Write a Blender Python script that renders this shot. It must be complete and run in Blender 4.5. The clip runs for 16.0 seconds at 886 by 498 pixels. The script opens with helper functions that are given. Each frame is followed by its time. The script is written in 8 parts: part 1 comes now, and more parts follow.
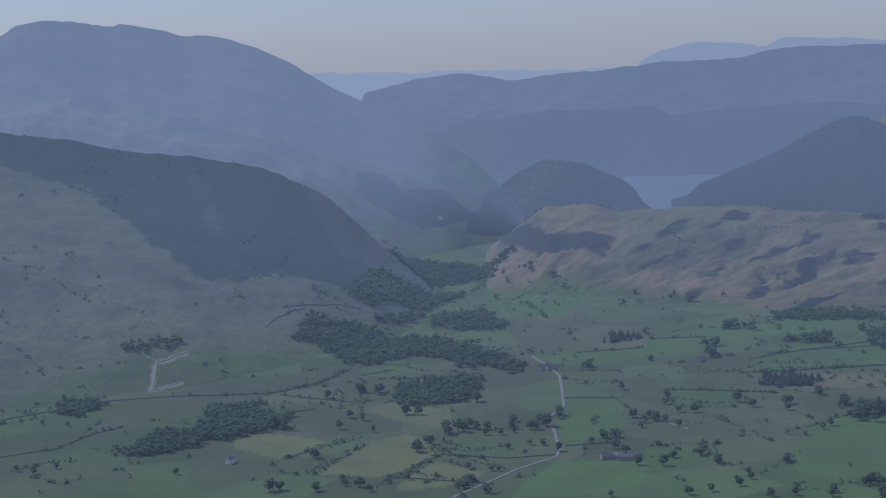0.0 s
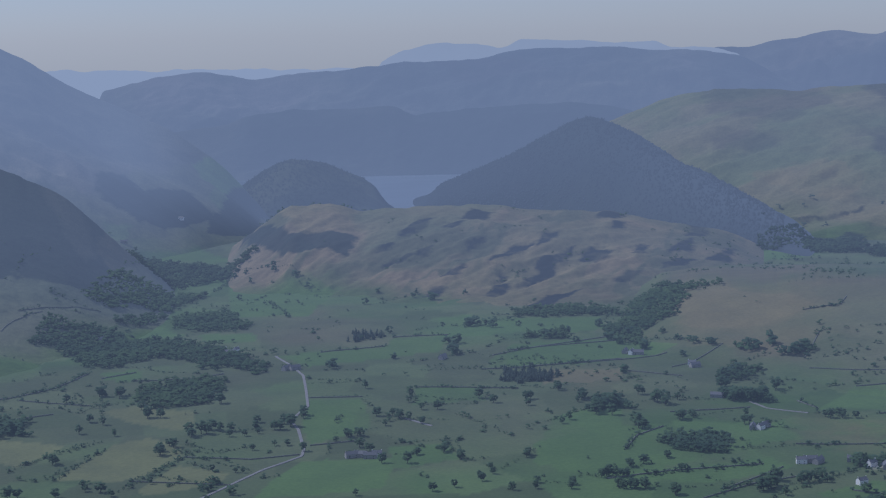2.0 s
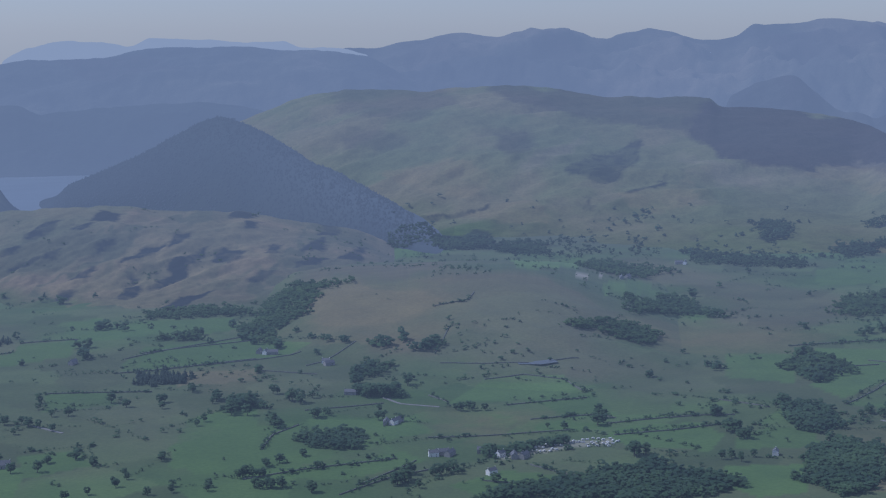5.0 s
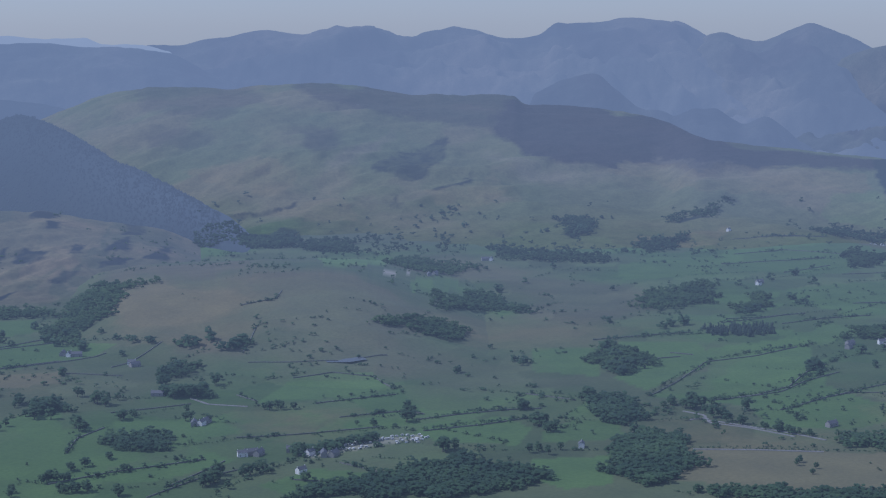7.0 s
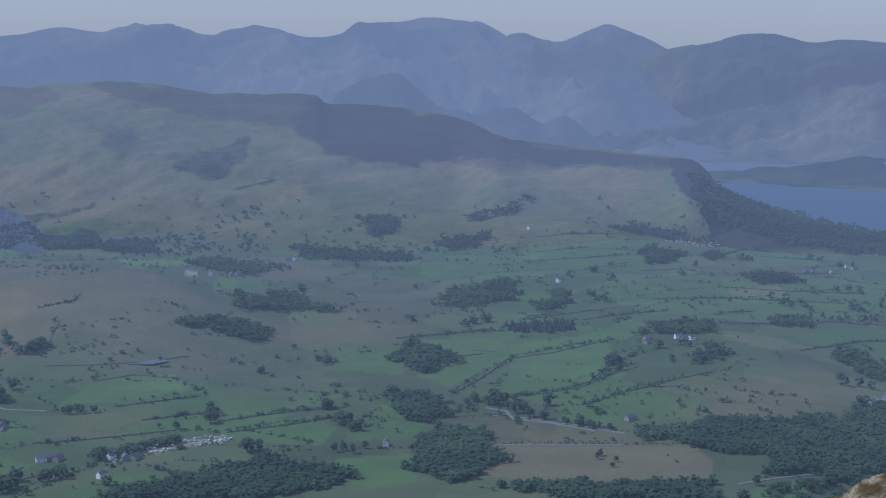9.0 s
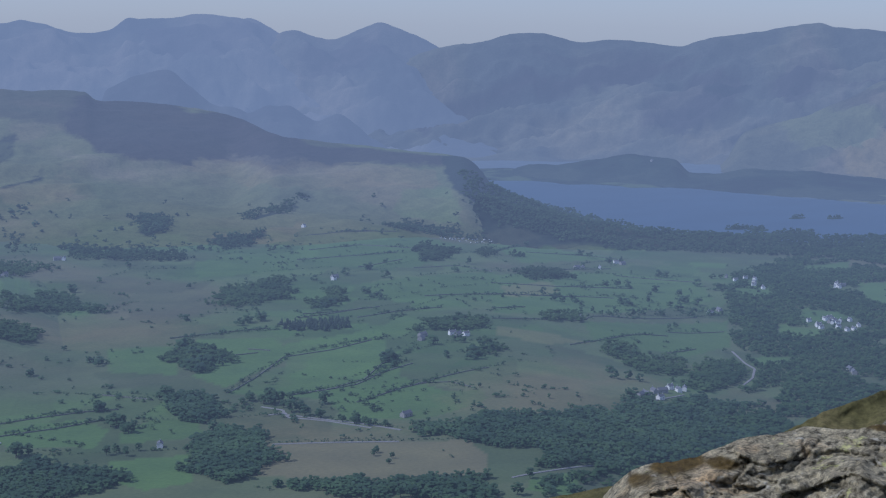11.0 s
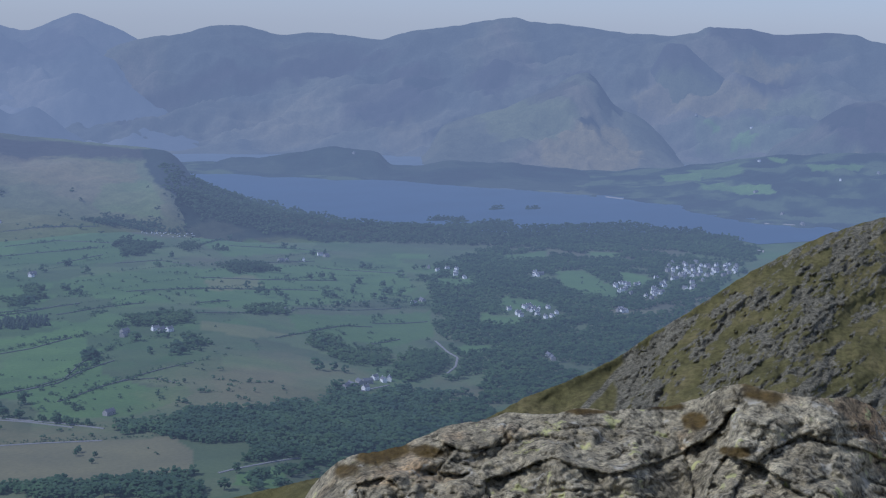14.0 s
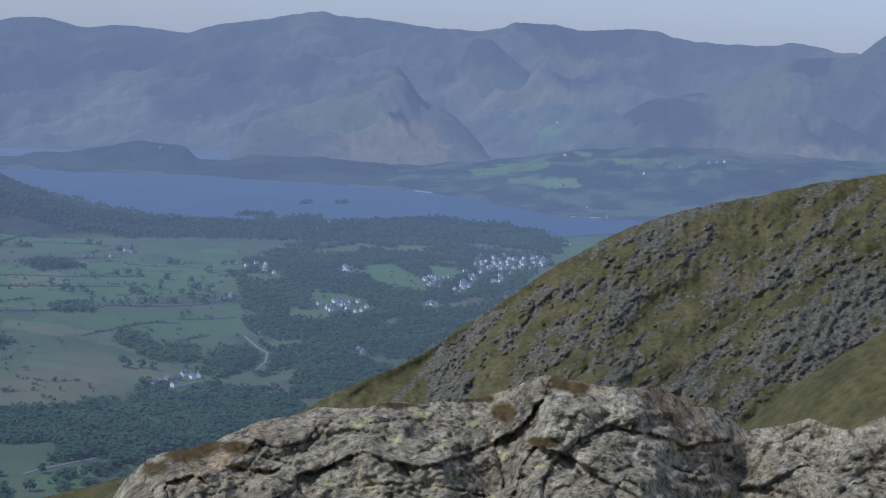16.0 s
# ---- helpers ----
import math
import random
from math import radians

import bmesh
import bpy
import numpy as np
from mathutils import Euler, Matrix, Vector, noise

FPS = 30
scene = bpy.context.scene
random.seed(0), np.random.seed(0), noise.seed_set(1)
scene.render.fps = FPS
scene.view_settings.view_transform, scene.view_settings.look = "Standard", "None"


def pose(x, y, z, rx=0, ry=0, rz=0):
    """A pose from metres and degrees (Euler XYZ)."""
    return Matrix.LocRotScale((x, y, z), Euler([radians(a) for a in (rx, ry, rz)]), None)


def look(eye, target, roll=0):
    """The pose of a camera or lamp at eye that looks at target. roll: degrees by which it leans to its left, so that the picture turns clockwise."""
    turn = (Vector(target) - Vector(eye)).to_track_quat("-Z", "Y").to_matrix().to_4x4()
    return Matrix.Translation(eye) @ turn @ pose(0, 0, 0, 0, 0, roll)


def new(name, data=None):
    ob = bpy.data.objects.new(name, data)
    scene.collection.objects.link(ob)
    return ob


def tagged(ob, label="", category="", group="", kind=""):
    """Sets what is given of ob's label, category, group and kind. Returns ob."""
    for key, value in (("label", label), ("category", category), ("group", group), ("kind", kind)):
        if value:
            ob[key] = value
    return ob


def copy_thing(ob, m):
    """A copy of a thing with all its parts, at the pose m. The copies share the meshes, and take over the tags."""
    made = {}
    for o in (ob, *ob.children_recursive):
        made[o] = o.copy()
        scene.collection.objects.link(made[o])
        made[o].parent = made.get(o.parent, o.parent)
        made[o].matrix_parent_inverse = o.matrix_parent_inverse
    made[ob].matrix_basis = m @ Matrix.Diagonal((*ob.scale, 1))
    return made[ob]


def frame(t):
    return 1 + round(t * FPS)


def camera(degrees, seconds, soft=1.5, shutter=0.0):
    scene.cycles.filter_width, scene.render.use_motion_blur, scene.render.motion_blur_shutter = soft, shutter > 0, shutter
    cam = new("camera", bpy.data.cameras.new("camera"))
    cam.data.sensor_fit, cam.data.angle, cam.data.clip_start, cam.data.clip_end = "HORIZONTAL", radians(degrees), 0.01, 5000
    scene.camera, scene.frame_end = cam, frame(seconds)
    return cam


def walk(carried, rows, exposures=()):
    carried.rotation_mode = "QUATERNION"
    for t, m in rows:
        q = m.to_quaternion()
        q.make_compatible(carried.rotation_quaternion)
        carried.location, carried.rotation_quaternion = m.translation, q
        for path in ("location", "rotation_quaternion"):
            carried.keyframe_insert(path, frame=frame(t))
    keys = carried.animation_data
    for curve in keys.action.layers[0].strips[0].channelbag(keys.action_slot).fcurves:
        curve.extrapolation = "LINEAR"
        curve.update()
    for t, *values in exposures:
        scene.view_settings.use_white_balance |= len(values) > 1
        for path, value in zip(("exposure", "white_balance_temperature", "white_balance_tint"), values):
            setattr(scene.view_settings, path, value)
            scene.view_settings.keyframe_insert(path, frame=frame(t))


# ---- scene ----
# The camera stands on a summit rock and pans: seconds, bearing, pitch, lean.
EYE = (0.0, 0.0, 287.0)
PAN = [
    (0.0, -0.042, -6.849, 1.768),
    (0.5, 1.971, -6.929, 1.660),
    (1.0, 4.145, -7.023, 1.397),
    (1.5, 6.280, -7.038, 1.346),
    (2.0, 8.529, -7.076, 1.139),
    (2.5, 10.546, -7.187, 1.068),
    (3.0, 12.801, -7.225, 0.926),
    (3.5, 15.058, -7.258, 0.871),
    (4.0, 17.321, -7.252, 0.687),
    (6.5, 25.289, -7.313, 0.282),
    (7.0, 27.192, -7.347, 0.174),
    (7.5, 28.834, -7.355, 0.051),
    (8.0, 30.458, -7.364, -0.069),
    (8.5, 32.010, -7.359, -0.182),
    (9.0, 33.772, -7.369, -0.245),
    (9.5, 35.957, -7.374, -0.326),
    (10.0, 38.098, -7.360, -0.495),
    (12.5, 45.637, -7.419, -0.938),
    (13.0, 47.547, -7.409, -1.001),
    (13.5, 49.408, -7.424, -1.212),
    (14.0, 51.188, -7.445, -1.242),
    (14.5, 52.737, -7.462, -1.408),
    (15.0, 54.624, -7.460, -1.508),
    (15.5, 56.080, -7.459, -1.637),
    (16.0, 57.555, -7.474, -1.672),
]


def aim(bearing, pitch, lean):
    return pose(*EYE, 90 + pitch, 0, -bearing) @ pose(0, 0, 0, 0, 0, -lean)


cam = camera(28.78, 16.0, soft=1.2)
walk(cam, [(t, aim(b, p, l)) for t, b, p, l in PAN],
     exposures=[(0.0, 0.15, 5430, 17), (8.0, 0.27, 5230, 17), (16.0, 0.39, 5230, 17)])

# ---- light: hazy midday sun ahead and to the east of the view, and the sky ----
SUN_BEARING, SUN_HEIGHT = -62.0, 48.0
world = bpy.data.worlds.new("sky")
scene.world = world
world.use_nodes = True
wn = world.node_tree.nodes
sky = wn.new("ShaderNodeTexSky")
sky.sky_type, sky.sun_disc = "NISHITA", False
sky.sun_elevation, sky.sun_rotation = radians(SUN_HEIGHT), radians(SUN_BEARING)
sky.altitude, sky.air_density, sky.dust_density, sky.ozone_density = 700.0, 1.0, 0.6, 3.0
wn["Background"].inputs["Strength"].default_value = 0.073
tone = wn.new("ShaderNodeMix")
tone.data_type, tone.blend_type = "RGBA", "MULTIPLY"
tone.inputs["Factor"].default_value, tone.inputs["B"].default_value = 1.0, (0.80, 0.84, 0.98, 1.0)
world.node_tree.links.new(sky.outputs[0], tone.inputs["A"])
haze = wn.new("ShaderNodeMix")
haze.data_type = "RGBA"
haze.inputs["Factor"].default_value, haze.inputs["B"].default_value = 0.38, (4.8, 5.0, 5.3, 1.0)
world.node_tree.links.new(tone.outputs["Result"], haze.inputs["A"])
world.node_tree.links.new(haze.outputs["Result"], wn["Background"].inputs["Color"])

sun = new("sun", bpy.data.lights.new("sun", "SUN"))
sun.data.energy, sun.data.angle, sun.data.color = 1.9, radians(0.6), (1.0, 0.95, 0.87)
a, e = radians(SUN_BEARING), radians(SUN_HEIGHT)
sun.matrix_world = look(
    (900 * math.sin(a) * math.cos(e), 900 * math.cos(a) * math.cos(e), 287 + 900 * math.sin(e)), (0, 0, 287))

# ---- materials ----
# Haze colours, emitted by the land's own materials.
HAZE_COLOUR = (0.2, 0.25, 0.338)
FAR_HAZE_COLOUR = (0.265, 0.312, 0.378)


def nodes_of(name):
    m = bpy.data.materials.new(name)
    m.use_nodes = True
    t = m.node_tree
    return m, t, t.nodes["Principled BSDF"]


def link(t, a, b):
    t.links.new(a, b)


def add(t, kind, **values):
    n = t.nodes.new(kind)
    for key, v in values.items():
        n.inputs[key].default_value = v
    return n


def ramp(t, stops, source):
    n = t.nodes.new("ShaderNodeValToRGB")
    el = n.color_ramp.elements
    while len(el) < len(stops):
        el.new(0.5)
    for e_, (pos, col) in zip(el, stops):
        e_.position, e_.color = pos, (*col, 1.0)
    link(t, source, n.inputs[0])
    return n


def mix(t, a, b, fac, mode="MIX"):
    n = t.nodes.new("ShaderNodeMix")
    n.data_type, n.blend_type = "RGBA", mode
    for sock, v in ((n.inputs["Factor"], fac), (n.inputs["A"], a), (n.inputs["B"], b)):
        if hasattr(v, "is_linked"):
            link(t, v, sock)
        else:
            sock.default_value = v if isinstance(v, float) else (*v, 1.0)
    return n.outputs["Result"]


def place(t, size, stretch=(1, 1, 1)):
    c = t.nodes.new("ShaderNodeTexCoord")
    m = t.nodes.new("ShaderNodeMapping")
    m.inputs["Scale"].default_value = [s / size for s in stretch]
    link(t, c.outputs["Object"], m.inputs["Vector"])
    return m.outputs[0]


def noise_at(t, size, detail=5.0, rough=0.55, stretch=(1, 1, 1)):
    n = add(t, "ShaderNodeTexNoise", Scale=1.0, Detail=detail, Roughness=rough)
    link(t, place(t, size, stretch), n.inputs["Vector"])
    return n.outputs["Fac"]


def bump(t, p, height, strength, distance):
    b = add(t, "ShaderNodeBump", Strength=strength, Distance=distance)
    link(t, height, b.inputs["Height"])
    link(t, b.outputs[0], p.inputs["Normal"])


def haze_sheen(p, weight=0.07):
    """A pale sheen on grass and leaves at a low angle, tinted blue to stand in for haze."""
    p.inputs["Sheen Weight"].default_value = weight
    p.inputs["Sheen Roughness"].default_value = 0.6
    p.inputs["Sheen Tint"].default_value = (0.66, 0.8, 1.0, 1.0)


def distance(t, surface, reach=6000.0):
    """Haze put into a material as emission; its share grows with the way from the summit."""
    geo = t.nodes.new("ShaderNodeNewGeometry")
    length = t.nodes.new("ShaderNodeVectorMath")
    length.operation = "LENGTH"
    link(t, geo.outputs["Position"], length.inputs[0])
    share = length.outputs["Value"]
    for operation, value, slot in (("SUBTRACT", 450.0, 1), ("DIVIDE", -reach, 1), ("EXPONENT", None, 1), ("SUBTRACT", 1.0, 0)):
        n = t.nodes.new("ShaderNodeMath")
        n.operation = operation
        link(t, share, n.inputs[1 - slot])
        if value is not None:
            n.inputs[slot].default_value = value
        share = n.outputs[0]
    em = add(t, "ShaderNodeEmission", Color=(*HAZE_COLOUR, 1.0), Strength=1.0)
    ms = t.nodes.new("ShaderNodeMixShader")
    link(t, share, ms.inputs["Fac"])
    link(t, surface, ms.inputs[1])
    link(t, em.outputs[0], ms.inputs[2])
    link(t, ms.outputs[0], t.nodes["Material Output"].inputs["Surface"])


def hillside(name, size, haze_share):
    """Distant fell ground: its cover and its share of emitted haze are stored with the mesh; turf, bracken and stones
    break it up.
    """
    m, t, p = nodes_of(name)
    at = t.nodes.new("ShaderNodeAttribute")
    at.attribute_name = "cover"
    big = ramp(t, [(0.3, (0.82, 0.83, 0.85)), (0.7, (1.14, 1.1, 1.06))], noise_at(t, size, 6, 0.6)).outputs[0]
    middle = ramp(t, [(0.36, (0.66, 0.7, 0.74)), (0.55, (1.06, 1.05, 1.04))], noise_at(t, size * 0.14, 6, 0.66)).outputs[0]
    small = noise_at(t, size * 0.03, 5, 0.6)
    dots = ramp(t, [(0.38, (0.7, 0.72, 0.74)), (0.6, (1.1, 1.09, 1.07))], small).outputs[0]
    col = mix(t, mix(t, at.outputs["Color"], big, 0.7, "MULTIPLY"), middle, 0.45, "MULTIPLY")
    link(t, mix(t, col, dots, 0.4, "MULTIPLY"), p.inputs["Base Color"])
    p.inputs["Roughness"].default_value = 0.95
    p.inputs["Specular IOR Level"].default_value = 0.05
    bump(t, p, small, 0.35, size * 0.015)
    # The haze in front of the fell is emitted by its own surface.
    em = add(t, "ShaderNodeEmission", Color=(*(FAR_HAZE_COLOUR if haze_share > 0.7 else HAZE_COLOUR), 1.0), Strength=1.0)
    ms = add(t, "ShaderNodeMixShader", Fac=haze_share)
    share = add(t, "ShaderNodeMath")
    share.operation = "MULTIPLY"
    share.inputs[1].default_value = haze_share
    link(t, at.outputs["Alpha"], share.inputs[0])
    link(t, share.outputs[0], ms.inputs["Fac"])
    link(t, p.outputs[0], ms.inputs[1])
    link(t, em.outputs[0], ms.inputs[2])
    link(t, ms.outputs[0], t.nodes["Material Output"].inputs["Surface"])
    return m


def tinted(name, attribute="cover", rough=0.95, grain=3.0, wave=40.0):
    """Ground whose land cover is stored with its mesh: pasture, meadow, bracken."""
    m, t, p = nodes_of(name)
    at = t.nodes.new("ShaderNodeAttribute")
    at.attribute_name = attribute
    g1 = ramp(t, [(0.3, (0.78, 0.8, 0.8)), (0.7, (1.15, 1.12, 1.1))], noise_at(t, grain, 4)).outputs[0]
    g2 = ramp(t, [(0.3, (0.82, 0.84, 0.86)), (0.7, (1.12, 1.1, 1.06))], noise_at(t, wave, 5)).outputs[0]
    col = mix(t, mix(t, at.outputs["Color"], g1, 0.6, "MULTIPLY"), g2, 0.8, "MULTIPLY")
    link(t, col, p.inputs["Base Color"])
    haze_sheen(p)
    p.inputs["Roughness"].default_value = rough
    p.inputs["Specular IOR Level"].default_value = 0.1
    bump(t, p, noise_at(t, grain, 4), 0.4, grain * 0.15)
    # Haze is mixed over the cover as emission.
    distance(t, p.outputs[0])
    return m


def foliage(name, dark, light, reach=6000.0, sheen=0.08):
    m, t, p = nodes_of(name)
    info = t.nodes.new("ShaderNodeObjectInfo")
    geo = t.nodes.new("ShaderNodeNewGeometry")
    mx = add(t, "ShaderNodeMath")
    mx.operation = "ADD"
    link(t, geo.outputs["Random Per Island"], mx.inputs[0])
    link(t, info.outputs["Random"], mx.inputs[1])
    half = add(t, "ShaderNodeMath")
    half.operation = "MULTIPLY"
    half.inputs[1].default_value = 0.5
    link(t, mx.outputs[0], half.inputs[0])
    col = ramp(t, [(0.1, dark), (0.9, light)], half.outputs[0]).outputs[0]
    col = mix(t, col, ramp(t, [(0.36, (0.62, 0.7, 0.72)), (0.64, (1.32, 1.24, 1.1))], noise_at(t, 42.0, 5, 0.65)).outputs[0], 1.0, "MULTIPLY")
    link(t, mix(t, col, ramp(t, [(0.3, (0.85, 0.85, 0.85)), (0.7, (1.12, 1.12, 1.12))], noise_at(t, 1.1, 3)).outputs[0], 0.8, "MULTIPLY"),
         p.inputs["Base Color"])
    haze_sheen(p, sheen)
    p.inputs["Roughness"].default_value = 0.8
    p.inputs["Specular IOR Level"].default_value = 0.2
    thin = t.nodes.new("ShaderNodeBsdfTranslucent")
    link(t, mix(t, col, (1.35, 1.35, 1.2), 1.0, "MULTIPLY"), thin.inputs["Color"])
    ms = add(t, "ShaderNodeMixShader", Fac=0.35)
    link(t, p.outputs[0], ms.inputs[1])
    link(t, thin.outputs[0], ms.inputs[2])
    # The leaves emit a share of haze too.
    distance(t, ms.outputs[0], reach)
    return m


def plain(name, colour, rough=0.85, spread=0.25, size=1.0, metal=0.0):
    m, t, p = nodes_of(name)
    lo, hi = [c * (1 - spread) for c in colour], [min(1, c * (1 + spread)) for c in colour]
    link(t, ramp(t, [(0.3, lo), (0.7, hi)], noise_at(t, size, 5)).outputs[0], p.inputs["Base Color"])
    p.inputs["Roughness"].default_value, p.inputs["Metallic"].default_value = rough, metal
    # Walls, roofs and roads get the same emitted haze.
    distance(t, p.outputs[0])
    return m


def water_material(name, colour):
    m, t, p = nodes_of(name)
    link(t, ramp(t, [(0.35, [c * 0.93 for c in colour]), (0.65, [c * 1.05 for c in colour])], noise_at(t, 160, 4, 0.5, (1, 2, 1))).outputs[0],
         p.inputs["Base Color"])
    p.inputs["Roughness"].default_value = 0.45
    p.inputs["Specular IOR Level"].default_value = 0.2
    bump(t, p, noise_at(t, 3.0, 3), 0.25, 0.3)
    # Emitted haze over the water.
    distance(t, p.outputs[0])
    return m


def rock_material(name):
    """Grey summit rock with pale and yellow lichen and mossy mats; the same brown is painted into the cracks as shade.
    """
    m, t, p = nodes_of(name)
    base = ramp(t, [(0.30, (0.13, 0.11, 0.067)), (0.44, (0.275, 0.237, 0.149)), (0.56, (0.405, 0.352, 0.225)), (0.72, (0.6, 0.53, 0.35))],
                noise_at(t, 0.11, 9, 0.72)).outputs[0]
    speck = ramp(t, [(0.4, (0.62, 0.62, 0.62)), (0.6, (1.3, 1.3, 1.28))], noise_at(t, 0.007, 4, 0.7)).outputs[0]
    mottle = ramp(t, [(0.38, (0.16, 0.145, 0.12)), (0.47, (0.85, 0.85, 0.85)), (0.62, (1.38, 1.36, 1.3))], noise_at(t, 0.02, 6, 0.68)).outputs[0]
    col = mix(t, mix(t, base, mottle, 0.85, "MULTIPLY"), speck, 1.0, "MULTIPLY")
    rust = ramp(t, [(0.55, (0, 0, 0)), (0.68, (1, 1, 1))], noise_at(t, 0.32, 6, 0.65)).outputs[0]
    col = mix(t, col, mix(t, col, (1.0, 0.80, 0.64), 1.0, "MULTIPLY"), rust)
    pale = ramp(t, [(0.58, (0, 0, 0)), (0.63, (1, 1, 1))], noise_at(t, 0.055, 7, 0.7, (1.3, 0.9, 1.1))).outputs[0]
    col = mix(t, col, mix(t, (0.46, 0.42, 0.31), mottle, 0.6, "MULTIPLY"), pale)
    lich = ramp(t, [(0.62, (0, 0, 0)), (0.66, (1, 1, 1))], noise_at(t, 0.06, 4, 0.6)).outputs[0]
    spread = ramp(t, [(0.47, (0, 0, 0)), (0.55, (1, 1, 1))], noise_at(t, 0.5, 3, 0.6)).outputs[0]
    col = mix(t, col, mix(t, (0.50, 0.48, 0.20), mottle, 0.7, "MULTIPLY"), mix(t, lich, spread, 1.0, "MULTIPLY"))
    at = t.nodes.new("ShaderNodeAttribute")
    at.attribute_name = "cover"
    moss_and_shade = ramp(t, [(0.3, (0.05, 0.03, 0.01)), (0.55, (0.115, 0.078, 0.021)), (0.75, (0.2, 0.125, 0.042))], noise_at(t, 0.02, 6, 0.7)).outputs[0]
    col = mix(t, col, moss_and_shade, at.outputs["Fac"])
    link(t, col, p.inputs["Base Color"])
    p.inputs["Roughness"].default_value = 0.9
    p.inputs["Specular IOR Level"].default_value = 0.25
    b = add(t, "ShaderNodeBump", Strength=0.9, Distance=0.012)
    link(t, noise_at(t, 0.03, 9, 0.75), b.inputs["Height"])
    link(t, b.outputs[0], p.inputs["Normal"])
    return m


def ridge_material(name):
    """Turf and outcrops: the share of rock is stored with the mesh."""
    m, t, p = nodes_of(name)
    at = t.nodes.new("ShaderNodeAttribute")
    at.attribute_name = "cover"
    turf = ramp(t, [(0.3, (0.078, 0.072, 0.028)), (0.5, (0.126, 0.113, 0.042)), (0.7, (0.18, 0.15, 0.064))], noise_at(t, 11, 7, 0.65)).outputs[0]
    turf = mix(t, turf, ramp(t, [(0.35, (0.55, 0.55, 0.55)), (0.6, (1.1, 1.1, 1.1))], noise_at(t, 1.3, 5, 0.65)).outputs[0], 0.8, "MULTIPLY")
    stone = ramp(t, [(0.36, (0.045, 0.04, 0.026)), (0.48, (0.118, 0.108, 0.074)), (0.64, (0.25, 0.23, 0.16))], noise_at(t, 0.9, 8, 0.78)).outputs[0]
    link(t, mix(t, turf, stone, ramp(t, [(0.3, (0, 0, 0)), (0.6, (1, 1, 1))], mix(t, at.outputs["Color"], noise_at(t, 1.8, 6, 0.7), 0.35)).outputs[0]), p.inputs["Base Color"])
    p.inputs["Roughness"].default_value = 0.95
    p.inputs["Specular IOR Level"].default_value = 0.15
    b = add(t, "ShaderNodeBump", Strength=0.8, Distance=0.7)
    link(t, noise_at(t, 2.0, 7, 0.7), b.inputs["Height"])
    link(t, b.outputs[0], p.inputs["Normal"])
    return m


mat_ground = tinted("valley_ground")
# ---- the lie of the land: ridges as crest lines (bearing in degrees, distance, height), shaped to fit the camera's view ----
EYE_Z = 287.0


def hash2(ix, iy, seed):
    n = (ix * 374761393 + iy * 668265263 + seed * 1442695041) & 0xFFFFFFFF
    n = ((n ^ (n >> 13)) * 1274126177) & 0xFFFFFFFF
    return ((n ^ (n >> 16)) & 0xFFFF) / 65535.0


def value_noise(x, y, seed=0):
    x, y = np.asarray(x, float), np.asarray(y, float)
    ix, iy = np.floor(x).astype(np.int64), np.floor(y).astype(np.int64)
    fx, fy = x - ix, y - iy
    fx, fy = fx * fx * (3 - 2 * fx), fy * fy * (3 - 2 * fy)
    a, b = hash2(ix, iy, seed), hash2(ix + 1, iy, seed)
    c, d = hash2(ix, iy + 1, seed), hash2(ix + 1, iy + 1, seed)
    return (a + (b - a) * fx) * (1 - fy) + (c + (d - c) * fx) * fy - 0.5


def fbm(x, y, size, octaves=5, seed=0, gain=0.5):
    total, amp, s = 0.0, 1.0, 1.0 / size
    for k in range(octaves):
        total = total + amp * value_noise(x * s + 17.3 * k, y * s - 9.1 * k, seed + k)
        amp, s = amp * gain, s * 2.03
    return total


def smooth(a, b, v):
    u = np.clip((v - a) / (b - a), 0, 1)
    return u * u * (3 - 2 * u)


def curve(xs, ys, x):
    """A smooth line through few points, with no overshoot."""
    xs, ys = np.asarray(xs, float), np.asarray(ys, float)
    h, dy = np.diff(xs), np.diff(ys)
    s = dy / h
    m = np.zeros(len(xs))
    same = s[:-1] * s[1:] > 0
    m[1:-1][same] = 2 * s[:-1][same] * s[1:][same] / (s[:-1] + s[1:])[same]
    m[0], m[-1] = s[0], s[-1]
    i = np.clip(np.searchsorted(xs, x) - 1, 0, len(xs) - 2)
    u = np.clip((x - xs[i]) / h[i], 0, 1)
    return (ys[i] * (1 + 2 * u) * (1 - u) ** 2 + m[i] * h[i] * u * (1 - u) ** 2
            + ys[i + 1] * u * u * (3 - 2 * u) + m[i + 1] * h[i] * u * u * (u - 1))


def valley(az, d):
    """Height of the valley sheet."""
    x, y = d * np.sin(np.radians(az)), d * np.cos(np.radians(az))
    low = -30.0 * smooth(42, 53, az + (d - 1500) * 0.004 + 9.0 * smooth(2350, 2550, d))
    roll = 9.0 * fbm(x, y, 340, 4, 3) * smooth(950, 1300, d) * (1 - 0.8 * smooth(1900, 2400, d))
    return low + roll * (1 - smooth(50, 56, az) * 0.6) - 6.0 * smooth(2300, 2900, d) * (1 - smooth(36, 42, az))


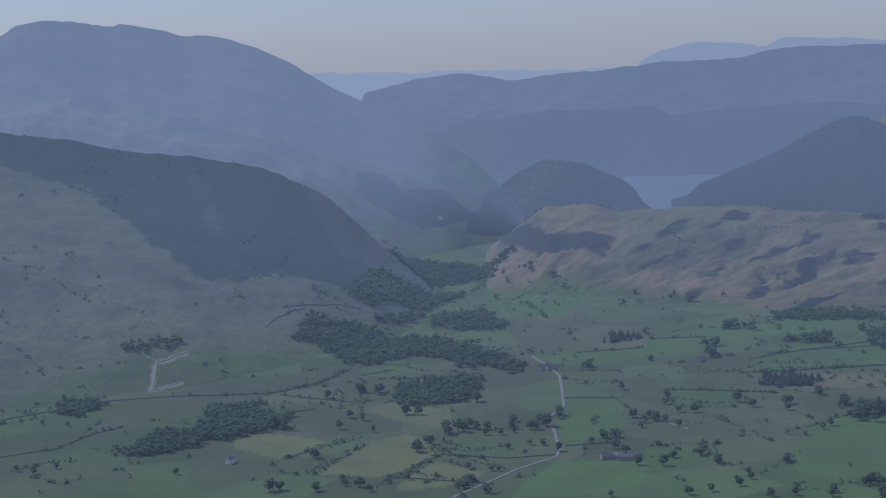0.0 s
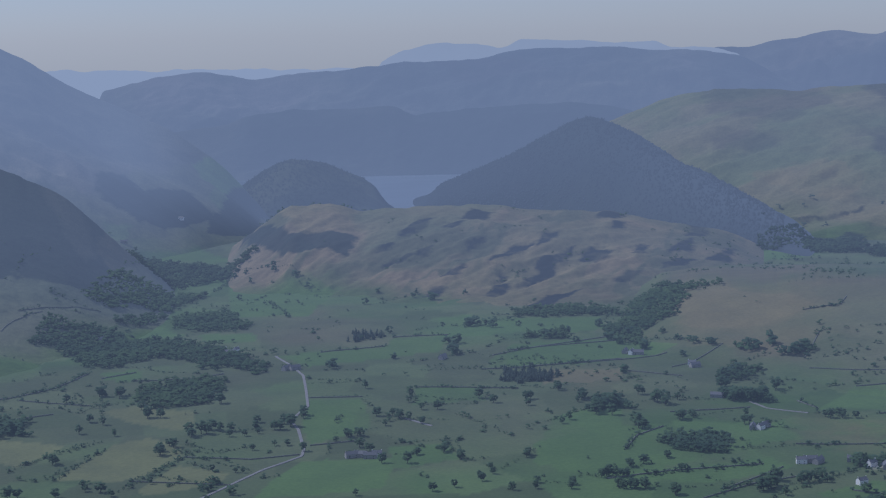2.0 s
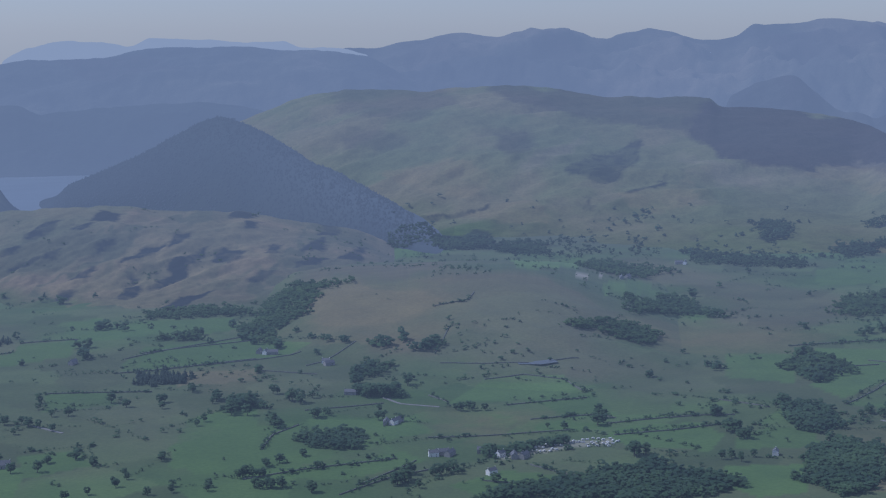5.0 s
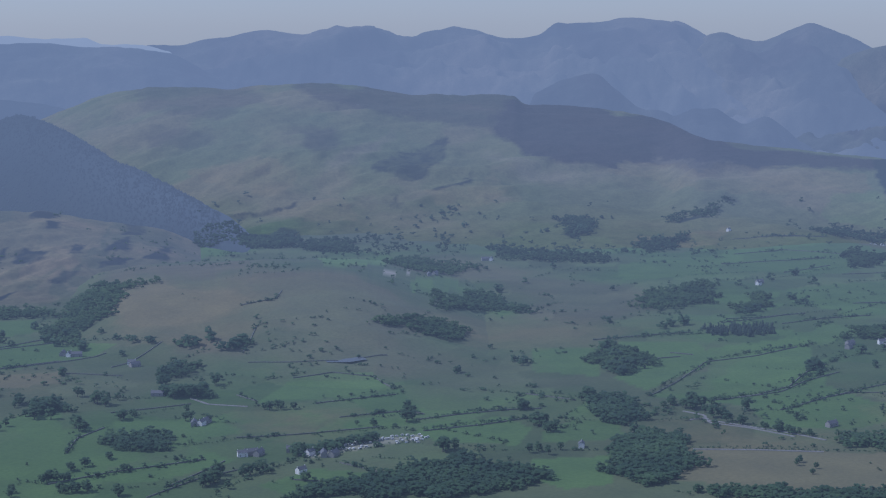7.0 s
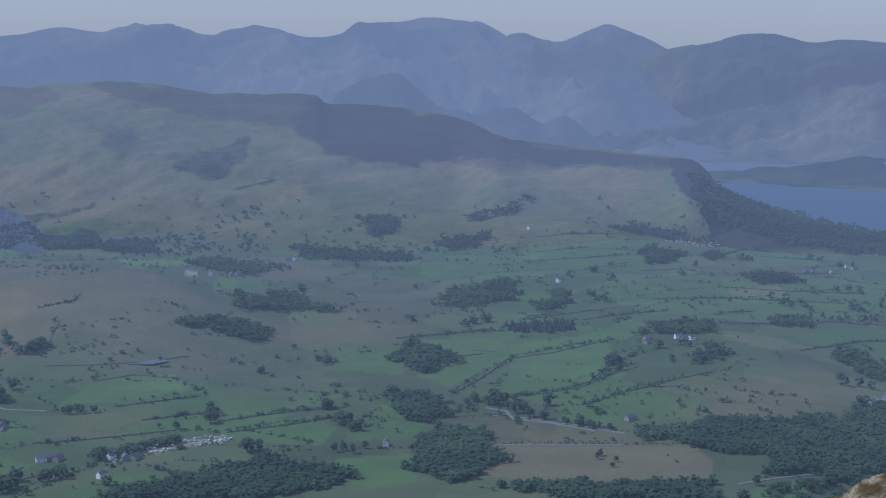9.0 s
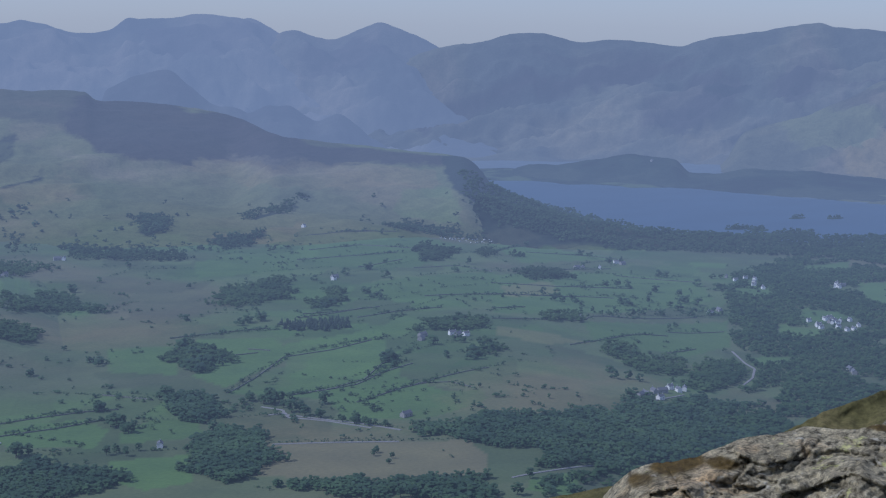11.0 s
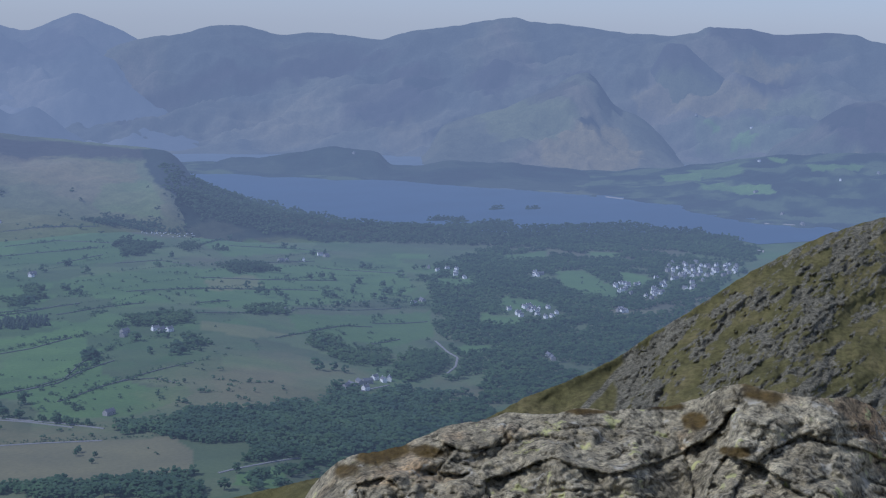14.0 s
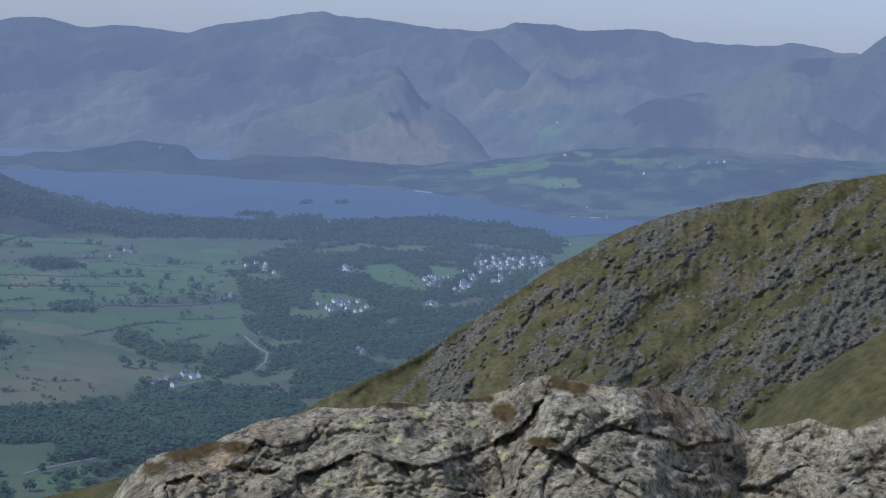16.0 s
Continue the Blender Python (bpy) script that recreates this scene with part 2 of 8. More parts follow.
class Ridge:
    def __init__(self, crest, foot, back, bend=1.0, rough=0.06, size=200, rake=0.0, seed=1, crisp=0.0015, floor=None, squash=1.0):
        self.crest, self.foot, self.back, self.bend = crest, foot, back, bend
        self.rough, self.size, self.rake, self.seed, self.crisp = rough, size, rake, seed, crisp
        self.squash = squash
        self.floor, self.a0, self.a1 = floor, crest[0][0], crest[-1][0]

    def line(self, az):
        a, d, z = zip(*self.crest)
        return curve(a, d, az), curve(a, z, az)

    def height(self, az, d):
        dist, top = self.line(az)
        front = np.interp(az, [p[0] for p in self.foot], [p[1] for p in self.foot])
        base = valley(az, np.minimum(d, dist)) - 1.0 if self.floor is None else self.floor + 0.0 * d
        top = base + (top - base) * smooth(self.a0, self.a0 + 0.9, az) * (1 - smooth(self.a1 - 0.9, self.a1, az))
        u = np.clip((d - front) / np.maximum(dist - front, 1.0), 0, 1)
        rise = np.maximum(top - base, 0)
        fall = np.clip((d - dist) / self.back, 0, 1)
        shape = u ** self.bend if self.bend > 1 else u * u * (3 - 2 * u) * (1 - self.bend) + (1 - (1 - u) ** 2) * u ** 0.5 * self.bend
        p = np.radians(az) * self.crest[0][1]
        q = d * self.squash
        lump = fbm(p + self.rake * q, q, self.size, 6, self.seed, 0.55) * self.rough * rise
        spur = np.abs(fbm(p + self.rake * q, q, self.size * 0.7, 4, self.seed + 9)) * self.rough * rise
        body = np.sin(u * np.pi) ** 0.7
        jag = dist * self.crisp * fbm(az * 40, az * 0, 30, 4, self.seed + 50) * u ** 8
        z = base + rise * shape + (lump - spur) * body + jag
        z = np.where(d > dist, top + jag - (top - base + 10) * fall ** 1.5, z)
        out = (az < self.a0) | (az > self.a1) | (d < front) | (d > dist + self.back)
        return np.where(out, -200.0, np.where(rise <= 0, base - 1.0, z))

PLAIN_RANGE_CREST = [
    (-6.45, 4780, 186.8), (-4.4, 4780, 209), (-2.92, 4780, 209.7), (-0.31, 4780, 204.5), (2.68, 4780, 206.2), (3.42, 4780, 199.7),
    (4.9, 4780, 200.7), (6.2, 4780, 199.1), (8.76, 4780, 179.2),
]
CRAG_RANGE_CREST = [
    (5.73, 4600, 182.7), (6.35, 4600, 206.5), (6.94, 4600, 236.2), (7.68, 4600, 252.1), (8.68, 4600, 267.4), (9.68, 4600, 259.1),
    (10.54, 4600, 250.7), (11.29, 4600, 271.6), (12.85, 4600, 268.7), (13.95, 4600, 259.3), (14.87, 4600, 259.1), (15.5, 4600, 262.3),
    (15.96, 4600, 248.3), (17.76, 4600, 236.4), (19.18, 4600, 196.2),
]
SOUTH_RANGE_CREST = [
    (16.5, 4700, 221.1), (17.76, 4700, 238.3), (18.47, 4700, 240), (19.53, 4700, 255.8), (20.73, 4700, 269.8), (21.39, 4700, 277.5),
    (22.58, 4700, 268.5), (23.91, 4700, 287.9), (24.86, 4700, 277.7), (26.21, 4700, 259.7), (26.83, 4700, 275.3), (27.63, 4700, 283.2),
    (28.25, 4700, 273.6), (29.37, 4700, 254.7), (30.3, 4700, 262.1), (31.04, 4700, 293.6), (32.15, 4700, 293.4), (33.07, 4700, 305.1),
    (34.72, 4700, 301.7), (35.82, 4700, 262.5), (36.55, 4700, 227.9), (37.48, 4700, 145.5), (38.59, 4700, 10.7),
]
GABLE_RANGE_CREST = [
    (33.1, 4640, 56.8), (34.19, 4640, 176.8), (35.37, 4640, 242.1), (36.36, 4640, 268.6), (37.54, 4640, 244.8), (38.52, 4640, 277),
    (39.23, 4640, 291.4), (39.86, 4640, 276.7), (40.8, 4640, 241.7), (41.45, 4640, 209.3), (42.58, 4640, 105.8), (43.89, 4640, -27.2),
]
WEST_RANGE_CREST = [
    (37.8, 4560, -28), (39.26, 4560, 136), (40.53, 4560, 217.5), (41.44, 4560, 232.5), (42.17, 4560, 241.6), (43.08, 4560, 260.9),
    (44.16, 4560, 268.6), (45.95, 4560, 249.2), (46.84, 4560, 253.9), (48.04, 4560, 248.8), (48.89, 4560, 241.5), (50.09, 4560, 268.1),
    (51.56, 4560, 284.6), (53.38, 4560, 301.6), (54.48, 4560, 291.3), (55.75, 4560, 282.9), (57.19, 4560, 269), (57.5, 4560, 268.3),
    (58.62, 4560, 266.6), (58.97, 4560, 271.2), (59.88, 4560, 287.6), (60.88, 4560, 292.4), (61.89, 4560, 277), (64.32, 4560, 281.8),
    (64.95, 4560, 265.9), (66.69, 4560, 250.3), (66.87, 4560, 252.7), (68.14, 4560, 253.9), (68.67, 4560, 262.4), (69.75, 4560, 249.2),
    (70.47, 4560, 238.1), (71.67, 4560, 236.9), (73.97, 4560, 225.9),
]
LAKE_HEAD_FELL_CREST = [
    (-3.32, 3950, 165.1), (-2.19, 3950, 179.3), (-1.44, 3950, 193), (-0.6, 3950, 204.1), (0.43, 3950, 212.1), (1.55, 3950, 207.2),
    (2.57, 3950, 194.9), (3.41, 3950, 203.4), (4.9, 3950, 210.6), (6.2, 3950, 216.9), (7.67, 3950, 228), (9.68, 3950, 230.3),
    (10.76, 3950, 247), (12.37, 3950, 253.7), (14.14, 3950, 251.5), (15.96, 3950, 243.7), (16.2, 3950, 244.9), (18.15, 3950, 228.9),
    (19.17, 3950, 198.6), (20.28, 3950, 156.7), (21.39, 3950, 104.7),
]
DARK_FELL_CREST = [
    (-2.64, 3720, 65.3), (-0.75, 3720, 88.1), (1.32, 3720, 102.2), (2.26, 3720, 124.6), (4.13, 3720, 133.3), (6.91, 3720, 134.5),
    (7.83, 3720, 117.3), (9.66, 3720, 127.6), (11.47, 3720, 136.8), (12.28, 3720, 138.7), (13.76, 3720, 134.5), (15.04, 3720, 111.5),
    (16.49, 3720, 74.1),
]
FOREST_CONE_CREST = [
    (6.61, 3000, -28), (7.37, 3000, -10.1), (8.13, 3000, 9.9), (8.51, 3000, 29.2), (9.64, 3000, 52.7), (10.77, 3000, 76.2),
    (11.9, 3000, 109.4), (12.83, 3000, 132.9), (13.57, 2950, 141.5), (14.12, 2900, 136.9), (15.03, 2800, 118.7), (16.49, 2680, 86.1),
    (18.12, 2540, 59.1), (19.74, 2400, 32.9), (20.99, 2330, 10.5),
]
WOODED_KNOLL_CREST = [
    (-0.6, 2900, -24), (0.4, 2900, 2), (1.1, 2900, 22), (1.94, 2900, 45), (2.7, 2900, 68.8), (3.65, 2900, 83.7), (4.58, 2900, 77.7),
    (5.51, 2900, 60.3), (6.16, 2900, 40.4), (6.68, 2900, 17.8), (7.18, 2900, -8.6),
]
HEATHER_RIGG_CREST = [
    (1.11, 2250, 4.7), (2.07, 2250, 31), (2.84, 2250, 52.4), (3.61, 2250, 69.4), (4.73, 2250, 69.6), (5.86, 2250, 59.6),
    (7.18, 2250, 62.9), (8.5, 2250, 66.2), (10.38, 2250, 62.7), (11.87, 2250, 56.6), (14.1, 2250, 53.4), (14.62, 2250, 48.5),
    (16.32, 2250, 34.1), (17.63, 2250, 23.8), (18.76, 2250, 5.5), (20.07, 2250, -11.9), (21.38, 2250, -30.7),
]
BROWN_HILL_CREST = [
    (14.18, 1720, -11.6), (15.14, 1720, 8.1), (15.91, 1720, 23.4), (17.24, 1720, 31.6), (19.13, 1720, 34.6), (20.26, 1720, 38.5),
    (21.57, 1720, 41.9), (23.25, 1720, 40.9), (24.54, 1720, 35.5), (26.2, 1720, 22.5), (27.84, 1720, 7.5), (29.47, 1720, -9.2),
]
MOOR_RIDGE_CREST = [
    (11.88, 3350, -9.8), (12.82, 3350, 63.7), (13.75, 3350, 106.4), (15.04, 3350, 137.6), (16.5, 3350, 163), (17.76, 3350, 176.7),
    (20.28, 3300, 172.8), (21.57, 3300, 177.3), (22.68, 3300, 181.9), (24.51, 3300, 173.4), (26.5, 3300, 158.7), (29.48, 3300, 157.6),
    (29.93, 3250, 143.6), (32.17, 3250, 136.2), (34.02, 3250, 120.6), (35.93, 2900, 100.1), (37.8, 2900, 88.5), (39.67, 2850, 83.6),
    (41.34, 2800, 80.9), (41.98, 2760, 77.2), (42.55, 2760, 54.3), (42.93, 2755, 32.6), (43.39, 2750, 20.1), (44.13, 2740, 7.6),
    (45.23, 2700, -9.9), (46.69, 2680, -30),
]
LAKE_CRAG_CREST = [
    (41.4, 2620, 26.7), (42.15, 2620, 31.4), (42.9, 2620, 23.1), (44.03, 2620, 8.2), (45.35, 2620, -3.9), (46.68, 2620, -12.4),
    (48.94, 2620, -21.6), (51.58, 2620, -29.7),
]
FAR_CRAGS_CREST = [
    (29.37, 3600, 125.9), (30.49, 3600, 155.1), (31.23, 3600, 178.3), (32.16, 3600, 189.9), (32.91, 3600, 155), (33.65, 3600, 120.2),
    (34.58, 3600, 108.7), (34.8, 3600, 101.6), (35.55, 3600, 119.5), (36.11, 3600, 119.7), (37.05, 3600, 84.9), (37.79, 3600, 100.5),
    (38.35, 3600, 79.7), (38.92, 3600, 50.7), (39.85, 3600, 25.6), (41.52, 3600, 11.7),
]
LAKE_WOODS_CREST = [
    (42.89, 3700, -24.8), (44.01, 3700, -9.2), (45.14, 3700, -3.3), (45.89, 3700, 3.6), (47.76, 3700, 19.1), (48.89, 3700, 12.1),
    (49.46, 3700, -15), (50.39, 3700, -12.5), (51.5, 3700, -2.3), (53.36, 3700, -8.8), (55.2, 3700, -15), (57.03, 3700, -25.6),
    (58.83, 3700, -35.7),
]
CAT_FELL_CREST = [
    (50.33, 4200, 28.8), (51.81, 4200, 58.7), (53.3, 4200, 92.8), (54.59, 4200, 136.2), (55.33, 4200, 166.3), (55.79, 4200, 174),
    (56, 4200, 167.6), (56.37, 4200, 135.6), (56.76, 4200, 99.6), (57.61, 4200, 69.9), (58.28, 4200, 30.2), (58.77, 4200, -5.7),
    (59.54, 4200, -56.1),
]
CRAG_TOP_CREST = [
    (56.9, 4380, 120), (57.5, 4380, 160), (57.9, 4380, 190), (58.15, 4380, 222), (58.3, 4380, 243), (58.55, 4380, 251),
    (58.95, 4380, 246), (59.35, 4380, 222), (59.9, 4380, 190), (60.6, 4380, 150), (61.3, 4380, 100),
]
NEWLANDS_FELL_CREST = [
    (61.13, 4000, -3.8), (62.41, 4000, 45), (63.14, 4000, 76.7), (64.22, 4000, 123.4), (65.68, 4000, 143.6), (66.94, 4000, 163.4),
    (68.17, 4000, 217.4), (69.23, 4000, 231.2), (70.48, 4000, 231.5), (71.63, 4000, 288), (72.84, 4000, 330.3),
]
LEFT_FELL_CREST = [
    (-19.28, 2700, 276.5), (-15.87, 2700, 292.1), (-14.1, 2700, 317.4), (-13.56, 2700, 331), (-12.67, 2700, 335.8), (-11.79, 2700, 333.8),
    (-10.54, 2700, 326.2), (-10.36, 2700, 329.4), (-9.29, 2700, 319.3), (-8.21, 2700, 309.3), (-7.3, 2700, 306.2), (-6.39, 2700, 292.8),
    (-4.94, 2700, 262.9), (-4.04, 2700, 233.7), (-2.95, 2700, 205.8), (-1.48, 2700, 172.8), (-0.37, 2700, 146.5), (0.5, 2700, 119),
    (1.2, 2700, 94), (1.9, 2700, 60), (2.5, 2700, 24), (3.1, 2700, -6), (4.4, 2700, -30),
]
LEFT_CRAG_CREST = [
    (-19.38, 2000, 230.4), (-16.02, 2000, 209.8), (-14.29, 2000, 200.3), (-12.53, 2000, 192), (-10.75, 2000, 178.5), (-8.95, 2000, 167.5),
    (-7.12, 2000, 158.4), (-5.83, 2000, 146.9), (-4.92, 2000, 131.3), (-4, 2000, 115), (-3.09, 2000, 87.5), (-2, 2000, 49.7),
    (-0.91, 2000, 11.8), (0.02, 2000, -12.6),
]
SHORE_LAND_CREST = [
    (41.39, 3700, -25.8), (44.01, 3700, -20.1), (47.77, 3700, -19.7), (50.67, 3650, -35.7), (52.16, 3650, -33.8), (54.02, 3650, -27.5),
    (55.9, 3650, -20.9), (58.15, 3650, -8.4), (59.64, 3650, 4.2), (61.51, 3650, 24.9), (63.36, 3650, 36.2), (66.13, 3650, 42.9),
    (68.87, 3650, 33.7), (71.87, 3650, 28.4), (74.19, 3650, 22),
]
NEAR_RIDGE_CREST = [
    (47.6, 320, 200.3), (50.04, 330, 203.1), (52.68, 350, 205.8), (54.18, 360, 208.9), (56.07, 370, 212.2), (57.38, 380, 215.3),
    (58.22, 385, 218.7), (59.43, 390, 223.3), (60.91, 400, 229.4), (62.38, 410, 234.6), (63.48, 420, 237.8), (64.58, 430, 240.2),
    (66.22, 440, 242.9), (68.03, 450, 245.4), (69.82, 460, 248.2), (71.9, 470, 250.7), (75.85, 480, 257.4), (80.72, 490, 263.4),
]
NEAR_KNOLL_CREST = [
    (66.62, 190, 240.5), (67.52, 190, 243), (68.93, 190, 247.3), (70.16, 190, 250.6), (71.38, 190, 253.6), (72.21, 190, 255.3),
    (74.45, 190, 260), (77.75, 190, 265),
]
NEAR_BANK_CREST = [
    (40.33, 120, 251.5), (41.86, 120, 252.4), (43.39, 120, 252.9), (44.54, 120, 253.5), (45.69, 120, 254), (47.22, 120, 254.8),
    (49.14, 120, 255.2), (51.84, 120, 254.6), (55.65, 120, 254.2), (61.23, 120, 254.2),
]

RIDGES = {
    "plain_range": Ridge(PLAIN_RANGE_CREST, [(-30, 4700), (80, 4700)], 60, 0.8, 0.03, 200, 0, 10),
    "crag_range": Ridge(CRAG_RANGE_CREST, [(-30, 4350), (80, 4350)], 120, 0.6, 0.16, 160, 0.3, 17, squash=2),
    "south_range": Ridge(SOUTH_RANGE_CREST, [(-30, 3900), (80, 3900)], 120, 0.5, 0.34, 300, 0.2, 24, squash=2.4),
    "gable_range": Ridge(GABLE_RANGE_CREST, [(-30, 4100), (80, 4100)], 120, 0.5, 0.3, 260, 0.2, 31, squash=2.4),
    "west_range": Ridge(WEST_RANGE_CREST, [(-30, 4080), (80, 4080)], 120, 0.4, 0.36, 360, -0.5, 38, squash=2.6),
    "lake_head_fell": Ridge(LAKE_HEAD_FELL_CREST, [(-30, 3600), (80, 3600)], 150, 0.7, 0.2, 260, 0, 45, squash=2.2),
    "dark_fell": Ridge(DARK_FELL_CREST, [(-30, 3600), (80, 3600)], 120, 0.9, 0.14, 180, 0, 52, squash=2),
    "forest_cone": Ridge(FOREST_CONE_CREST, [(4, 2760), (12, 2700), (16, 2450), (21, 2150)], 250, 0.5, 0.08, 120, 0, 59),
    "wooded_knoll": Ridge(WOODED_KNOLL_CREST, [(-30, 2640), (80, 2640)], 180, 0.8, 0.1, 90, 0, 66),
    "heather_rigg": Ridge(HEATHER_RIGG_CREST, [(3, 1950), (7, 1830), (12, 1770), (17, 1830), (22, 1950), (26, 2100)], 320, 0.55, 0.17, 75, -1.0, 73, squash=0.7),
    "brown_hill": Ridge(BROWN_HILL_CREST, [(13, 1560), (16, 1480), (20, 1380), (25, 1330), (29, 1420)], 500, 0.35, 0.08, 140, 0, 80),
    "moor_ridge": Ridge(MOOR_RIDGE_CREST, [(4, 3000), (8, 2900), (16, 2560), (22, 2300), (30, 2200), (38, 2200), (42, 2380), (46, 2500)], 250, 0.3, 0.11, 240, -0.6, 87, squash=1.5),
    "lake_crag": Ridge(LAKE_CRAG_CREST, [(38, 2420), (46, 2450), (52, 2480)], 90, 0.9, 0.14, 60, 0, 94),
    "far_crags": Ridge(FAR_CRAGS_CREST, [(-30, 3350), (80, 3350)], 120, 0.8, 0.2, 120, 0.3, 101, squash=1.8),
    "lake_woods": Ridge(LAKE_WOODS_CREST, [(38, 3640), (43, 3590), (47, 3510), (49, 3450), (52, 3330), (55, 3240), (60, 3200)], 90, 0.9, 0.16, 80, 0, 108),
    "cat_fell": Ridge(CAT_FELL_CREST, [(-30, 3720), (80, 3800)], 120, 0.5, 0.32, 180, 0.4, 115, squash=2.2),
    "crag_top": Ridge(CRAG_TOP_CREST, [(-30, 4290), (80, 4290)], 60, 0.5, 0.1, 120, 0.2, 122, squash=2),
    "newlands_fell": Ridge(NEWLANDS_FELL_CREST, [(-30, 3640), (80, 3640)], 120, 0.5, 0.34, 230, 0.4, 129, squash=2.2),
    "left_fell": Ridge(LEFT_FELL_CREST, [(-30, 2020), (-6, 2020), (0, 2350), (5, 2700)], 400, 1.12, 0.13, 260, 0.3, 136, squash=1.6),
    "left_crag": Ridge(LEFT_CRAG_CREST, [(-30, 1340), (-15, 1390), (-9, 1430), (-5, 1530), (-2, 1640), (0, 1760), (2, 1900)], 260, 1.45, 0.06, 140, 0.3, 143, squash=1.3),
    "shore_land": Ridge(SHORE_LAND_CREST, [(38, 3560), (43, 3510), (47, 3430), (49, 3370), (52, 3240), (55, 3160), (57.5, 3130), (59, 3020), (60, 2910), (62, 2810), (66, 2760), (75, 2740)], 300, 0.9, 0.3, 150, 0.0, 150),
    "near_ridge": Ridge(NEAR_RIDGE_CREST, [(46, 285), (60, 290), (84, 310)], 160, 1.02, 0.16, 40, 0.5, 157, floor=150),
    "near_knoll": Ridge(NEAR_KNOLL_CREST, [(58, 120), (84, 120)], 60, 0.5, 0.2, 22, 0.3, 164, floor=222),
    "near_bank": Ridge(NEAR_BANK_CREST, [(35, 90), (75, 90)], 60, 0.5, 0.1, 22, 0.3, 171, floor=240),
}


def land(x, y):
    """Height of the land at plan places."""
    x, y = np.asarray(x, float), np.asarray(y, float)
    az, d = np.degrees(np.arctan2(x, y)), np.hypot(x, y)
    z = valley(az, d)
    for name, ridge in RIDGES.items():
        if not name.startswith("near_"):
            z = np.maximum(z, ridge.height(az, d))
    return z


# ---- the plan: places in metres east and south of the summit rock, set to fit the camera's view ----
FIELDS_0 = [
    ("straw", [(-162, 1266), (-137, 1261), (-89, 1237), (-102, 1213), (-121, 1181), (-144, 1205), (-157, 1222)]),
    ("straw", [(-91, 1143), (-71, 1196), (-56, 1232), (-32, 1246), (-7, 1219), (-9, 1188), (-38, 1139), (-52, 1129)]),
    ("straw", [(-38, 1100), (-11, 1168), (22, 1135), (15, 1108), (-29, 1087)]),
    ("straw", [(-70, 1349), (-43, 1368), (0, 1326), (2, 1289), (-11, 1268), (-41, 1299)]),
    ("meadow", [(-76, 1496), (-46, 1506), (-38, 1476), (-50, 1460), (-72, 1465)]),
    ("meadow", [(5, 1688), (60, 1664), (64, 1615), (16, 1632)]),
]

FIELDS_1 = [
    ("meadow", [(91, 1336), (134, 1337), (130, 1243), (82, 1202), (81, 1252)]),
    ("meadow", [(76, 1539), (180, 1560), (190, 1600), (242, 1593), (226, 1522), (102, 1480)]),
    ("meadow", [(266, 1490), (396, 1537), (376, 1459), (329, 1440), (254, 1448)]),
    ("meadow", [(311, 1691), (409, 1667), (400, 1608), (319, 1579)]),
    ("meadow", [(252, 1709), (286, 1728), (276, 1668), (246, 1649)]),
    ("meadow", [(73, 1162), (136, 1153), (119, 1070), (36, 1063), (49, 1107)]),
]

FIELDS_2 = [
    ("meadow", [(136, 1185), (175, 1184), (179, 1136), (132, 1120)]),
    ("meadow", [(181, 1372), (231, 1369), (230, 1316), (172, 1308)]),
    ("meadow", [(266, 1236), (333, 1291), (275, 1065), (224, 1114)]),
    ("meadow", [(-50, 2278), (79, 2109), (78, 2087), (-42, 2019)]),
    ("meadow", [(-44, 1986), (-20, 2167), (8, 2075), (-19, 2018)]),
    ("meadow", [(50, 2107), (141, 2007), (163, 1928), (123, 1762), (42, 1788)]),
]

FIELDS_3 = [
    ("meadow", [(80, 2129), (119, 2077), (172, 1920), (139, 1982)]),
    ("meadow", [(-162, 1689), (-109, 1752), (-75, 1753), (-96, 1712), (-139, 1684)]),
    ("meadow", [(-81, 1686), (-29, 1753), (-6, 1686), (-51, 1678)]),
    ("meadow", [(-70, 2006), (11, 2404), (34, 2384), (-66, 2305)]),
    ("rough", [(-170, 1223), (-126, 1189), (-124, 1128), (-178, 1132)]),
    ("rough", [(222, 1317), (268, 1287), (255, 1184), (210, 1178), (201, 1246)]),
]

FIELDS_4 = [
    ("rough", [(4, 1525), (54, 1519), (71, 1446), (49, 1395), (3, 1431)]),
    ("rough", [(-84, 1292), (-41, 1299), (-32, 1256), (-77, 1244)]),
    ("rough", [(-313, 1174), (-244, 1181), (-219, 1091), (-294, 1098)]),
    ("rough", [(134, 1313), (175, 1297), (189, 1198), (145, 1224)]),
    ("rough", [(234, 1508), (268, 1502), (249, 1448), (222, 1463)]),
    ("rough", [(146, 1693), (243, 1703), (232, 1630), (146, 1634)]),
]

FIELDS_5 = [
    ("plough", [(299, 1422), (366, 1419), (353, 1369), (287, 1367)]),
    ("meadow", [(288, 1531), (387, 1558), (436, 1489), (386, 1458), (273, 1452)]),
    ("meadow", [(531, 1304), (595, 1288), (584, 1231), (534, 1219), (473, 1234)]),
    ("meadow", [(349, 1212), (424, 1199), (429, 1143), (363, 1122), (337, 1169)]),
    ("meadow", [(296, 1203), (347, 1204), (355, 1109), (290, 1073), (237, 1084), (235, 1162)]),
    ("meadow", [(283, 1076), (387, 1095), (393, 1067), (329, 1040), (268, 1061)]),
]

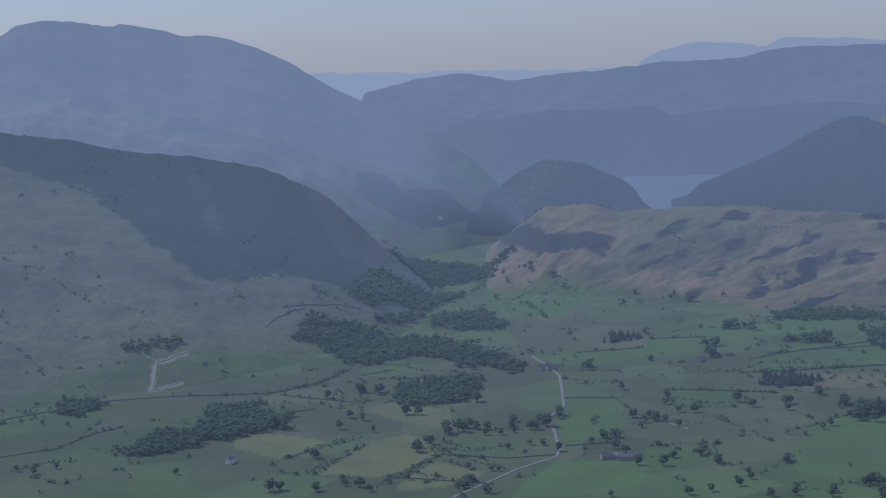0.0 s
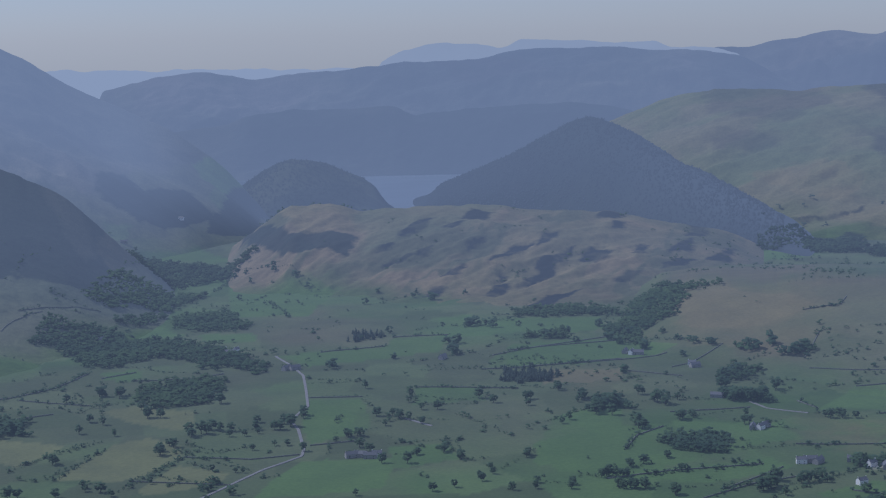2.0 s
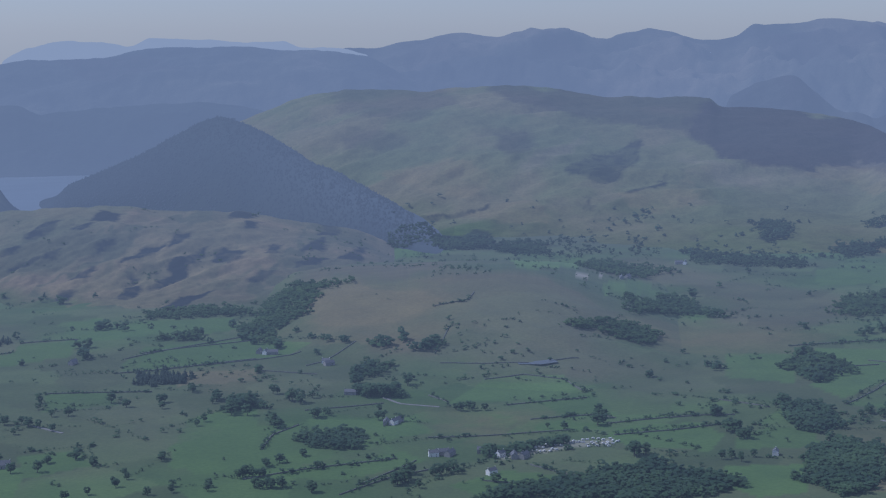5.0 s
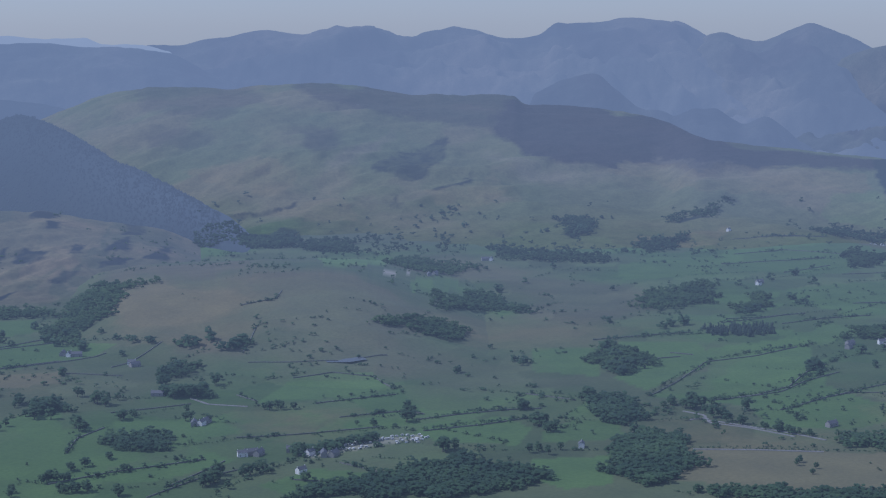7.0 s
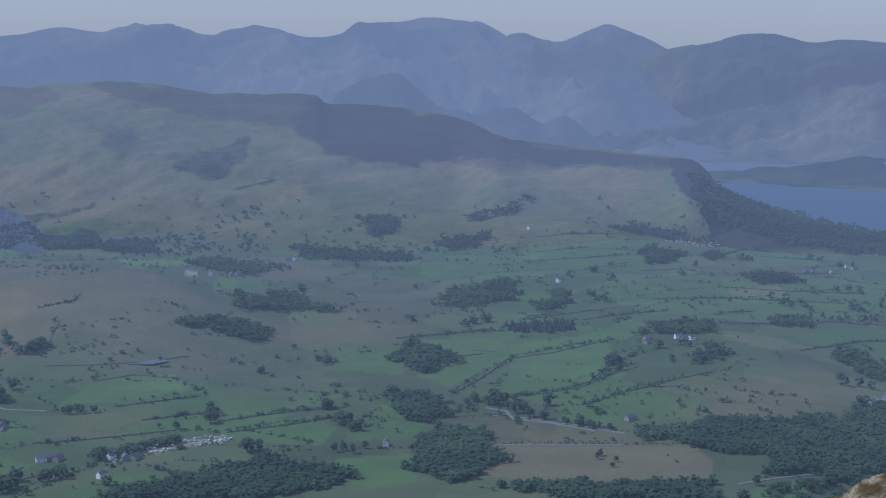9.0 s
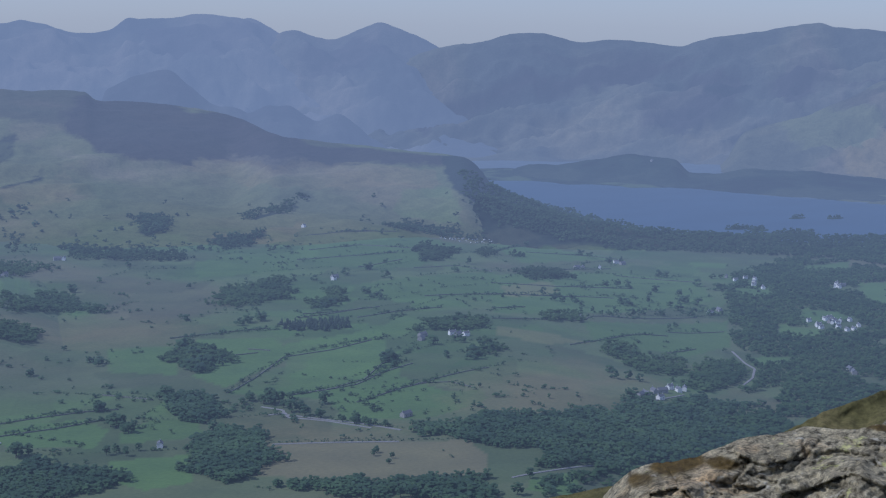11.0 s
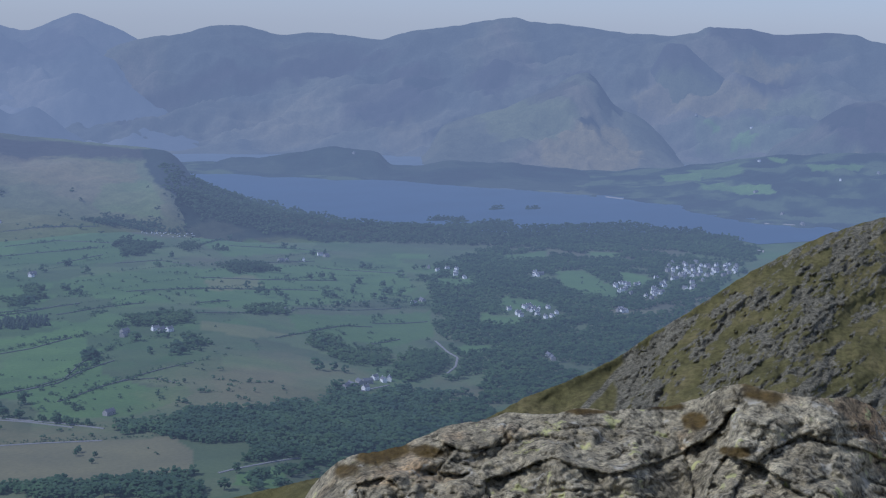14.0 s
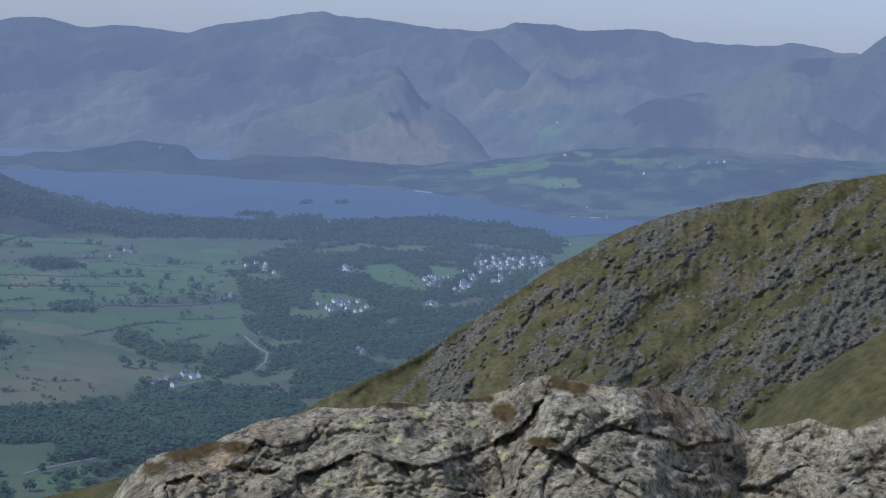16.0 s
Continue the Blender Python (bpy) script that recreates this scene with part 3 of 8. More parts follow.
FIELDS_6 = [
    ("meadow", [(382, 998), (430, 1020), (464, 987), (391, 963)]),
    ("meadow", [(503, 1149), (551, 1123), (548, 1098), (473, 1120)]),
    ("meadow", [(556, 1104), (617, 1096), (615, 1058), (581, 1016), (535, 1046), (529, 1079)]),
    ("meadow", [(622, 1054), (661, 1064), (681, 1042), (656, 996), (600, 1017)]),
    ("meadow", [(568, 977), (619, 961), (582, 896), (547, 899), (545, 931)]),
    ("meadow", [(750, 1107), (845, 1173), (856, 1083), (905, 1130), (962, 1151), (825, 985), (789, 1051)]),
]

FIELDS_7 = [
    ("meadow", [(907, 1244), (1016, 1238), (951, 1158), (863, 1077), (820, 1130)]),
    ("meadow", [(772, 1331), (829, 1307), (756, 1191), (722, 1243)]),
    ("meadow", [(797, 1636), (905, 1740), (859, 1613), (755, 1537)]),
    ("meadow", [(792, 1871), (930, 1959), (866, 1809), (705, 1636)]),
    ("meadow", [(661, 2026), (772, 2194), (774, 2135), (808, 2099), (764, 2064)]),
    ("meadow", [(1381, 1848), (1511, 1815), (1392, 1671), (1250, 1705)]),
]

FIELDS_8 = [
    ("meadow", [(1160, 2126), (1237, 2039), (1213, 1887), (1036, 1840)]),
    ("meadow", [(1135, 1741), (1295, 1756), (1186, 1607), (1059, 1623)]),
    ("bracken", [(482, 1744), (528, 1656), (599, 1589), (565, 1469), (508, 1448), (437, 1509), (445, 1594)]),
    ("bracken", [(731, 1452), (821, 1459), (903, 1383), (845, 1341), (765, 1359), (719, 1382)]),
    ("bracken", [(452, 1197), (494, 1192), (501, 1144), (473, 1120), (433, 1142)]),
    ("bracken", [(317, 1418), (358, 1409), (359, 1359), (300, 1360)]),
]

FIELDS_9 = [
    ("bracken", [(709, 997), (734, 977), (763, 915), (680, 955)]),
    ("rough", [(596, 1548), (676, 1540), (745, 1531), (731, 1452), (634, 1370), (533, 1389)]),
    ("rough", [(644, 1344), (730, 1297), (682, 1174), (617, 1186), (606, 1246)]),
    ("rough", [(372, 1389), (433, 1379), (407, 1299), (358, 1322)]),
    ("rough", [(341, 1171), (371, 1151), (364, 1113), (333, 1117)]),
    ("rough", [(533, 1389), (656, 1370), (682, 1310), (595, 1288), (511, 1332)]),
]

FIELDS_10 = [
    ("rough", [(839, 1285), (894, 1225), (799, 1139), (747, 1143)]),
    ("rough", [(967, 1667), (1023, 1591), (962, 1474), (874, 1505)]),
    ("rough", [(820, 2214), (1077, 2248), (1184, 2105), (1026, 1973), (834, 2085)]),
    ("meadow", [(850, 1309), (910, 1266), (890, 1207), (760, 1125), (764, 1178)]),
    ("meadow", [(801, 1051), (891, 1063), (881, 997), (908, 987), (894, 959), (809, 940), (768, 980)]),
    ("meadow", [(1241, 1198), (1456, 1190), (1348, 1093), (1248, 1068), (1194, 1138)]),
]

FIELDS_11 = [
    ("meadow", [(1369, 1471), (1557, 1506), (1685, 1426), (1555, 1289), (1277, 1234), (1170, 1257)]),
    ("meadow", [(1598, 1728), (1753, 1764), (1717, 1596), (1511, 1561)]),
    ("meadow", [(1893, 1420), (1991, 1414), (1922, 1359), (1859, 1389)]),
    ("meadow", [(1839, 1287), (1811, 1215), (1745, 1122), (1675, 1091), (1708, 1178)]),
    ("meadow", [(1886, 1214), (1872, 1162), (1805, 1128), (1804, 1160)]),
    ("meadow", [(1605, 1202), (1588, 1141), (1562, 1114), (1542, 1154)]),
]

FIELDS_12 = [
    ("meadow", [(1494, 1149), (1501, 1100), (1457, 1068), (1439, 1106)]),
    ("meadow", [(756, 773), (806, 777), (754, 732), (732, 754)]),
    ("meadow", [(1325, 1747), (1546, 1798), (1524, 1704), (1317, 1551), (1225, 1626)]),
    ("meadow", [(1174, 1478), (1396, 1499), (1263, 1356), (1112, 1381)]),
    ("meadow", [(2025, 1370), (2053, 1322), (2018, 1299), (1991, 1337)]),
    ("straw", [(1120, 1194), (1150, 1156), (1172, 1117), (1111, 1116), (1084, 1157)]),
]

FIELDS_13 = [
    ("straw", [(1323, 1403), (1421, 1429), (1361, 1350), (1263, 1339)]),
    ("bracken", [(965, 1036), (1107, 1033), (1113, 985), (962, 904), (853, 903), (852, 952)]),
    ("bracken", [(1113, 907), (1189, 912), (1147, 877), (1105, 871), (1075, 888)]),
    ("bracken", [(1024, 894), (1047, 883), (1009, 868)]),
    ("bracken", [(856, 956), (857, 907), (817, 937)]),
    ("bracken", [(719, 1015), (745, 970), (798, 891), (736, 926), (686, 963)]),
]

FIELDS_14 = [
    ("gravel", [(756, 1638), (819, 1709), (844, 1719), (794, 1659)]),
    ("gravel", [(439, 1060), (500, 1083), (535, 1072), (529, 1060), (499, 1061), (438, 1047)]),
    ("bracken", [(1057, 1020), (1107, 1027), (1130, 1000), (1101, 994)]),
    ("gravel", [(-262, 1510), (-235, 1538), (-232, 1532), (-255, 1501)]),
    ("gravel", [(-252, 1422), (-260, 1501), (-256, 1502), (-247, 1418)]),
    ("gravel", [(-248, 1425), (-226, 1451), (-224, 1440), (-247, 1418)]),
]

FIELDS_15 = [
    ("plough", [(661, 938), (678, 948), (792, 873), (775, 834), (737, 793), (705, 803), (618, 885)]),
    ("crag", [(-471, 1837), (-491, 1925), (-372, 1957), (-247, 1972), (-173, 1972), (-112, 1966), (-39, 1958), (-55, 1863), (-133, 1770), (-222, 1737), (-279, 1738), (-341, 1770), (-410, 1826)]),
    ("crag", [(-143, 2380), (-114, 2436), (-67, 2443), (-74, 2401), (-127, 2356)]),
    ("crag", [(-35, 2477), (13, 2507), (4, 2450), (-66, 2387)]),
    ("crag", [(53, 2484), (148, 2097), (183, 2064), (158, 2051), (65, 2349)]),
    ("crag", [(366, 1936), (426, 1975), (469, 1941), (414, 1921), (363, 1885)]),
]

FIELDS_16 = [
    ("crag", [(356, 1820), (430, 1852), (395, 1808)]),
    ("crag", [(403, 1951), (464, 1994), (479, 1947), (425, 1940)]),
    ("crag", [(1799, 2027), (1858, 2034), (2406, 2573), (2227, 2304), (2071, 2005), (1893, 1774), (1757, 1816), (1725, 1893), (1744, 1946)]),
    ("crag", [(2769, 3312), (2944, 3257), (2985, 3093), (2811, 3191), (2746, 3242)]),
    ("crag", [(3218, 2926), (3294, 2881), (3386, 2719), (3363, 2717), (3239, 2793), (3185, 2838)]),
    ("crag", [(3423, 2695), (3501, 2615), (3458, 2597), (3399, 2656)]),
]

FIELDS_17 = [
    ("crag", [(2087, 2907), (2547, 3364), (2117, 2852)]),
    ("crag", [(3532, 1788), (3602, 1697), (3573, 1572), (3466, 1630)]),
    ("crag", [(3354, 2789), (3386, 2725), (3361, 2722)]),
    ("crag", [(3597, 1410), (3649, 1288), (3619, 1300), (3584, 1390)]),
    ("meadow", [(3657, 2145), (3681, 2095), (3670, 2103), (3653, 2134)]),
    ("meadow", [(3685, 2064), (3695, 2006), (3677, 2012), (3641, 2054)]),
]

FIELDS_18 = [
    ("meadow", [(3205, 1726), (3182, 1661), (3113, 1637)]),
    ("meadow", [(2861, 1611), (2857, 1524), (2761, 1461), (2786, 1557)]),
    ("meadow", [(3011, 1857), (3039, 1779), (2922, 1710), (2938, 1798)]),
    ("meadow", [(3111, 1585), (3175, 1490), (3135, 1483), (3052, 1542)]),
    ("bracken", [(3194, 2289), (3318, 2250), (3387, 2137), (3219, 2149), (3174, 2242)]),
    ("bracken", [(3462, 1600), (3591, 1288), (3592, 1187), (3229, 1366)]),
]

FIELDS_19 = [
    ("bracken", [(3183, 2822), (3294, 2702), (3193, 2687)]),
    ("bracken", [(3247, 2291), (3344, 2204), (3256, 2114), (3184, 2213)]),
    ("bracken", [(2968, 3075), (3089, 2960), (3080, 2873), (2966, 2992)]),
    ("meadow", [(1818, 1277), (1864, 1264), (1779, 1164), (1724, 1132), (1707, 1182)]),
    ("meadow", [(1902, 1423), (1980, 1401), (1926, 1363), (1867, 1392)]),
    ("meadow", [(1589, 1191), (1615, 1158), (1576, 1113), (1534, 1138)]),
]

FIELDS_20 = [
    ("meadow", [(1882, 1219), (1891, 1177), (1844, 1149), (1819, 1173)]),
    ("meadow", [(1650, 1339), (1667, 1290), (1626, 1262), (1605, 1298)]),
    ("meadow", [(1321, 1048), (1356, 1026), (1319, 1001), (1291, 1017)]),
    ("meadow", [(1403, 1036), (1418, 1030), (1397, 1017)]),
    ("meadow", [(1000, 883), (1057, 897), (1040, 885), (989, 870)]),
    ("meadow", [(1800, 1542), (1833, 1498), (1793, 1470), (1769, 1505)]),
]

FIELDS_21 = [
    ("meadow", [(2191, 1436), (2193, 1407), (2150, 1399)]),
    ("bracken", [(1111, 911), (1178, 934), (1244, 947), (1174, 899), (1108, 884)]),
    ("heath", [(-622, 2461), (-494, 2416), (-361, 2476), (-243, 2506), (-211, 2505), (-314, 2416), (-455, 2416), (-615, 2429)]),
    ("heath", [(1498, 2665), (1705, 2620), (1709, 2291), (1774, 2135), (1571, 2251), (1364, 2426), (1365, 2624), (1431, 2796)]),
    ("heath", [(1612, 4014), (1453, 2839), (1423, 2736), (1227, 2789), (1161, 2892)]),
    ("crag", [(1153, 2490), (1338, 2592), (1311, 2520), (1206, 2455), (1154, 2470)]),
]

FIELDS_22 = [
    ("crag", [(1213, 2331), (1288, 2362), (1237, 2303)]),
    ("crag", [(1118, 2785), (1168, 2681), (1138, 2636), (1098, 2687)]),
    ("crag", [(1332, 1974), (1524, 2040), (1457, 1951), (1341, 1946)]),
    ("crag", [(811, 2233), (952, 2332), (929, 2319), (862, 2328)]),
    ("rough", [(1318, 2344), (1560, 2235), (1593, 2000), (1457, 1951), (1405, 2157), (1274, 2265)]),
    ("rough", [(1107, 2610), (1159, 2502), (1129, 2396), (1044, 2375)]),
]

FIELDS_23 = [
    ("meadow", [(20, 2800), (129, 3640), (145, 3560), (65, 3300), (30, 2700)]),
    ("meadow", [(-73, 2329), (11, 2410), (69, 2242), (-66, 2290)]),
    ("meadow", [(-39, 2258), (79, 2109), (91, 2070), (-33, 2086)]),
    ("rough", [(1362, 1950), (1640, 1972), (1589, 1909), (1398, 1871)]),
    ("heath", [(1569, 2264), (1711, 2149), (1751, 2107), (1590, 2130), (1556, 2245)]),
    ("heath", [(1177, 2876), (1227, 2789), (1166, 2773)]),
]

FORESTS_0 = [
    [(1706, 1391), (1883, 1461), (2086, 1512), (2209, 1430), (2333, 1311), (2230, 1205), (1949, 1084), (1712, 996), (1458, 913), (1200, 842), (1057, 817), (1062, 861), (1204, 944), (1213, 991), (1343, 1083), (1467, 1195)],
    [(803, 808), (932, 862), (997, 864), (1075, 865), (1117, 828), (989, 774), (929, 778), (819, 748), (733, 738)],
]

PLANTATIONS_0 = [
    [(261, 1432), (302, 1424), (291, 1375), (248, 1379)],
    [(151, 1633), (188, 1621), (181, 1587), (147, 1594)],
    [(268, 1427), (295, 1421), (291, 1383), (260, 1386)],
    [(968, 1322), (1022, 1295), (991, 1255), (942, 1287)],
]

WALLS_0 = [
    [(-352, 1328), (-314, 1357), (-274, 1385), (-229, 1392), (-183, 1394), (-147, 1403), (-112, 1444), (-86, 1498)],
    [(-321, 1205), (-285, 1224), (-268, 1262), (-247, 1287)],
    [(-174, 1638), (-165, 1666), (-150, 1686), (-140, 1698)],
    [(-162, 1689), (-130, 1716), (-87, 1750)],
    [(-50, 1460), (3, 1456), (28, 1470)],
    [(-75, 1472), (-46, 1493)],
]

WALLS_1 = [
    [(117, 1543), (180, 1560)],
    [(266, 1490), (318, 1523), (389, 1565)],
    [(247, 1437), (301, 1443), (376, 1459)],
    [(92, 1346), (137, 1343)],
    [(181, 1372), (225, 1365), (264, 1353)],
    [(-7, 1188), (40, 1170), (76, 1178)],
]

WALLS_2 = [
    [(-137, 1397), (-80, 1372)],
    [(-41, 1127), (0, 1110), (23, 1101)],
    [(190, 1600), (244, 1603)],
    [(-143, 1321), (-105, 1342)],
    [(82, 1202), (122, 1209)],
    [(284, 1508), (338, 1529), (411, 1551)],
]

WALLS_3 = [
    [(285, 1443), (334, 1447), (386, 1458), (421, 1472)],
    [(367, 1404), (407, 1376)],
    [(410, 1418), (450, 1448), (470, 1463)],
    [(553, 1445), (537, 1418), (519, 1391)],
    [(513, 1363), (581, 1326)],
    [(601, 1329), (632, 1331)],
]

WALLS_4 = [
    [(529, 1301), (564, 1299), (590, 1275), (588, 1229)],
    [(509, 1206), (578, 1207)],
    [(505, 1152), (558, 1146), (565, 1131)],
    [(552, 1116), (591, 1118), (628, 1115), (652, 1106)],
    [(540, 1083), (585, 1081), (631, 1086)],
    [(415, 1128), (467, 1117), (521, 1108)],
]

WALLS_5 = [
    [(264, 1063), (308, 1073), (377, 1079)],
    [(295, 1134), (312, 1170), (340, 1196)],
    [(357, 1240), (423, 1249)],
    [(310, 1004), (352, 1032), (383, 1042), (400, 1045)],
    [(331, 1024), (368, 1054), (386, 1070)],
    [(668, 1158), (688, 1116)],
]

WALLS_6 = [
    [(750, 1107), (799, 1139), (870, 1200), (919, 1194), (978, 1207)],
    [(990, 1340), (1080, 1350)],
    [(778, 1072), (824, 1069), (863, 1077), (908, 1112), (945, 1130)],
    [(829, 1233), (866, 1227)],
    [(838, 1330), (892, 1318), (936, 1309)],
    [(1250, 1694), (1392, 1671)],
]

WALLS_7 = [
    [(1383, 1851), (1515, 1819)],
    [(406, 1001), (452, 961)],
    [(450, 1027), (467, 977)],
    [(611, 1528), (595, 1502), (564, 1511)],
    [(466, 1264), (473, 1234)],
    [(790, 1071), (847, 1066), (885, 1085), (932, 1097)],
]

WALLS_8 = [
    [(806, 1015), (863, 1030), (911, 1039), (973, 1045)],
    [(863, 1030), (889, 1033), (908, 1021), (907, 993)],
    [(1009, 1357), (1096, 1344)],
    [(1040, 1310), (1093, 1314), (1142, 1302)],
    [(1180, 1372), (1263, 1356)],
    [(1136, 1112), (1204, 1132), (1269, 1147), (1305, 1140)],
]

WALLS_9 = [
    [(1141, 1225), (1196, 1218), (1245, 1203), (1281, 1222), (1438, 1215)],
    [(1263, 1356), (1339, 1347), (1423, 1322)],
    [(1192, 1280), (1238, 1278)],
    [(1238, 1081), (1290, 1090)],
    [(1325, 1423), (1393, 1392), (1517, 1381)],
    [(1600, 1652), (1681, 1626), (1717, 1596)],
]

WALLS_10 = [
    [(1317, 1551), (1385, 1548), (1396, 1499)],
    [(1315, 1756), (1395, 1756), (1435, 1690)],
    [(1436, 1844), (1505, 1820)],
    [(1325, 1158), (1403, 1146)],
    [(865, 1245), (879, 1227)],
    [(1468, 1516), (1622, 1517)],
]

WALLS_11 = [
    [(1580, 1468), (1650, 1396)],
    [(1536, 1651), (1727, 1760)],
    [(1355, 1618), (1268, 1596)],
]

HEDGES_0 = [
    [(-121, 1181), (-96, 1213), (-65, 1242)],
    [(-91, 1140), (-78, 1181), (-64, 1218)],
    [(-44, 1104), (-30, 1143), (-7, 1188)],
    [(-11, 1212), (13, 1193), (37, 1206)],
    [(-56, 1664), (5, 1637)],
    [(-304, 1166), (-285, 1186), (-258, 1190)],
]

HEDGES_1 = [
    [(-246, 1213), (-228, 1228)],
    [(23, 1257), (69, 1267)],
    [(96, 1399), (138, 1400)],
    [(133, 1333), (146, 1274), (189, 1248)],
    [(195, 1438), (248, 1441)],
    [(176, 1372), (172, 1308), (219, 1300)],
]

HEDGES_2 = [
    [(100, 1232), (134, 1239)],
    [(137, 1193), (176, 1192), (182, 1128)],
    [(195, 1097), (240, 1154)],
    [(266, 1236), (297, 1262), (341, 1321)],
    [(-69, 1332), (-73, 1419)],
    [(-98, 1376), (-92, 1420)],
]

HEDGES_3 = [
    [(64, 2095), (117, 2049), (144, 1964)],
    [(28, 2009), (57, 2087)],
    [(82, 1773), (101, 1784)],
    [(303, 1578), (352, 1588)],
    [(-232, 1302), (-191, 1288)],
    [(-95, 1489), (-78, 1540)],
]

HEDGES_4 = [
    [(39, 1522), (102, 1480)],
    [(392, 1560), (436, 1506), (469, 1475)],
    [(265, 1366), (306, 1332), (313, 1287), (340, 1305)],
    [(303, 1264), (343, 1282), (373, 1293), (405, 1276)],
    [(247, 1218), (281, 1240)],
    [(263, 1042), (288, 1042)],
]

HEDGES_5 = [
    [(219, 1067), (241, 1056)],
    [(260, 1072), (281, 1070)],
    [(445, 1075), (508, 1099)],
    [(434, 1049), (497, 1058)],
    [(464, 1222), (496, 1197)],
    [(513, 1151), (563, 1148)],
]

HEDGES_6 = [
    [(746, 1071), (774, 1074)],
    [(734, 1025), (755, 992), (779, 934)],
    [(676, 957), (715, 927), (755, 901)],
    [(584, 997), (632, 972)],
    [(695, 1095), (718, 1076)],
    [(700, 1033), (734, 1025)],
]

HEDGES_7 = [
    [(1039, 1738), (1098, 1695)],
    [(973, 1490), (1157, 1567)],
    [(1124, 1406), (1143, 1377)],
    [(419, 1211), (431, 1196)],
    [(1151, 1569), (1305, 1565)],
    [(628, 1081), (630, 1060)],
]

HEDGES_8 = [
    [(531, 1021), (584, 997)],
    [(352, 998), (392, 1024), (424, 1044)],
    [(925, 1105), (875, 1080), (924, 1126)],
    [(1067, 1224), (1136, 1220)],
    [(951, 1135), (1007, 1156), (1042, 1149)],
    [(842, 904), (891, 894), (931, 898)],
]

HEDGES_9 = [
    [(781, 932), (821, 892)],
    [(755, 1030), (762, 973)],
    [(793, 909), (818, 878)],
    [(1468, 1516), (1536, 1525)],
    [(1345, 1353), (1346, 1301)],
    [(1219, 1234), (1258, 1215)],
]

HEDGES_10 = [
    [(1435, 1230), (1493, 1221)],
    [(1509, 1311), (1605, 1304)],
    [(1363, 1282), (1427, 1290)],
    [(1149, 1620), (1242, 1616)],
    [(1284, 1584), (1425, 1614)],
    [(1416, 1521), (1460, 1508)],
]

HEDGES_11 = [
    [(1559, 1547), (1737, 1593)],
    [(1611, 1438), (1689, 1449)],
    [(1566, 1514), (1659, 1542)],
    [(1513, 1229), (1508, 1208)],
    [(-124, 1167), (-99, 1212), (-71, 1246)],
    [(-98, 1144), (-79, 1184), (-61, 1221)],
]

HEDGES_12 = [
    [(-49, 1100), (-35, 1141), (-6, 1186)],
    [(-5, 1227), (18, 1193), (41, 1210)],
    [(-28, 1141), (9, 1108)],
    [(-6, 1194), (38, 1138)],
    [(103, 1350), (137, 1344)],
    [(102, 1416), (143, 1404)],
]

HEDGES_13 = [
    [(-152, 1400), (-115, 1445), (-86, 1502)],
    [(172, 1347), (203, 1321)],
    [(134, 1260), (173, 1260)],
    [(-4, 1172), (17, 1138)],
    [(-90, 1343), (-70, 1372), (-53, 1384)],
    [(121, 2016), (139, 1951)],
]

HEDGES_14 = [
    [(33, 2004), (54, 2103)],
    [(90, 1873), (104, 1758)],
    [(-53, 1524), (-22, 1488), (12, 1471)],
    [(-158, 1699), (-122, 1717), (-92, 1722)],
    [(313, 1715), (346, 1706), (381, 1715), (423, 1700)],
    [(452, 1729), (483, 1739), (503, 1663)],
]

HEDGES_15 = [
    [(431, 1510), (461, 1474)],
    [(300, 1561), (346, 1578)],
    [(189, 1323), (207, 1320), (231, 1329)],
    [(207, 1445), (248, 1449)],
    [(294, 1258), (331, 1292)],
    [(355, 1288), (401, 1284)],
]

HEDGES_16 = [
    [(275, 1075), (296, 1066), (319, 1071)],
    [(290, 1063), (335, 1074), (374, 1077)],
    [(370, 1119), (425, 1125)],
    [(349, 1034), (375, 1055)],
    [(427, 1129), (475, 1113)],
    [(297, 1032), (354, 1033)],
]

HEDGES_17 = [
    [(359, 1018), (426, 1047)],
    [(357, 1219), (410, 1242)],
    [(312, 1188), (344, 1196)],
    [(178, 1193), (185, 1184), (182, 1131)],
    [(218, 1223), (225, 1184)],
    [(257, 1069), (304, 1094)],
]

HEDGES_18 = [
    [(469, 1409), (499, 1418)],
    [(198, 1265), (209, 1239)],
    [(549, 1113), (580, 1122), (626, 1120)],
    [(529, 1090), (581, 1092), (631, 1087)],
    [(848, 1319), (894, 1317), (939, 1301)],
    [(529, 1138), (562, 1137)],
]

HEDGES_19 = [
    [(679, 1163), (702, 1118)],
    [(782, 1077), (826, 1075), (869, 1071), (929, 1110)],
    [(752, 1106), (811, 1149), (882, 1203)],
    [(884, 1207), (939, 1201), (1000, 1213)],
    [(801, 1014), (860, 1027)],
    [(936, 1414), (958, 1399)],
]

HEDGES_20 = [
    [(1010, 1354), (1122, 1344)],
    [(757, 980), (772, 959), (778, 937)],
    [(692, 947), (762, 909)],
    [(724, 1086), (732, 1046)],
    [(626, 1120), (646, 1119)],
    [(523, 1204), (571, 1204)],
]

HEDGES_21 = [
    [(544, 1092), (584, 1085), (629, 1085)],
    [(547, 1110), (606, 1126), (625, 1118)],
    [(645, 1198), (692, 1121)],
    [(482, 1111), (530, 1101)],
    [(750, 1109), (819, 1164), (888, 1208), (961, 1211)],
    [(850, 1322), (941, 1299)],
]

HEDGES_22 = [
    [(786, 1075), (852, 1073)],
    [(516, 1149), (560, 1149)],
    [(748, 1084), (796, 1078)],
    [(546, 1032), (556, 1012)],
    [(476, 1031), (497, 1010)],
    [(623, 1075), (657, 1058)],
]

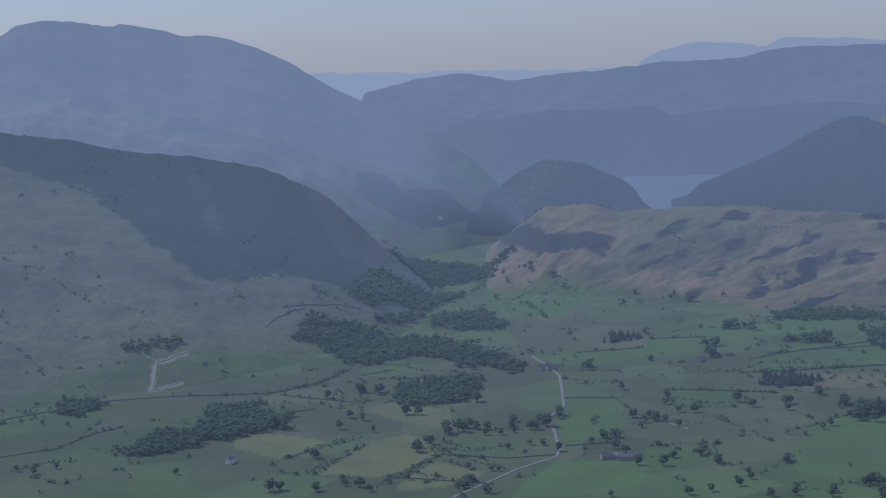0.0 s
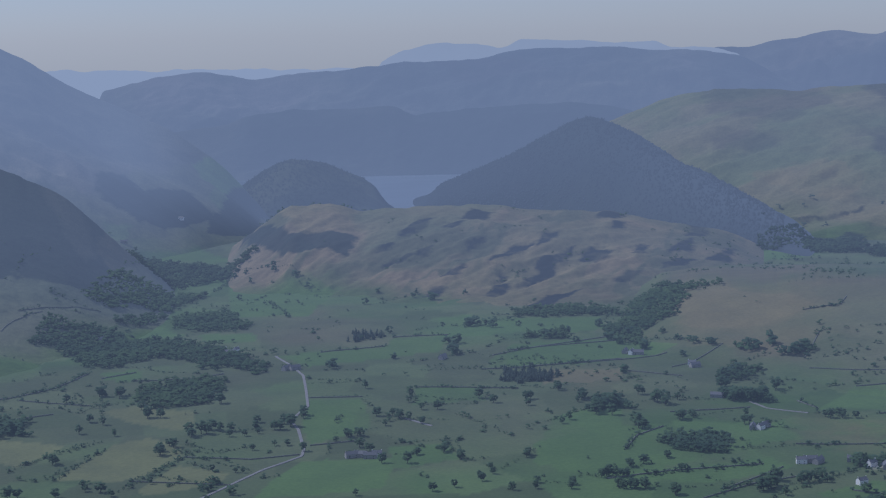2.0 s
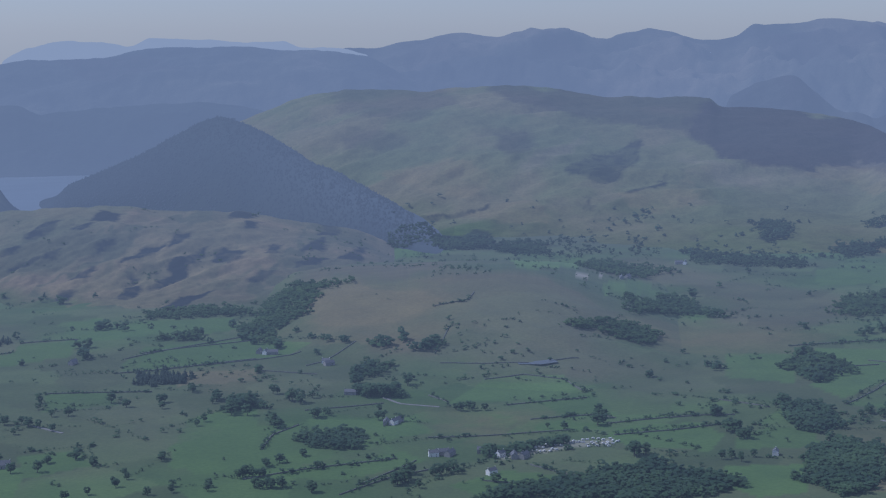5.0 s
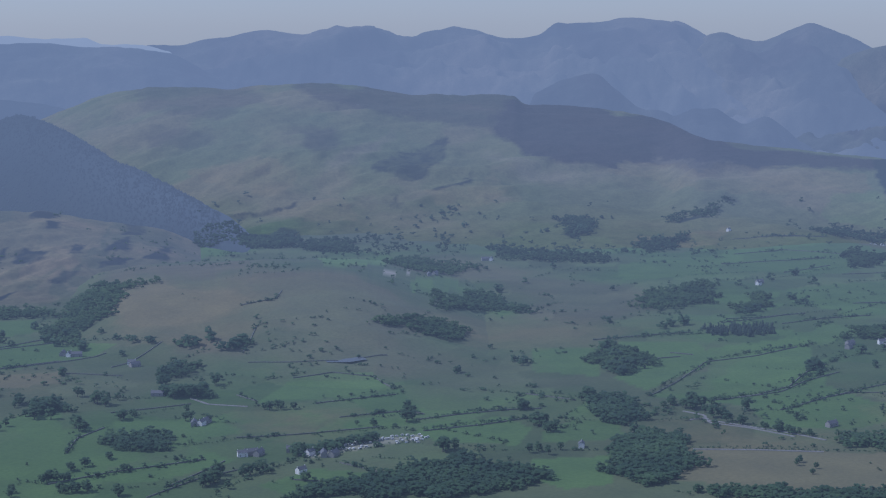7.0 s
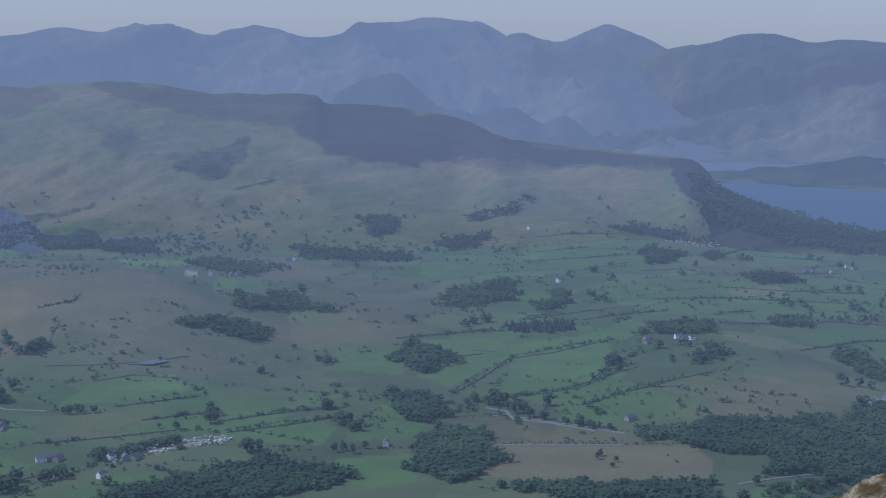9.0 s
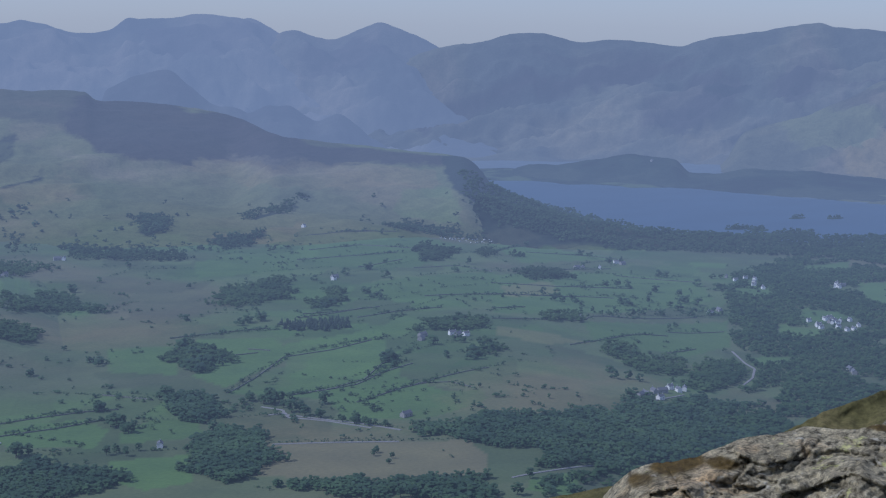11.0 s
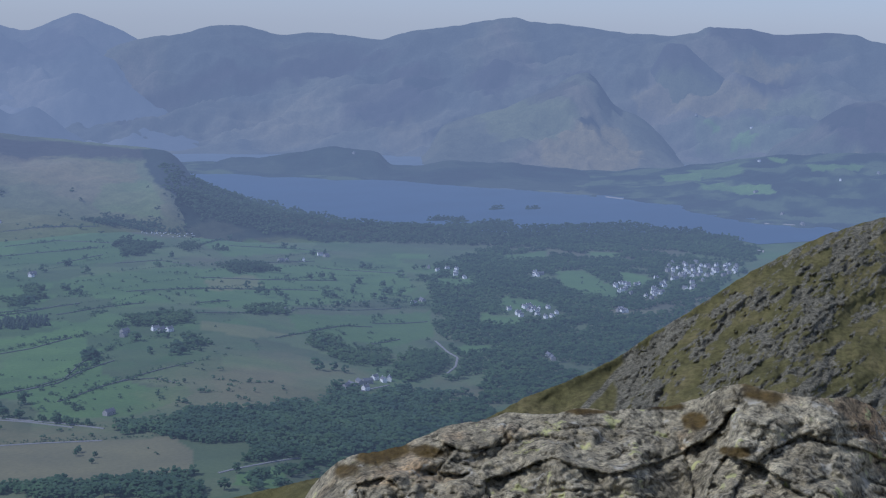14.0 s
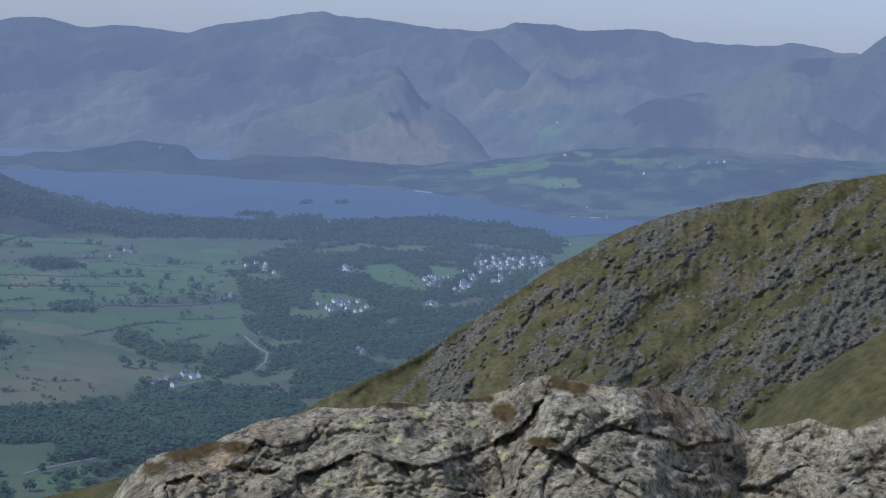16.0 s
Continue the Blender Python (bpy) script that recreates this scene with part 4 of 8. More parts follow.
HEDGES_23 = [
    [(632, 1046), (651, 1054)],
    [(833, 1073), (869, 1078), (923, 1113), (993, 1164)],
    [(804, 1011), (869, 1037), (935, 1046), (991, 1049)],
    [(928, 1108), (946, 1109)],
    [(1140, 1112), (1223, 1140), (1275, 1146)],
    [(1146, 1214), (1255, 1214), (1339, 1238), (1423, 1230), (1497, 1192)],
]

HEDGES_24 = [
    [(1274, 1357), (1377, 1345), (1423, 1334)],
    [(1087, 1306), (1211, 1363), (1263, 1351)],
    [(1272, 1492), (1368, 1505), (1454, 1500)],
    [(1236, 1410), (1290, 1412)],
    [(1402, 1389), (1521, 1408)],
    [(1520, 1419), (1611, 1394)],
]

HEDGES_25 = [
    [(943, 1215), (994, 1210)],
    [(1578, 1738), (1590, 1671)],
    [(1424, 1837), (1523, 1822)],
    [(1334, 1673), (1415, 1661)],
    [(893, 1036), (905, 998)],
    [(866, 902), (924, 899)],
]

HEDGES_26 = [
    [(1629, 1454), (1677, 1444)],
    [(1239, 1084), (1289, 1093)],
    [(719, 926), (757, 903), (794, 878)],
    [(836, 913), (866, 902)],
    [(1334, 1162), (1378, 1158)],
    [(1323, 1364), (1355, 1372), (1350, 1343)],
]

HEDGES_27 = [
    [(1175, 1268), (1233, 1277)],
]

ROADS_0 = [
    [(0, 1067), (19, 1096), (46, 1140), (74, 1173), (77, 1194), (77, 1253), (73, 1278), (82, 1300), (89, 1316), (92, 1378), (94, 1438), (86, 1498), (76, 1539)],
    [(158, 1263), (175, 1234)],
    [(-249, 1425), (-253, 1461), (-258, 1509), (-235, 1536)],
    [(-258, 1509), (-268, 1514)],
    [(-248, 1425), (-228, 1446)],
    [(742, 1050), (747, 1029), (739, 1016), (749, 991), (763, 963), (776, 926)],
]

ROADS_1 = [
    [(429, 1267), (435, 1244), (460, 1224)],
    [(678, 947), (713, 925), (754, 899)],
    [(729, 1023), (743, 1021), (735, 1006), (751, 978), (763, 942)],
    [(1325, 1073), (1289, 1028), (1274, 1004), (1237, 977), (1204, 961)],
    [(747, 780), (785, 782), (827, 786)],
    [(1044, 923), (1094, 936)],
]

WOODS_0 = [
    [(-154, 1631), (-128, 1683), (-85, 1703), (-62, 1677), (-66, 1507), (-93, 1543), (-119, 1618)],
    [(-72, 1669), (-17, 1662), (21, 1607), (54, 1519), (73, 1492), (52, 1454), (14, 1510), (-27, 1565), (-68, 1538)],
    [(-15, 1803), (36, 1823), (68, 1720), (50, 1685), (0, 1710)],
    [(-44, 1417), (-16, 1459), (27, 1453), (31, 1401), (-7, 1351), (-43, 1368)],
    [(-246, 1213), (-208, 1259), (-170, 1292), (-130, 1322), (-123, 1266), (-165, 1249), (-187, 1198), (-225, 1186)],
    [(-191, 1316), (-147, 1362), (-128, 1303), (-179, 1291)],
]

WOODS_1 = [
    [(-314, 1380), (-290, 1384), (-277, 1328), (-302, 1334)],
    [(-66, 2303), (80, 2137), (79, 2117), (-57, 1995)],
    [(5, 1095), (19, 1108), (27, 1092), (22, 1065), (5, 1066)],
    [(-111, 1792), (-56, 1931), (21, 1986), (-18, 1847), (-99, 1767)],
    [(-292, 1544), (-258, 1552), (-245, 1536), (-284, 1527)],
    [(-80, 1722), (-27, 1807), (-24, 1769), (-74, 1706)],
]

WOODS_2 = [
    [(485, 1754), (498, 1716), (539, 1654), (494, 1644), (451, 1574), (429, 1595), (403, 1562), (406, 1593), (443, 1668), (457, 1754)],
    [(334, 1737), (386, 1740), (434, 1724), (422, 1677), (326, 1698)],
    [(304, 1586), (353, 1607), (343, 1562), (301, 1559)],
    [(648, 1401), (699, 1425), (736, 1416), (736, 1386), (699, 1377), (671, 1401)],
    [(760, 1491), (861, 1590), (834, 1529), (756, 1477)],
    [(916, 1912), (970, 1835), (939, 1762), (871, 1731), (855, 1785)],
]

WOODS_3 = [
    [(865, 2081), (925, 2070), (905, 1989), (850, 2026)],
    [(792, 2182), (924, 2222), (854, 2074), (794, 2102)],
    [(827, 1309), (833, 1275), (801, 1208), (770, 1196), (785, 1246)],
    [(385, 966), (428, 978), (472, 986), (523, 1005), (540, 974), (551, 920), (527, 907), (477, 917)],
    [(645, 993), (685, 1004), (676, 957), (621, 891), (587, 878), (589, 907)],
    [(700, 1126), (729, 1115), (704, 1047), (676, 1026), (671, 1064)],
]

WOODS_4 = [
    [(970, 1455), (1033, 1477), (1080, 1482), (1044, 1442), (985, 1426), (960, 1440)],
    [(1029, 1374), (1101, 1433), (1086, 1394), (1038, 1369)],
    [(1277, 1891), (1314, 1893), (1301, 1836), (1229, 1820)],
    [(453, 1411), (471, 1403), (450, 1356), (421, 1305)],
    [(516, 1428), (535, 1420), (531, 1404), (512, 1407)],
    [(423, 1304), (448, 1295), (438, 1264), (413, 1273)],
]

WOODS_5 = [
    [(443, 1070), (505, 1083), (504, 1064), (433, 1045)],
    [(1258, 2090), (1312, 2071), (1247, 1967), (1206, 1988)],
    [(483, 1454), (496, 1454), (491, 1432), (479, 1435)],
    [(400, 1584), (433, 1674), (460, 1713), (454, 1605), (452, 1576), (435, 1565), (416, 1515), (399, 1502), (392, 1531)],
    [(323, 1122), (338, 1166), (362, 1176), (370, 1131), (365, 1109), (342, 1113)],
    [(312, 1281), (332, 1298), (336, 1277), (324, 1254), (298, 1251)],
]

WOODS_6 = [
    [(757, 1489), (839, 1598), (889, 1630), (869, 1568), (869, 1481), (833, 1512)],
    [(646, 1404), (687, 1431), (716, 1434), (750, 1414), (730, 1384), (696, 1371), (697, 1402)],
    [(828, 1300), (846, 1316), (838, 1258), (809, 1205), (774, 1185), (776, 1219)],
    [(986, 1487), (1076, 1545), (1140, 1559), (1058, 1462), (1006, 1459)],
    [(1041, 1387), (1104, 1453), (1137, 1465), (1101, 1415), (1059, 1380)],
    [(676, 1095), (708, 1124), (727, 1096), (687, 1041), (671, 1054)],
]

WOODS_7 = [
    [(1028, 1205), (1063, 1241), (1101, 1244), (1130, 1225), (1114, 1191), (1073, 1185)],
    [(988, 1085), (1063, 1152), (1057, 1135), (997, 1080)],
    [(1399, 1443), (1478, 1518), (1513, 1506), (1452, 1439)],
    [(1350, 1577), (1448, 1668), (1464, 1652), (1415, 1594)],
    [(1193, 1212), (1234, 1243), (1268, 1232), (1239, 1202)],
    [(1146, 1077), (1204, 1112), (1188, 1072), (1220, 1047), (1182, 1014), (1150, 1023)],
]

WOODS_8 = [
    [(1134, 973), (1222, 1025), (1284, 1035), (1254, 999), (1205, 966), (1136, 940)],
    [(774, 918), (808, 919), (857, 922), (869, 906), (841, 881), (802, 896)],
    [(1576, 1922), (1607, 1905), (1665, 1842), (1702, 1832), (1584, 1817), (1523, 1831)],
    [(1479, 1620), (1551, 1668), (1494, 1602)],
    [(1539, 1633), (1568, 1626), (1533, 1594)],
    [(1754, 1888), (1832, 1821), (1914, 1734), (1822, 1764), (1722, 1840)],
]

WOODS_9 = [
    [(1779, 1995), (1831, 2008), (1886, 2016), (1888, 1953), (1860, 1825), (1767, 1827), (1732, 1889), (1741, 1934)],
    [(1809, 1966), (2190, 2266), (2102, 2036), (2026, 1836), (1879, 1748), (1828, 1818), (1792, 1878), (1776, 1918)],
    [(615, 857), (665, 837), (731, 784), (703, 744), (616, 830)],
    [(820, 916), (935, 902), (882, 851), (819, 822), (787, 844), (790, 888)],
    [(935, 902), (1068, 925), (1139, 898), (1035, 855), (929, 793), (829, 767), (785, 787), (819, 822)],
    [(1035, 855), (1080, 828), (954, 803)],
]

WOODS_10 = [
    [(1150, 1067), (1198, 1026), (1153, 1000), (1128, 1033)],
    [(1194, 1019), (1287, 1044), (1209, 966), (1120, 945)],
    [(1773, 1808), (1892, 1713), (2104, 1667), (1942, 1538), (1838, 1664), (1795, 1736)],
    [(2092, 1658), (2347, 1514), (2356, 1364), (2225, 1298), (2042, 1410), (1942, 1538)],
    [(1930, 1771), (2238, 1658), (2161, 1600), (1901, 1721)],
    [(660, 988), (698, 986), (672, 930), (614, 886), (582, 881)],
]

WOODS_11 = [
    [(1385, 2009), (1504, 2057), (1458, 2003), (1374, 1970)],
    [(1504, 2055), (1555, 2055), (1527, 2029)],
    [(1202, 1983), (1291, 2059), (1251, 1986), (1198, 1941)],
    [(1251, 1878), (1360, 1911), (1321, 1860), (1246, 1842)],
    [(1069, 1944), (1162, 1804), (1133, 1753), (1014, 1828)],
    [(1058, 1409), (1117, 1443), (1090, 1400), (1035, 1370)],
    [(1050, 1221), (1118, 1209), (1097, 1178), (1037, 1197)],
    [(1484, 1737), (1471, 1655), (1389, 1573), (1379, 1604)],
    [(991, 1495), (1078, 1500), (1054, 1457), (982, 1451)],
    [(1435, 1482), (1509, 1498), (1440, 1429), (1394, 1435)],
    [(1002, 1105), (1044, 1125), (1007, 1084), (981, 1078)],
]

WOODS_12 = [
    [(-64, 2240), (74, 2163), (82, 2140), (-43, 2210)],
    [(-89, 1806), (-31, 1900), (8, 1960), (-18, 1869), (-82, 1767)],
    [(744, 2204), (828, 2202), (888, 2167), (848, 2080), (740, 2134)],
    [(889, 2131), (950, 2104), (905, 2005), (851, 2020)],
    [(752, 760), (797, 779), (784, 756), (740, 737)],
]

TREES_0 = [
    (-23, 1197, 8.1), (-53, 1090, 5.2), (-94, 1189, 4.8), (-29, 1118, 5.3), (46, 1257, 7.6), (37, 1240, 5.8), (23, 1346, 9), (16, 1366, 7.3),
    (84, 1292, 7.8), (72, 1262, 10.2), (64, 1254, 7.6), (124, 1476, 9.9), (110, 1222, 6.6), (120, 1220, 7.4), (143, 1135, 8.5), (153, 1157, 5.5),
    (171, 1156, 6.3), (281, 1667, 15.7), (272, 1661, 11.2), (291, 1656, 11.2), (243, 1555, 10.5), (234, 1520, 12.3), (224, 1129, 6.2), (194, 1093, 5.3),
    (184, 1076, 5.9), (184, 1088, 4.5), (292, 1337, 7.3), (304, 1304, 9), (316, 1273, 11.4), (305, 1262, 10.4), (325, 1283, 9.7), (261, 1067, 6.7),
]

TREES_1 = [
    (267, 1069, 8.2), (199, 1050, 5.8), (164, 1064, 5.8), (149, 1058, 6.5), (140, 1374, 7.4), (172, 1340, 9), (174, 1287, 6.1), (186, 1285, 7),
    (233, 1304, 7.1), (138, 1276, 7.7), (154, 1264, 6.8), (168, 1244, 5.9), (264, 1311, 7.2), (179, 1136, 4.7), (3, 1409, 7.5), (-72, 1409, 11.3),
    (-57, 1408, 8.5), (-34, 1319, 8.8), (-24, 1316, 7.9), (-88, 1094, 6.7), (-118, 1098, 9), (-112, 1100, 6.7), (-70, 1106, 5.2), (-180, 1300, 6.1),
    (-314, 1308, 4.5), (-292, 1296, 4.4), (-286, 1157, 6.4), (-300, 1166, 4.9), (-273, 1170, 4.8), (-187, 1146, 4.7), (-204, 1526, 4.1), (188, 1826, 8.5),
]

TREES_2 = [
    (210, 1892, 7.6), (247, 1859, 8.7), (261, 1828, 9.8), (300, 1847, 7.4), (100, 1767, 5.9), (70, 2072, 6.8), (104, 2068, 8.2), (127, 2004, 9.3),
    (138, 1967, 7.8), (100, 1059, 5), (10, 1253, 9.3), (-1, 1244, 7.5), (26, 1241, 5.8), (41, 1197, 4.8), (-77, 1311, 7), (-83, 1274, 7.7),
    (-67, 1301, 7), (-57, 1260, 5.9), (-49, 1600, 8.5), (-35, 1582, 9.5), (-99, 1388, 7.4), (-96, 1186, 8), (-72, 1115, 6), (-60, 1102, 7.1),
    (-24, 1197, 7.7), (-23, 1208, 7.3), (22, 1346, 9), (4, 1378, 6), (48, 1279, 6.4), (47, 1245, 5), (72, 1264, 9.8), (68, 1272, 8.1),
]

TREES_3 = [
    (60, 1255, 7.6), (83, 1284, 5.6), (57, 1207, 4.9), (66, 1206, 4.9), (76, 1187, 7.2), (12, 1145, 5), (27, 1136, 4.2), (32, 1134, 4.2),
    (118, 1223, 6.6), (111, 1219, 6.2), (101, 1210, 4.5), (126, 1140, 7.7), (116, 1189, 8), (122, 1177, 6.4), (152, 1155, 5.1), (172, 1160, 6.3),
    (154, 1266, 7.7), (150, 1274, 6.9), (141, 1246, 5.5), (160, 1258, 6.8), (122, 1464, 9.3), (178, 1500, 6.5), (119, 1477, 6.4), (262, 1830, 12.2),
    (243, 1845, 8), (57, 1928, 7), (75, 2036, 7.4), (-10, 2101, 12.5), (40, 2107, 11.1), (56, 2081, 8.9), (104, 2051, 10.2), (-74, 1408, 8.9),
]

TREES_4 = [
    (-58, 1400, 9.4), (-33, 1320, 10.2), (-14, 1217, 7.4), (-135, 1282, 14.7), (-128, 1281, 8.6), (6, 1255, 12.6), (-3, 1251, 10.5), (20, 1260, 8),
    (14, 1266, 8.5), (28, 1258, 7.6), (-17, 1222, 5.3), (-39, 1349, 7.2), (190, 1626, 8.2), (160, 1596, 6.9), (168, 1316, 5.8), (282, 1665, 21.3),
    (273, 1659, 14), (294, 1642, 11.1), (233, 1502, 17.2), (236, 1556, 9.9), (337, 1568, 12.3), (328, 1561, 10.1), (357, 1590, 8.7), (353, 1541, 6.8),
    (395, 1621, 8.9), (388, 1552, 9.6), (392, 1531, 10.5), (406, 1500, 15.5), (413, 1569, 14.6), (462, 1465, 9.2), (448, 1480, 9.3), (485, 1435, 13.6),
]

TREES_5 = [
    (492, 1436, 11.6), (507, 1442, 12.7), (505, 1408, 14.9), (514, 1403, 17.9), (526, 1412, 12.5), (456, 1383, 10.7), (438, 1358, 12.9), (423, 1318, 13.9),
    (463, 1306, 10.2), (421, 1275, 11.2), (430, 1273, 12.1), (435, 1267, 13.5), (446, 1284, 9.1), (362, 1397, 9.1), (309, 1256, 14.7), (301, 1250, 10.8),
    (317, 1265, 11.8), (320, 1194, 12.5), (357, 1214, 8.5), (369, 1226, 5.6), (268, 1216, 5.4), (276, 1227, 6.8), (302, 1297, 8), (351, 1310, 9.1),
    (358, 1279, 11.1), (363, 1272, 12), (376, 1285, 7.2), (226, 1134, 6.2), (195, 1107, 4.6), (172, 1160, 6.3), (180, 1136, 7.4), (234, 1509, 13.7),
]

TREES_6 = [
    (265, 1068, 7.4), (275, 1066, 6), (286, 1087, 6.1), (297, 1095, 6.9), (268, 1038, 6.5), (275, 1037, 7.3), (282, 1035, 6.9), (214, 1050, 5.8),
    (236, 1045, 5.8), (296, 1016, 7.2), (359, 1018, 9.9), (369, 1036, 9.3), (352, 1014, 9.1), (392, 1030, 7.1), (398, 1032, 7.1), (437, 1061, 8.9),
    (412, 994, 6.9), (411, 1224, 6.9), (416, 1189, 6.8), (470, 1204, 8.2), (478, 1201, 7.8), (293, 1344, 7.4), (260, 1309, 8), (225, 1324, 9),
    (362, 1001, 5.8), (316, 1071, 6), (317, 1108, 5.1), (527, 1026, 10.1), (534, 1023, 8.6), (621, 1065, 9.1), (622, 1059, 9.9), (621, 1044, 8.2),
]

TREES_7 = [
    (631, 1050, 6.6), (321, 1203, 10), (322, 1190, 8.3), (360, 1218, 7.7), (369, 1219, 6), (401, 1197, 7.6), (406, 1201, 6.8), (363, 1024, 9.6),
    (357, 1019, 8), (349, 1012, 6.5), (387, 1027, 8.2), (382, 1027, 6.7), (398, 1024, 5.2), (286, 1090, 6.1), (300, 1103, 3.9), (316, 1105, 4.7),
    (320, 1075, 4.5), (226, 1136, 4.7), (218, 1064, 5.1), (239, 1054, 5.1), (267, 1046, 5.9), (273, 1040, 6.6), (282, 1039, 7.3), (296, 1018, 7.9),
    (265, 1070, 6.7), (271, 1067, 6.7), (278, 1067, 5.2), (257, 1286, 6.2), (297, 1290, 5.3), (297, 1255, 6.1), (300, 1241, 8.6), (311, 1261, 9.6),
]

TREES_8 = [
    (311, 1236, 9.4), (324, 1268, 7.9), (355, 1311, 6.4), (357, 1283, 8), (361, 1267, 7.9), (365, 1406, 7.8), (460, 1472, 7.2), (440, 1502, 7.3),
    (447, 1490, 7.2), (357, 1546, 5.3), (396, 1628, 7.8), (433, 1531, 7.4), (512, 1460, 8.2), (506, 1436, 7.1), (490, 1445, 11.2), (482, 1443, 10.1),
    (519, 1407, 13), (529, 1412, 10), (466, 1312, 8.4), (475, 1329, 7.5), (441, 1274, 11.7), (429, 1267, 9.9), (417, 1271, 9), (414, 1284, 8.1),
    (448, 1372, 10.6), (428, 1327, 9.3), (462, 1391, 8.8), (431, 1454, 7.1), (668, 1274, 5.8), (736, 1278, 7.9), (737, 1293, 5), (827, 1294, 11.2),
]

TREES_9 = [
    (808, 1246, 12.9), (792, 1212, 11.6), (777, 1207, 9.6), (805, 1219, 9.7), (796, 1197, 8.6), (837, 1272, 8.1), (704, 1125, 8.9), (692, 1114, 7),
    (748, 1075, 7), (765, 1072, 9.7), (759, 1057, 7.9), (750, 1062, 7), (752, 1036, 6.9), (755, 992, 6.7), (761, 961, 5.8), (765, 954, 6.6),
    (769, 947, 5.7), (773, 940, 5.7), (712, 878, 5.3), (898, 1406, 6.6), (936, 1346, 10.9), (954, 1353, 11), (921, 1338, 9.7), (918, 1118, 11.6),
    (932, 1123, 9.7), (911, 1095, 8.6), (642, 1114, 6.9), (636, 1111, 6), (515, 1115, 5), (363, 1122, 4.8), (487, 1197, 6.1), (478, 1209, 7),
]

TREES_10 = [
    (468, 1209, 6.1), (558, 1146, 9.4), (557, 1135, 7.6), (967, 1773, 6.7), (1103, 1945, 7.4), (1030, 1972, 7.3), (1183, 2009, 7.7), (1264, 2061, 8),
    (664, 1267, 7.6), (728, 1271, 9.3), (732, 1290, 7.4), (543, 1116, 7.9), (550, 1121, 6.7), (627, 1072, 8.3), (629, 1063, 9.1), (525, 1019, 13.1),
    (637, 1109, 7.7), (622, 1038, 8.1), (617, 1040, 6.5), (747, 1071, 7), (754, 1057, 10.9), (761, 1053, 10), (754, 1017, 8.5), (895, 1393, 7.1),
    (946, 1341, 9.8), (934, 1344, 8.2), (1041, 1367, 11.4), (1065, 1380, 14.5), (1047, 1391, 9.2), (929, 1123, 11.2), (918, 1118, 8.7), (1057, 1913, 11.5),
]

TREES_11 = [
    (1074, 1842, 10.6), (1289, 1893, 14.4), (1148, 1789, 13.3), (1052, 1759, 10.2), (769, 955, 5.4), (765, 963, 5.4), (761, 978, 4.6), (773, 940, 4.9),
    (697, 1111, 13.2), (695, 1097, 8.7), (796, 1208, 14.5), (779, 1205, 16.3), (775, 1187, 12.8), (821, 1284, 11.7), (809, 1203, 7.7), (910, 1639, 8.1),
    (956, 1658, 7.6), (1011, 1567, 8), (1140, 1422, 7.8), (1134, 1399, 7.8), (640, 1117, 7.8), (627, 1072, 8.3), (629, 1064, 9.1), (620, 1039, 7.3),
    (524, 1021, 13.9), (666, 1271, 7.7), (896, 1392, 8.2), (749, 1076, 7), (758, 1058, 10.9), (749, 1057, 8.7), (748, 1020, 10.6), (748, 1003, 8.4),
]

TREES_12 = [
    (751, 991, 7.5), (933, 1342, 8.1), (951, 1346, 10.9), (515, 1113, 6.2), (505, 1121, 5), (542, 1114, 9.6), (900, 1620, 9.8), (1075, 1839, 10.5),
    (1049, 1892, 14.3), (1228, 1986, 19.2), (1240, 1986, 15.4), (1118, 2109, 10.2), (1301, 1896, 15.2), (1108, 1840, 11.3), (733, 1290, 6.4), (735, 1279, 7.4),
    (741, 1274, 5.9), (742, 1352, 6.2), (583, 993, 7), (575, 992, 7.7), (584, 982, 7.3), (599, 991, 6.2), (971, 1098, 7.3), (1032, 1147, 9.8),
    (1033, 1156, 8.3), (1004, 1155, 12.7), (921, 1115, 12.1), (930, 1131, 7.8), (987, 1079, 9.8), (1511, 1383, 15.6), (1352, 1321, 14.4), (1350, 1343, 12),
]

TREES_13 = [
    (1325, 1282, 7.3), (1401, 1283, 14.5), (1318, 1233, 7.2), (1300, 1229, 7.1), (1528, 1355, 12.8), (1495, 1287, 19.6), (1534, 1326, 13.4), (1460, 1274, 9.6),
    (1490, 1332, 7.9), (1377, 1239, 9.2), (1353, 1234, 9.7), (1400, 1232, 9.3), (1445, 1228, 12.6), (1345, 1172, 7.7), (1143, 1422, 9.1), (1128, 1383, 7.7),
    (1146, 1432, 7.3), (1207, 1542, 13), (1263, 1572, 12), (1314, 1602, 8.9), (1233, 1502, 11.6), (1346, 1509, 10.7), (1414, 1563, 11.1), (719, 884, 5),
    (765, 950, 5.3), (763, 961, 4.9), (758, 971, 5.4), (913, 993, 4.1), (1642, 1452, 13.8), (1642, 1443, 11.6), (1473, 1224, 12.7), (1490, 1197, 8.2),
]

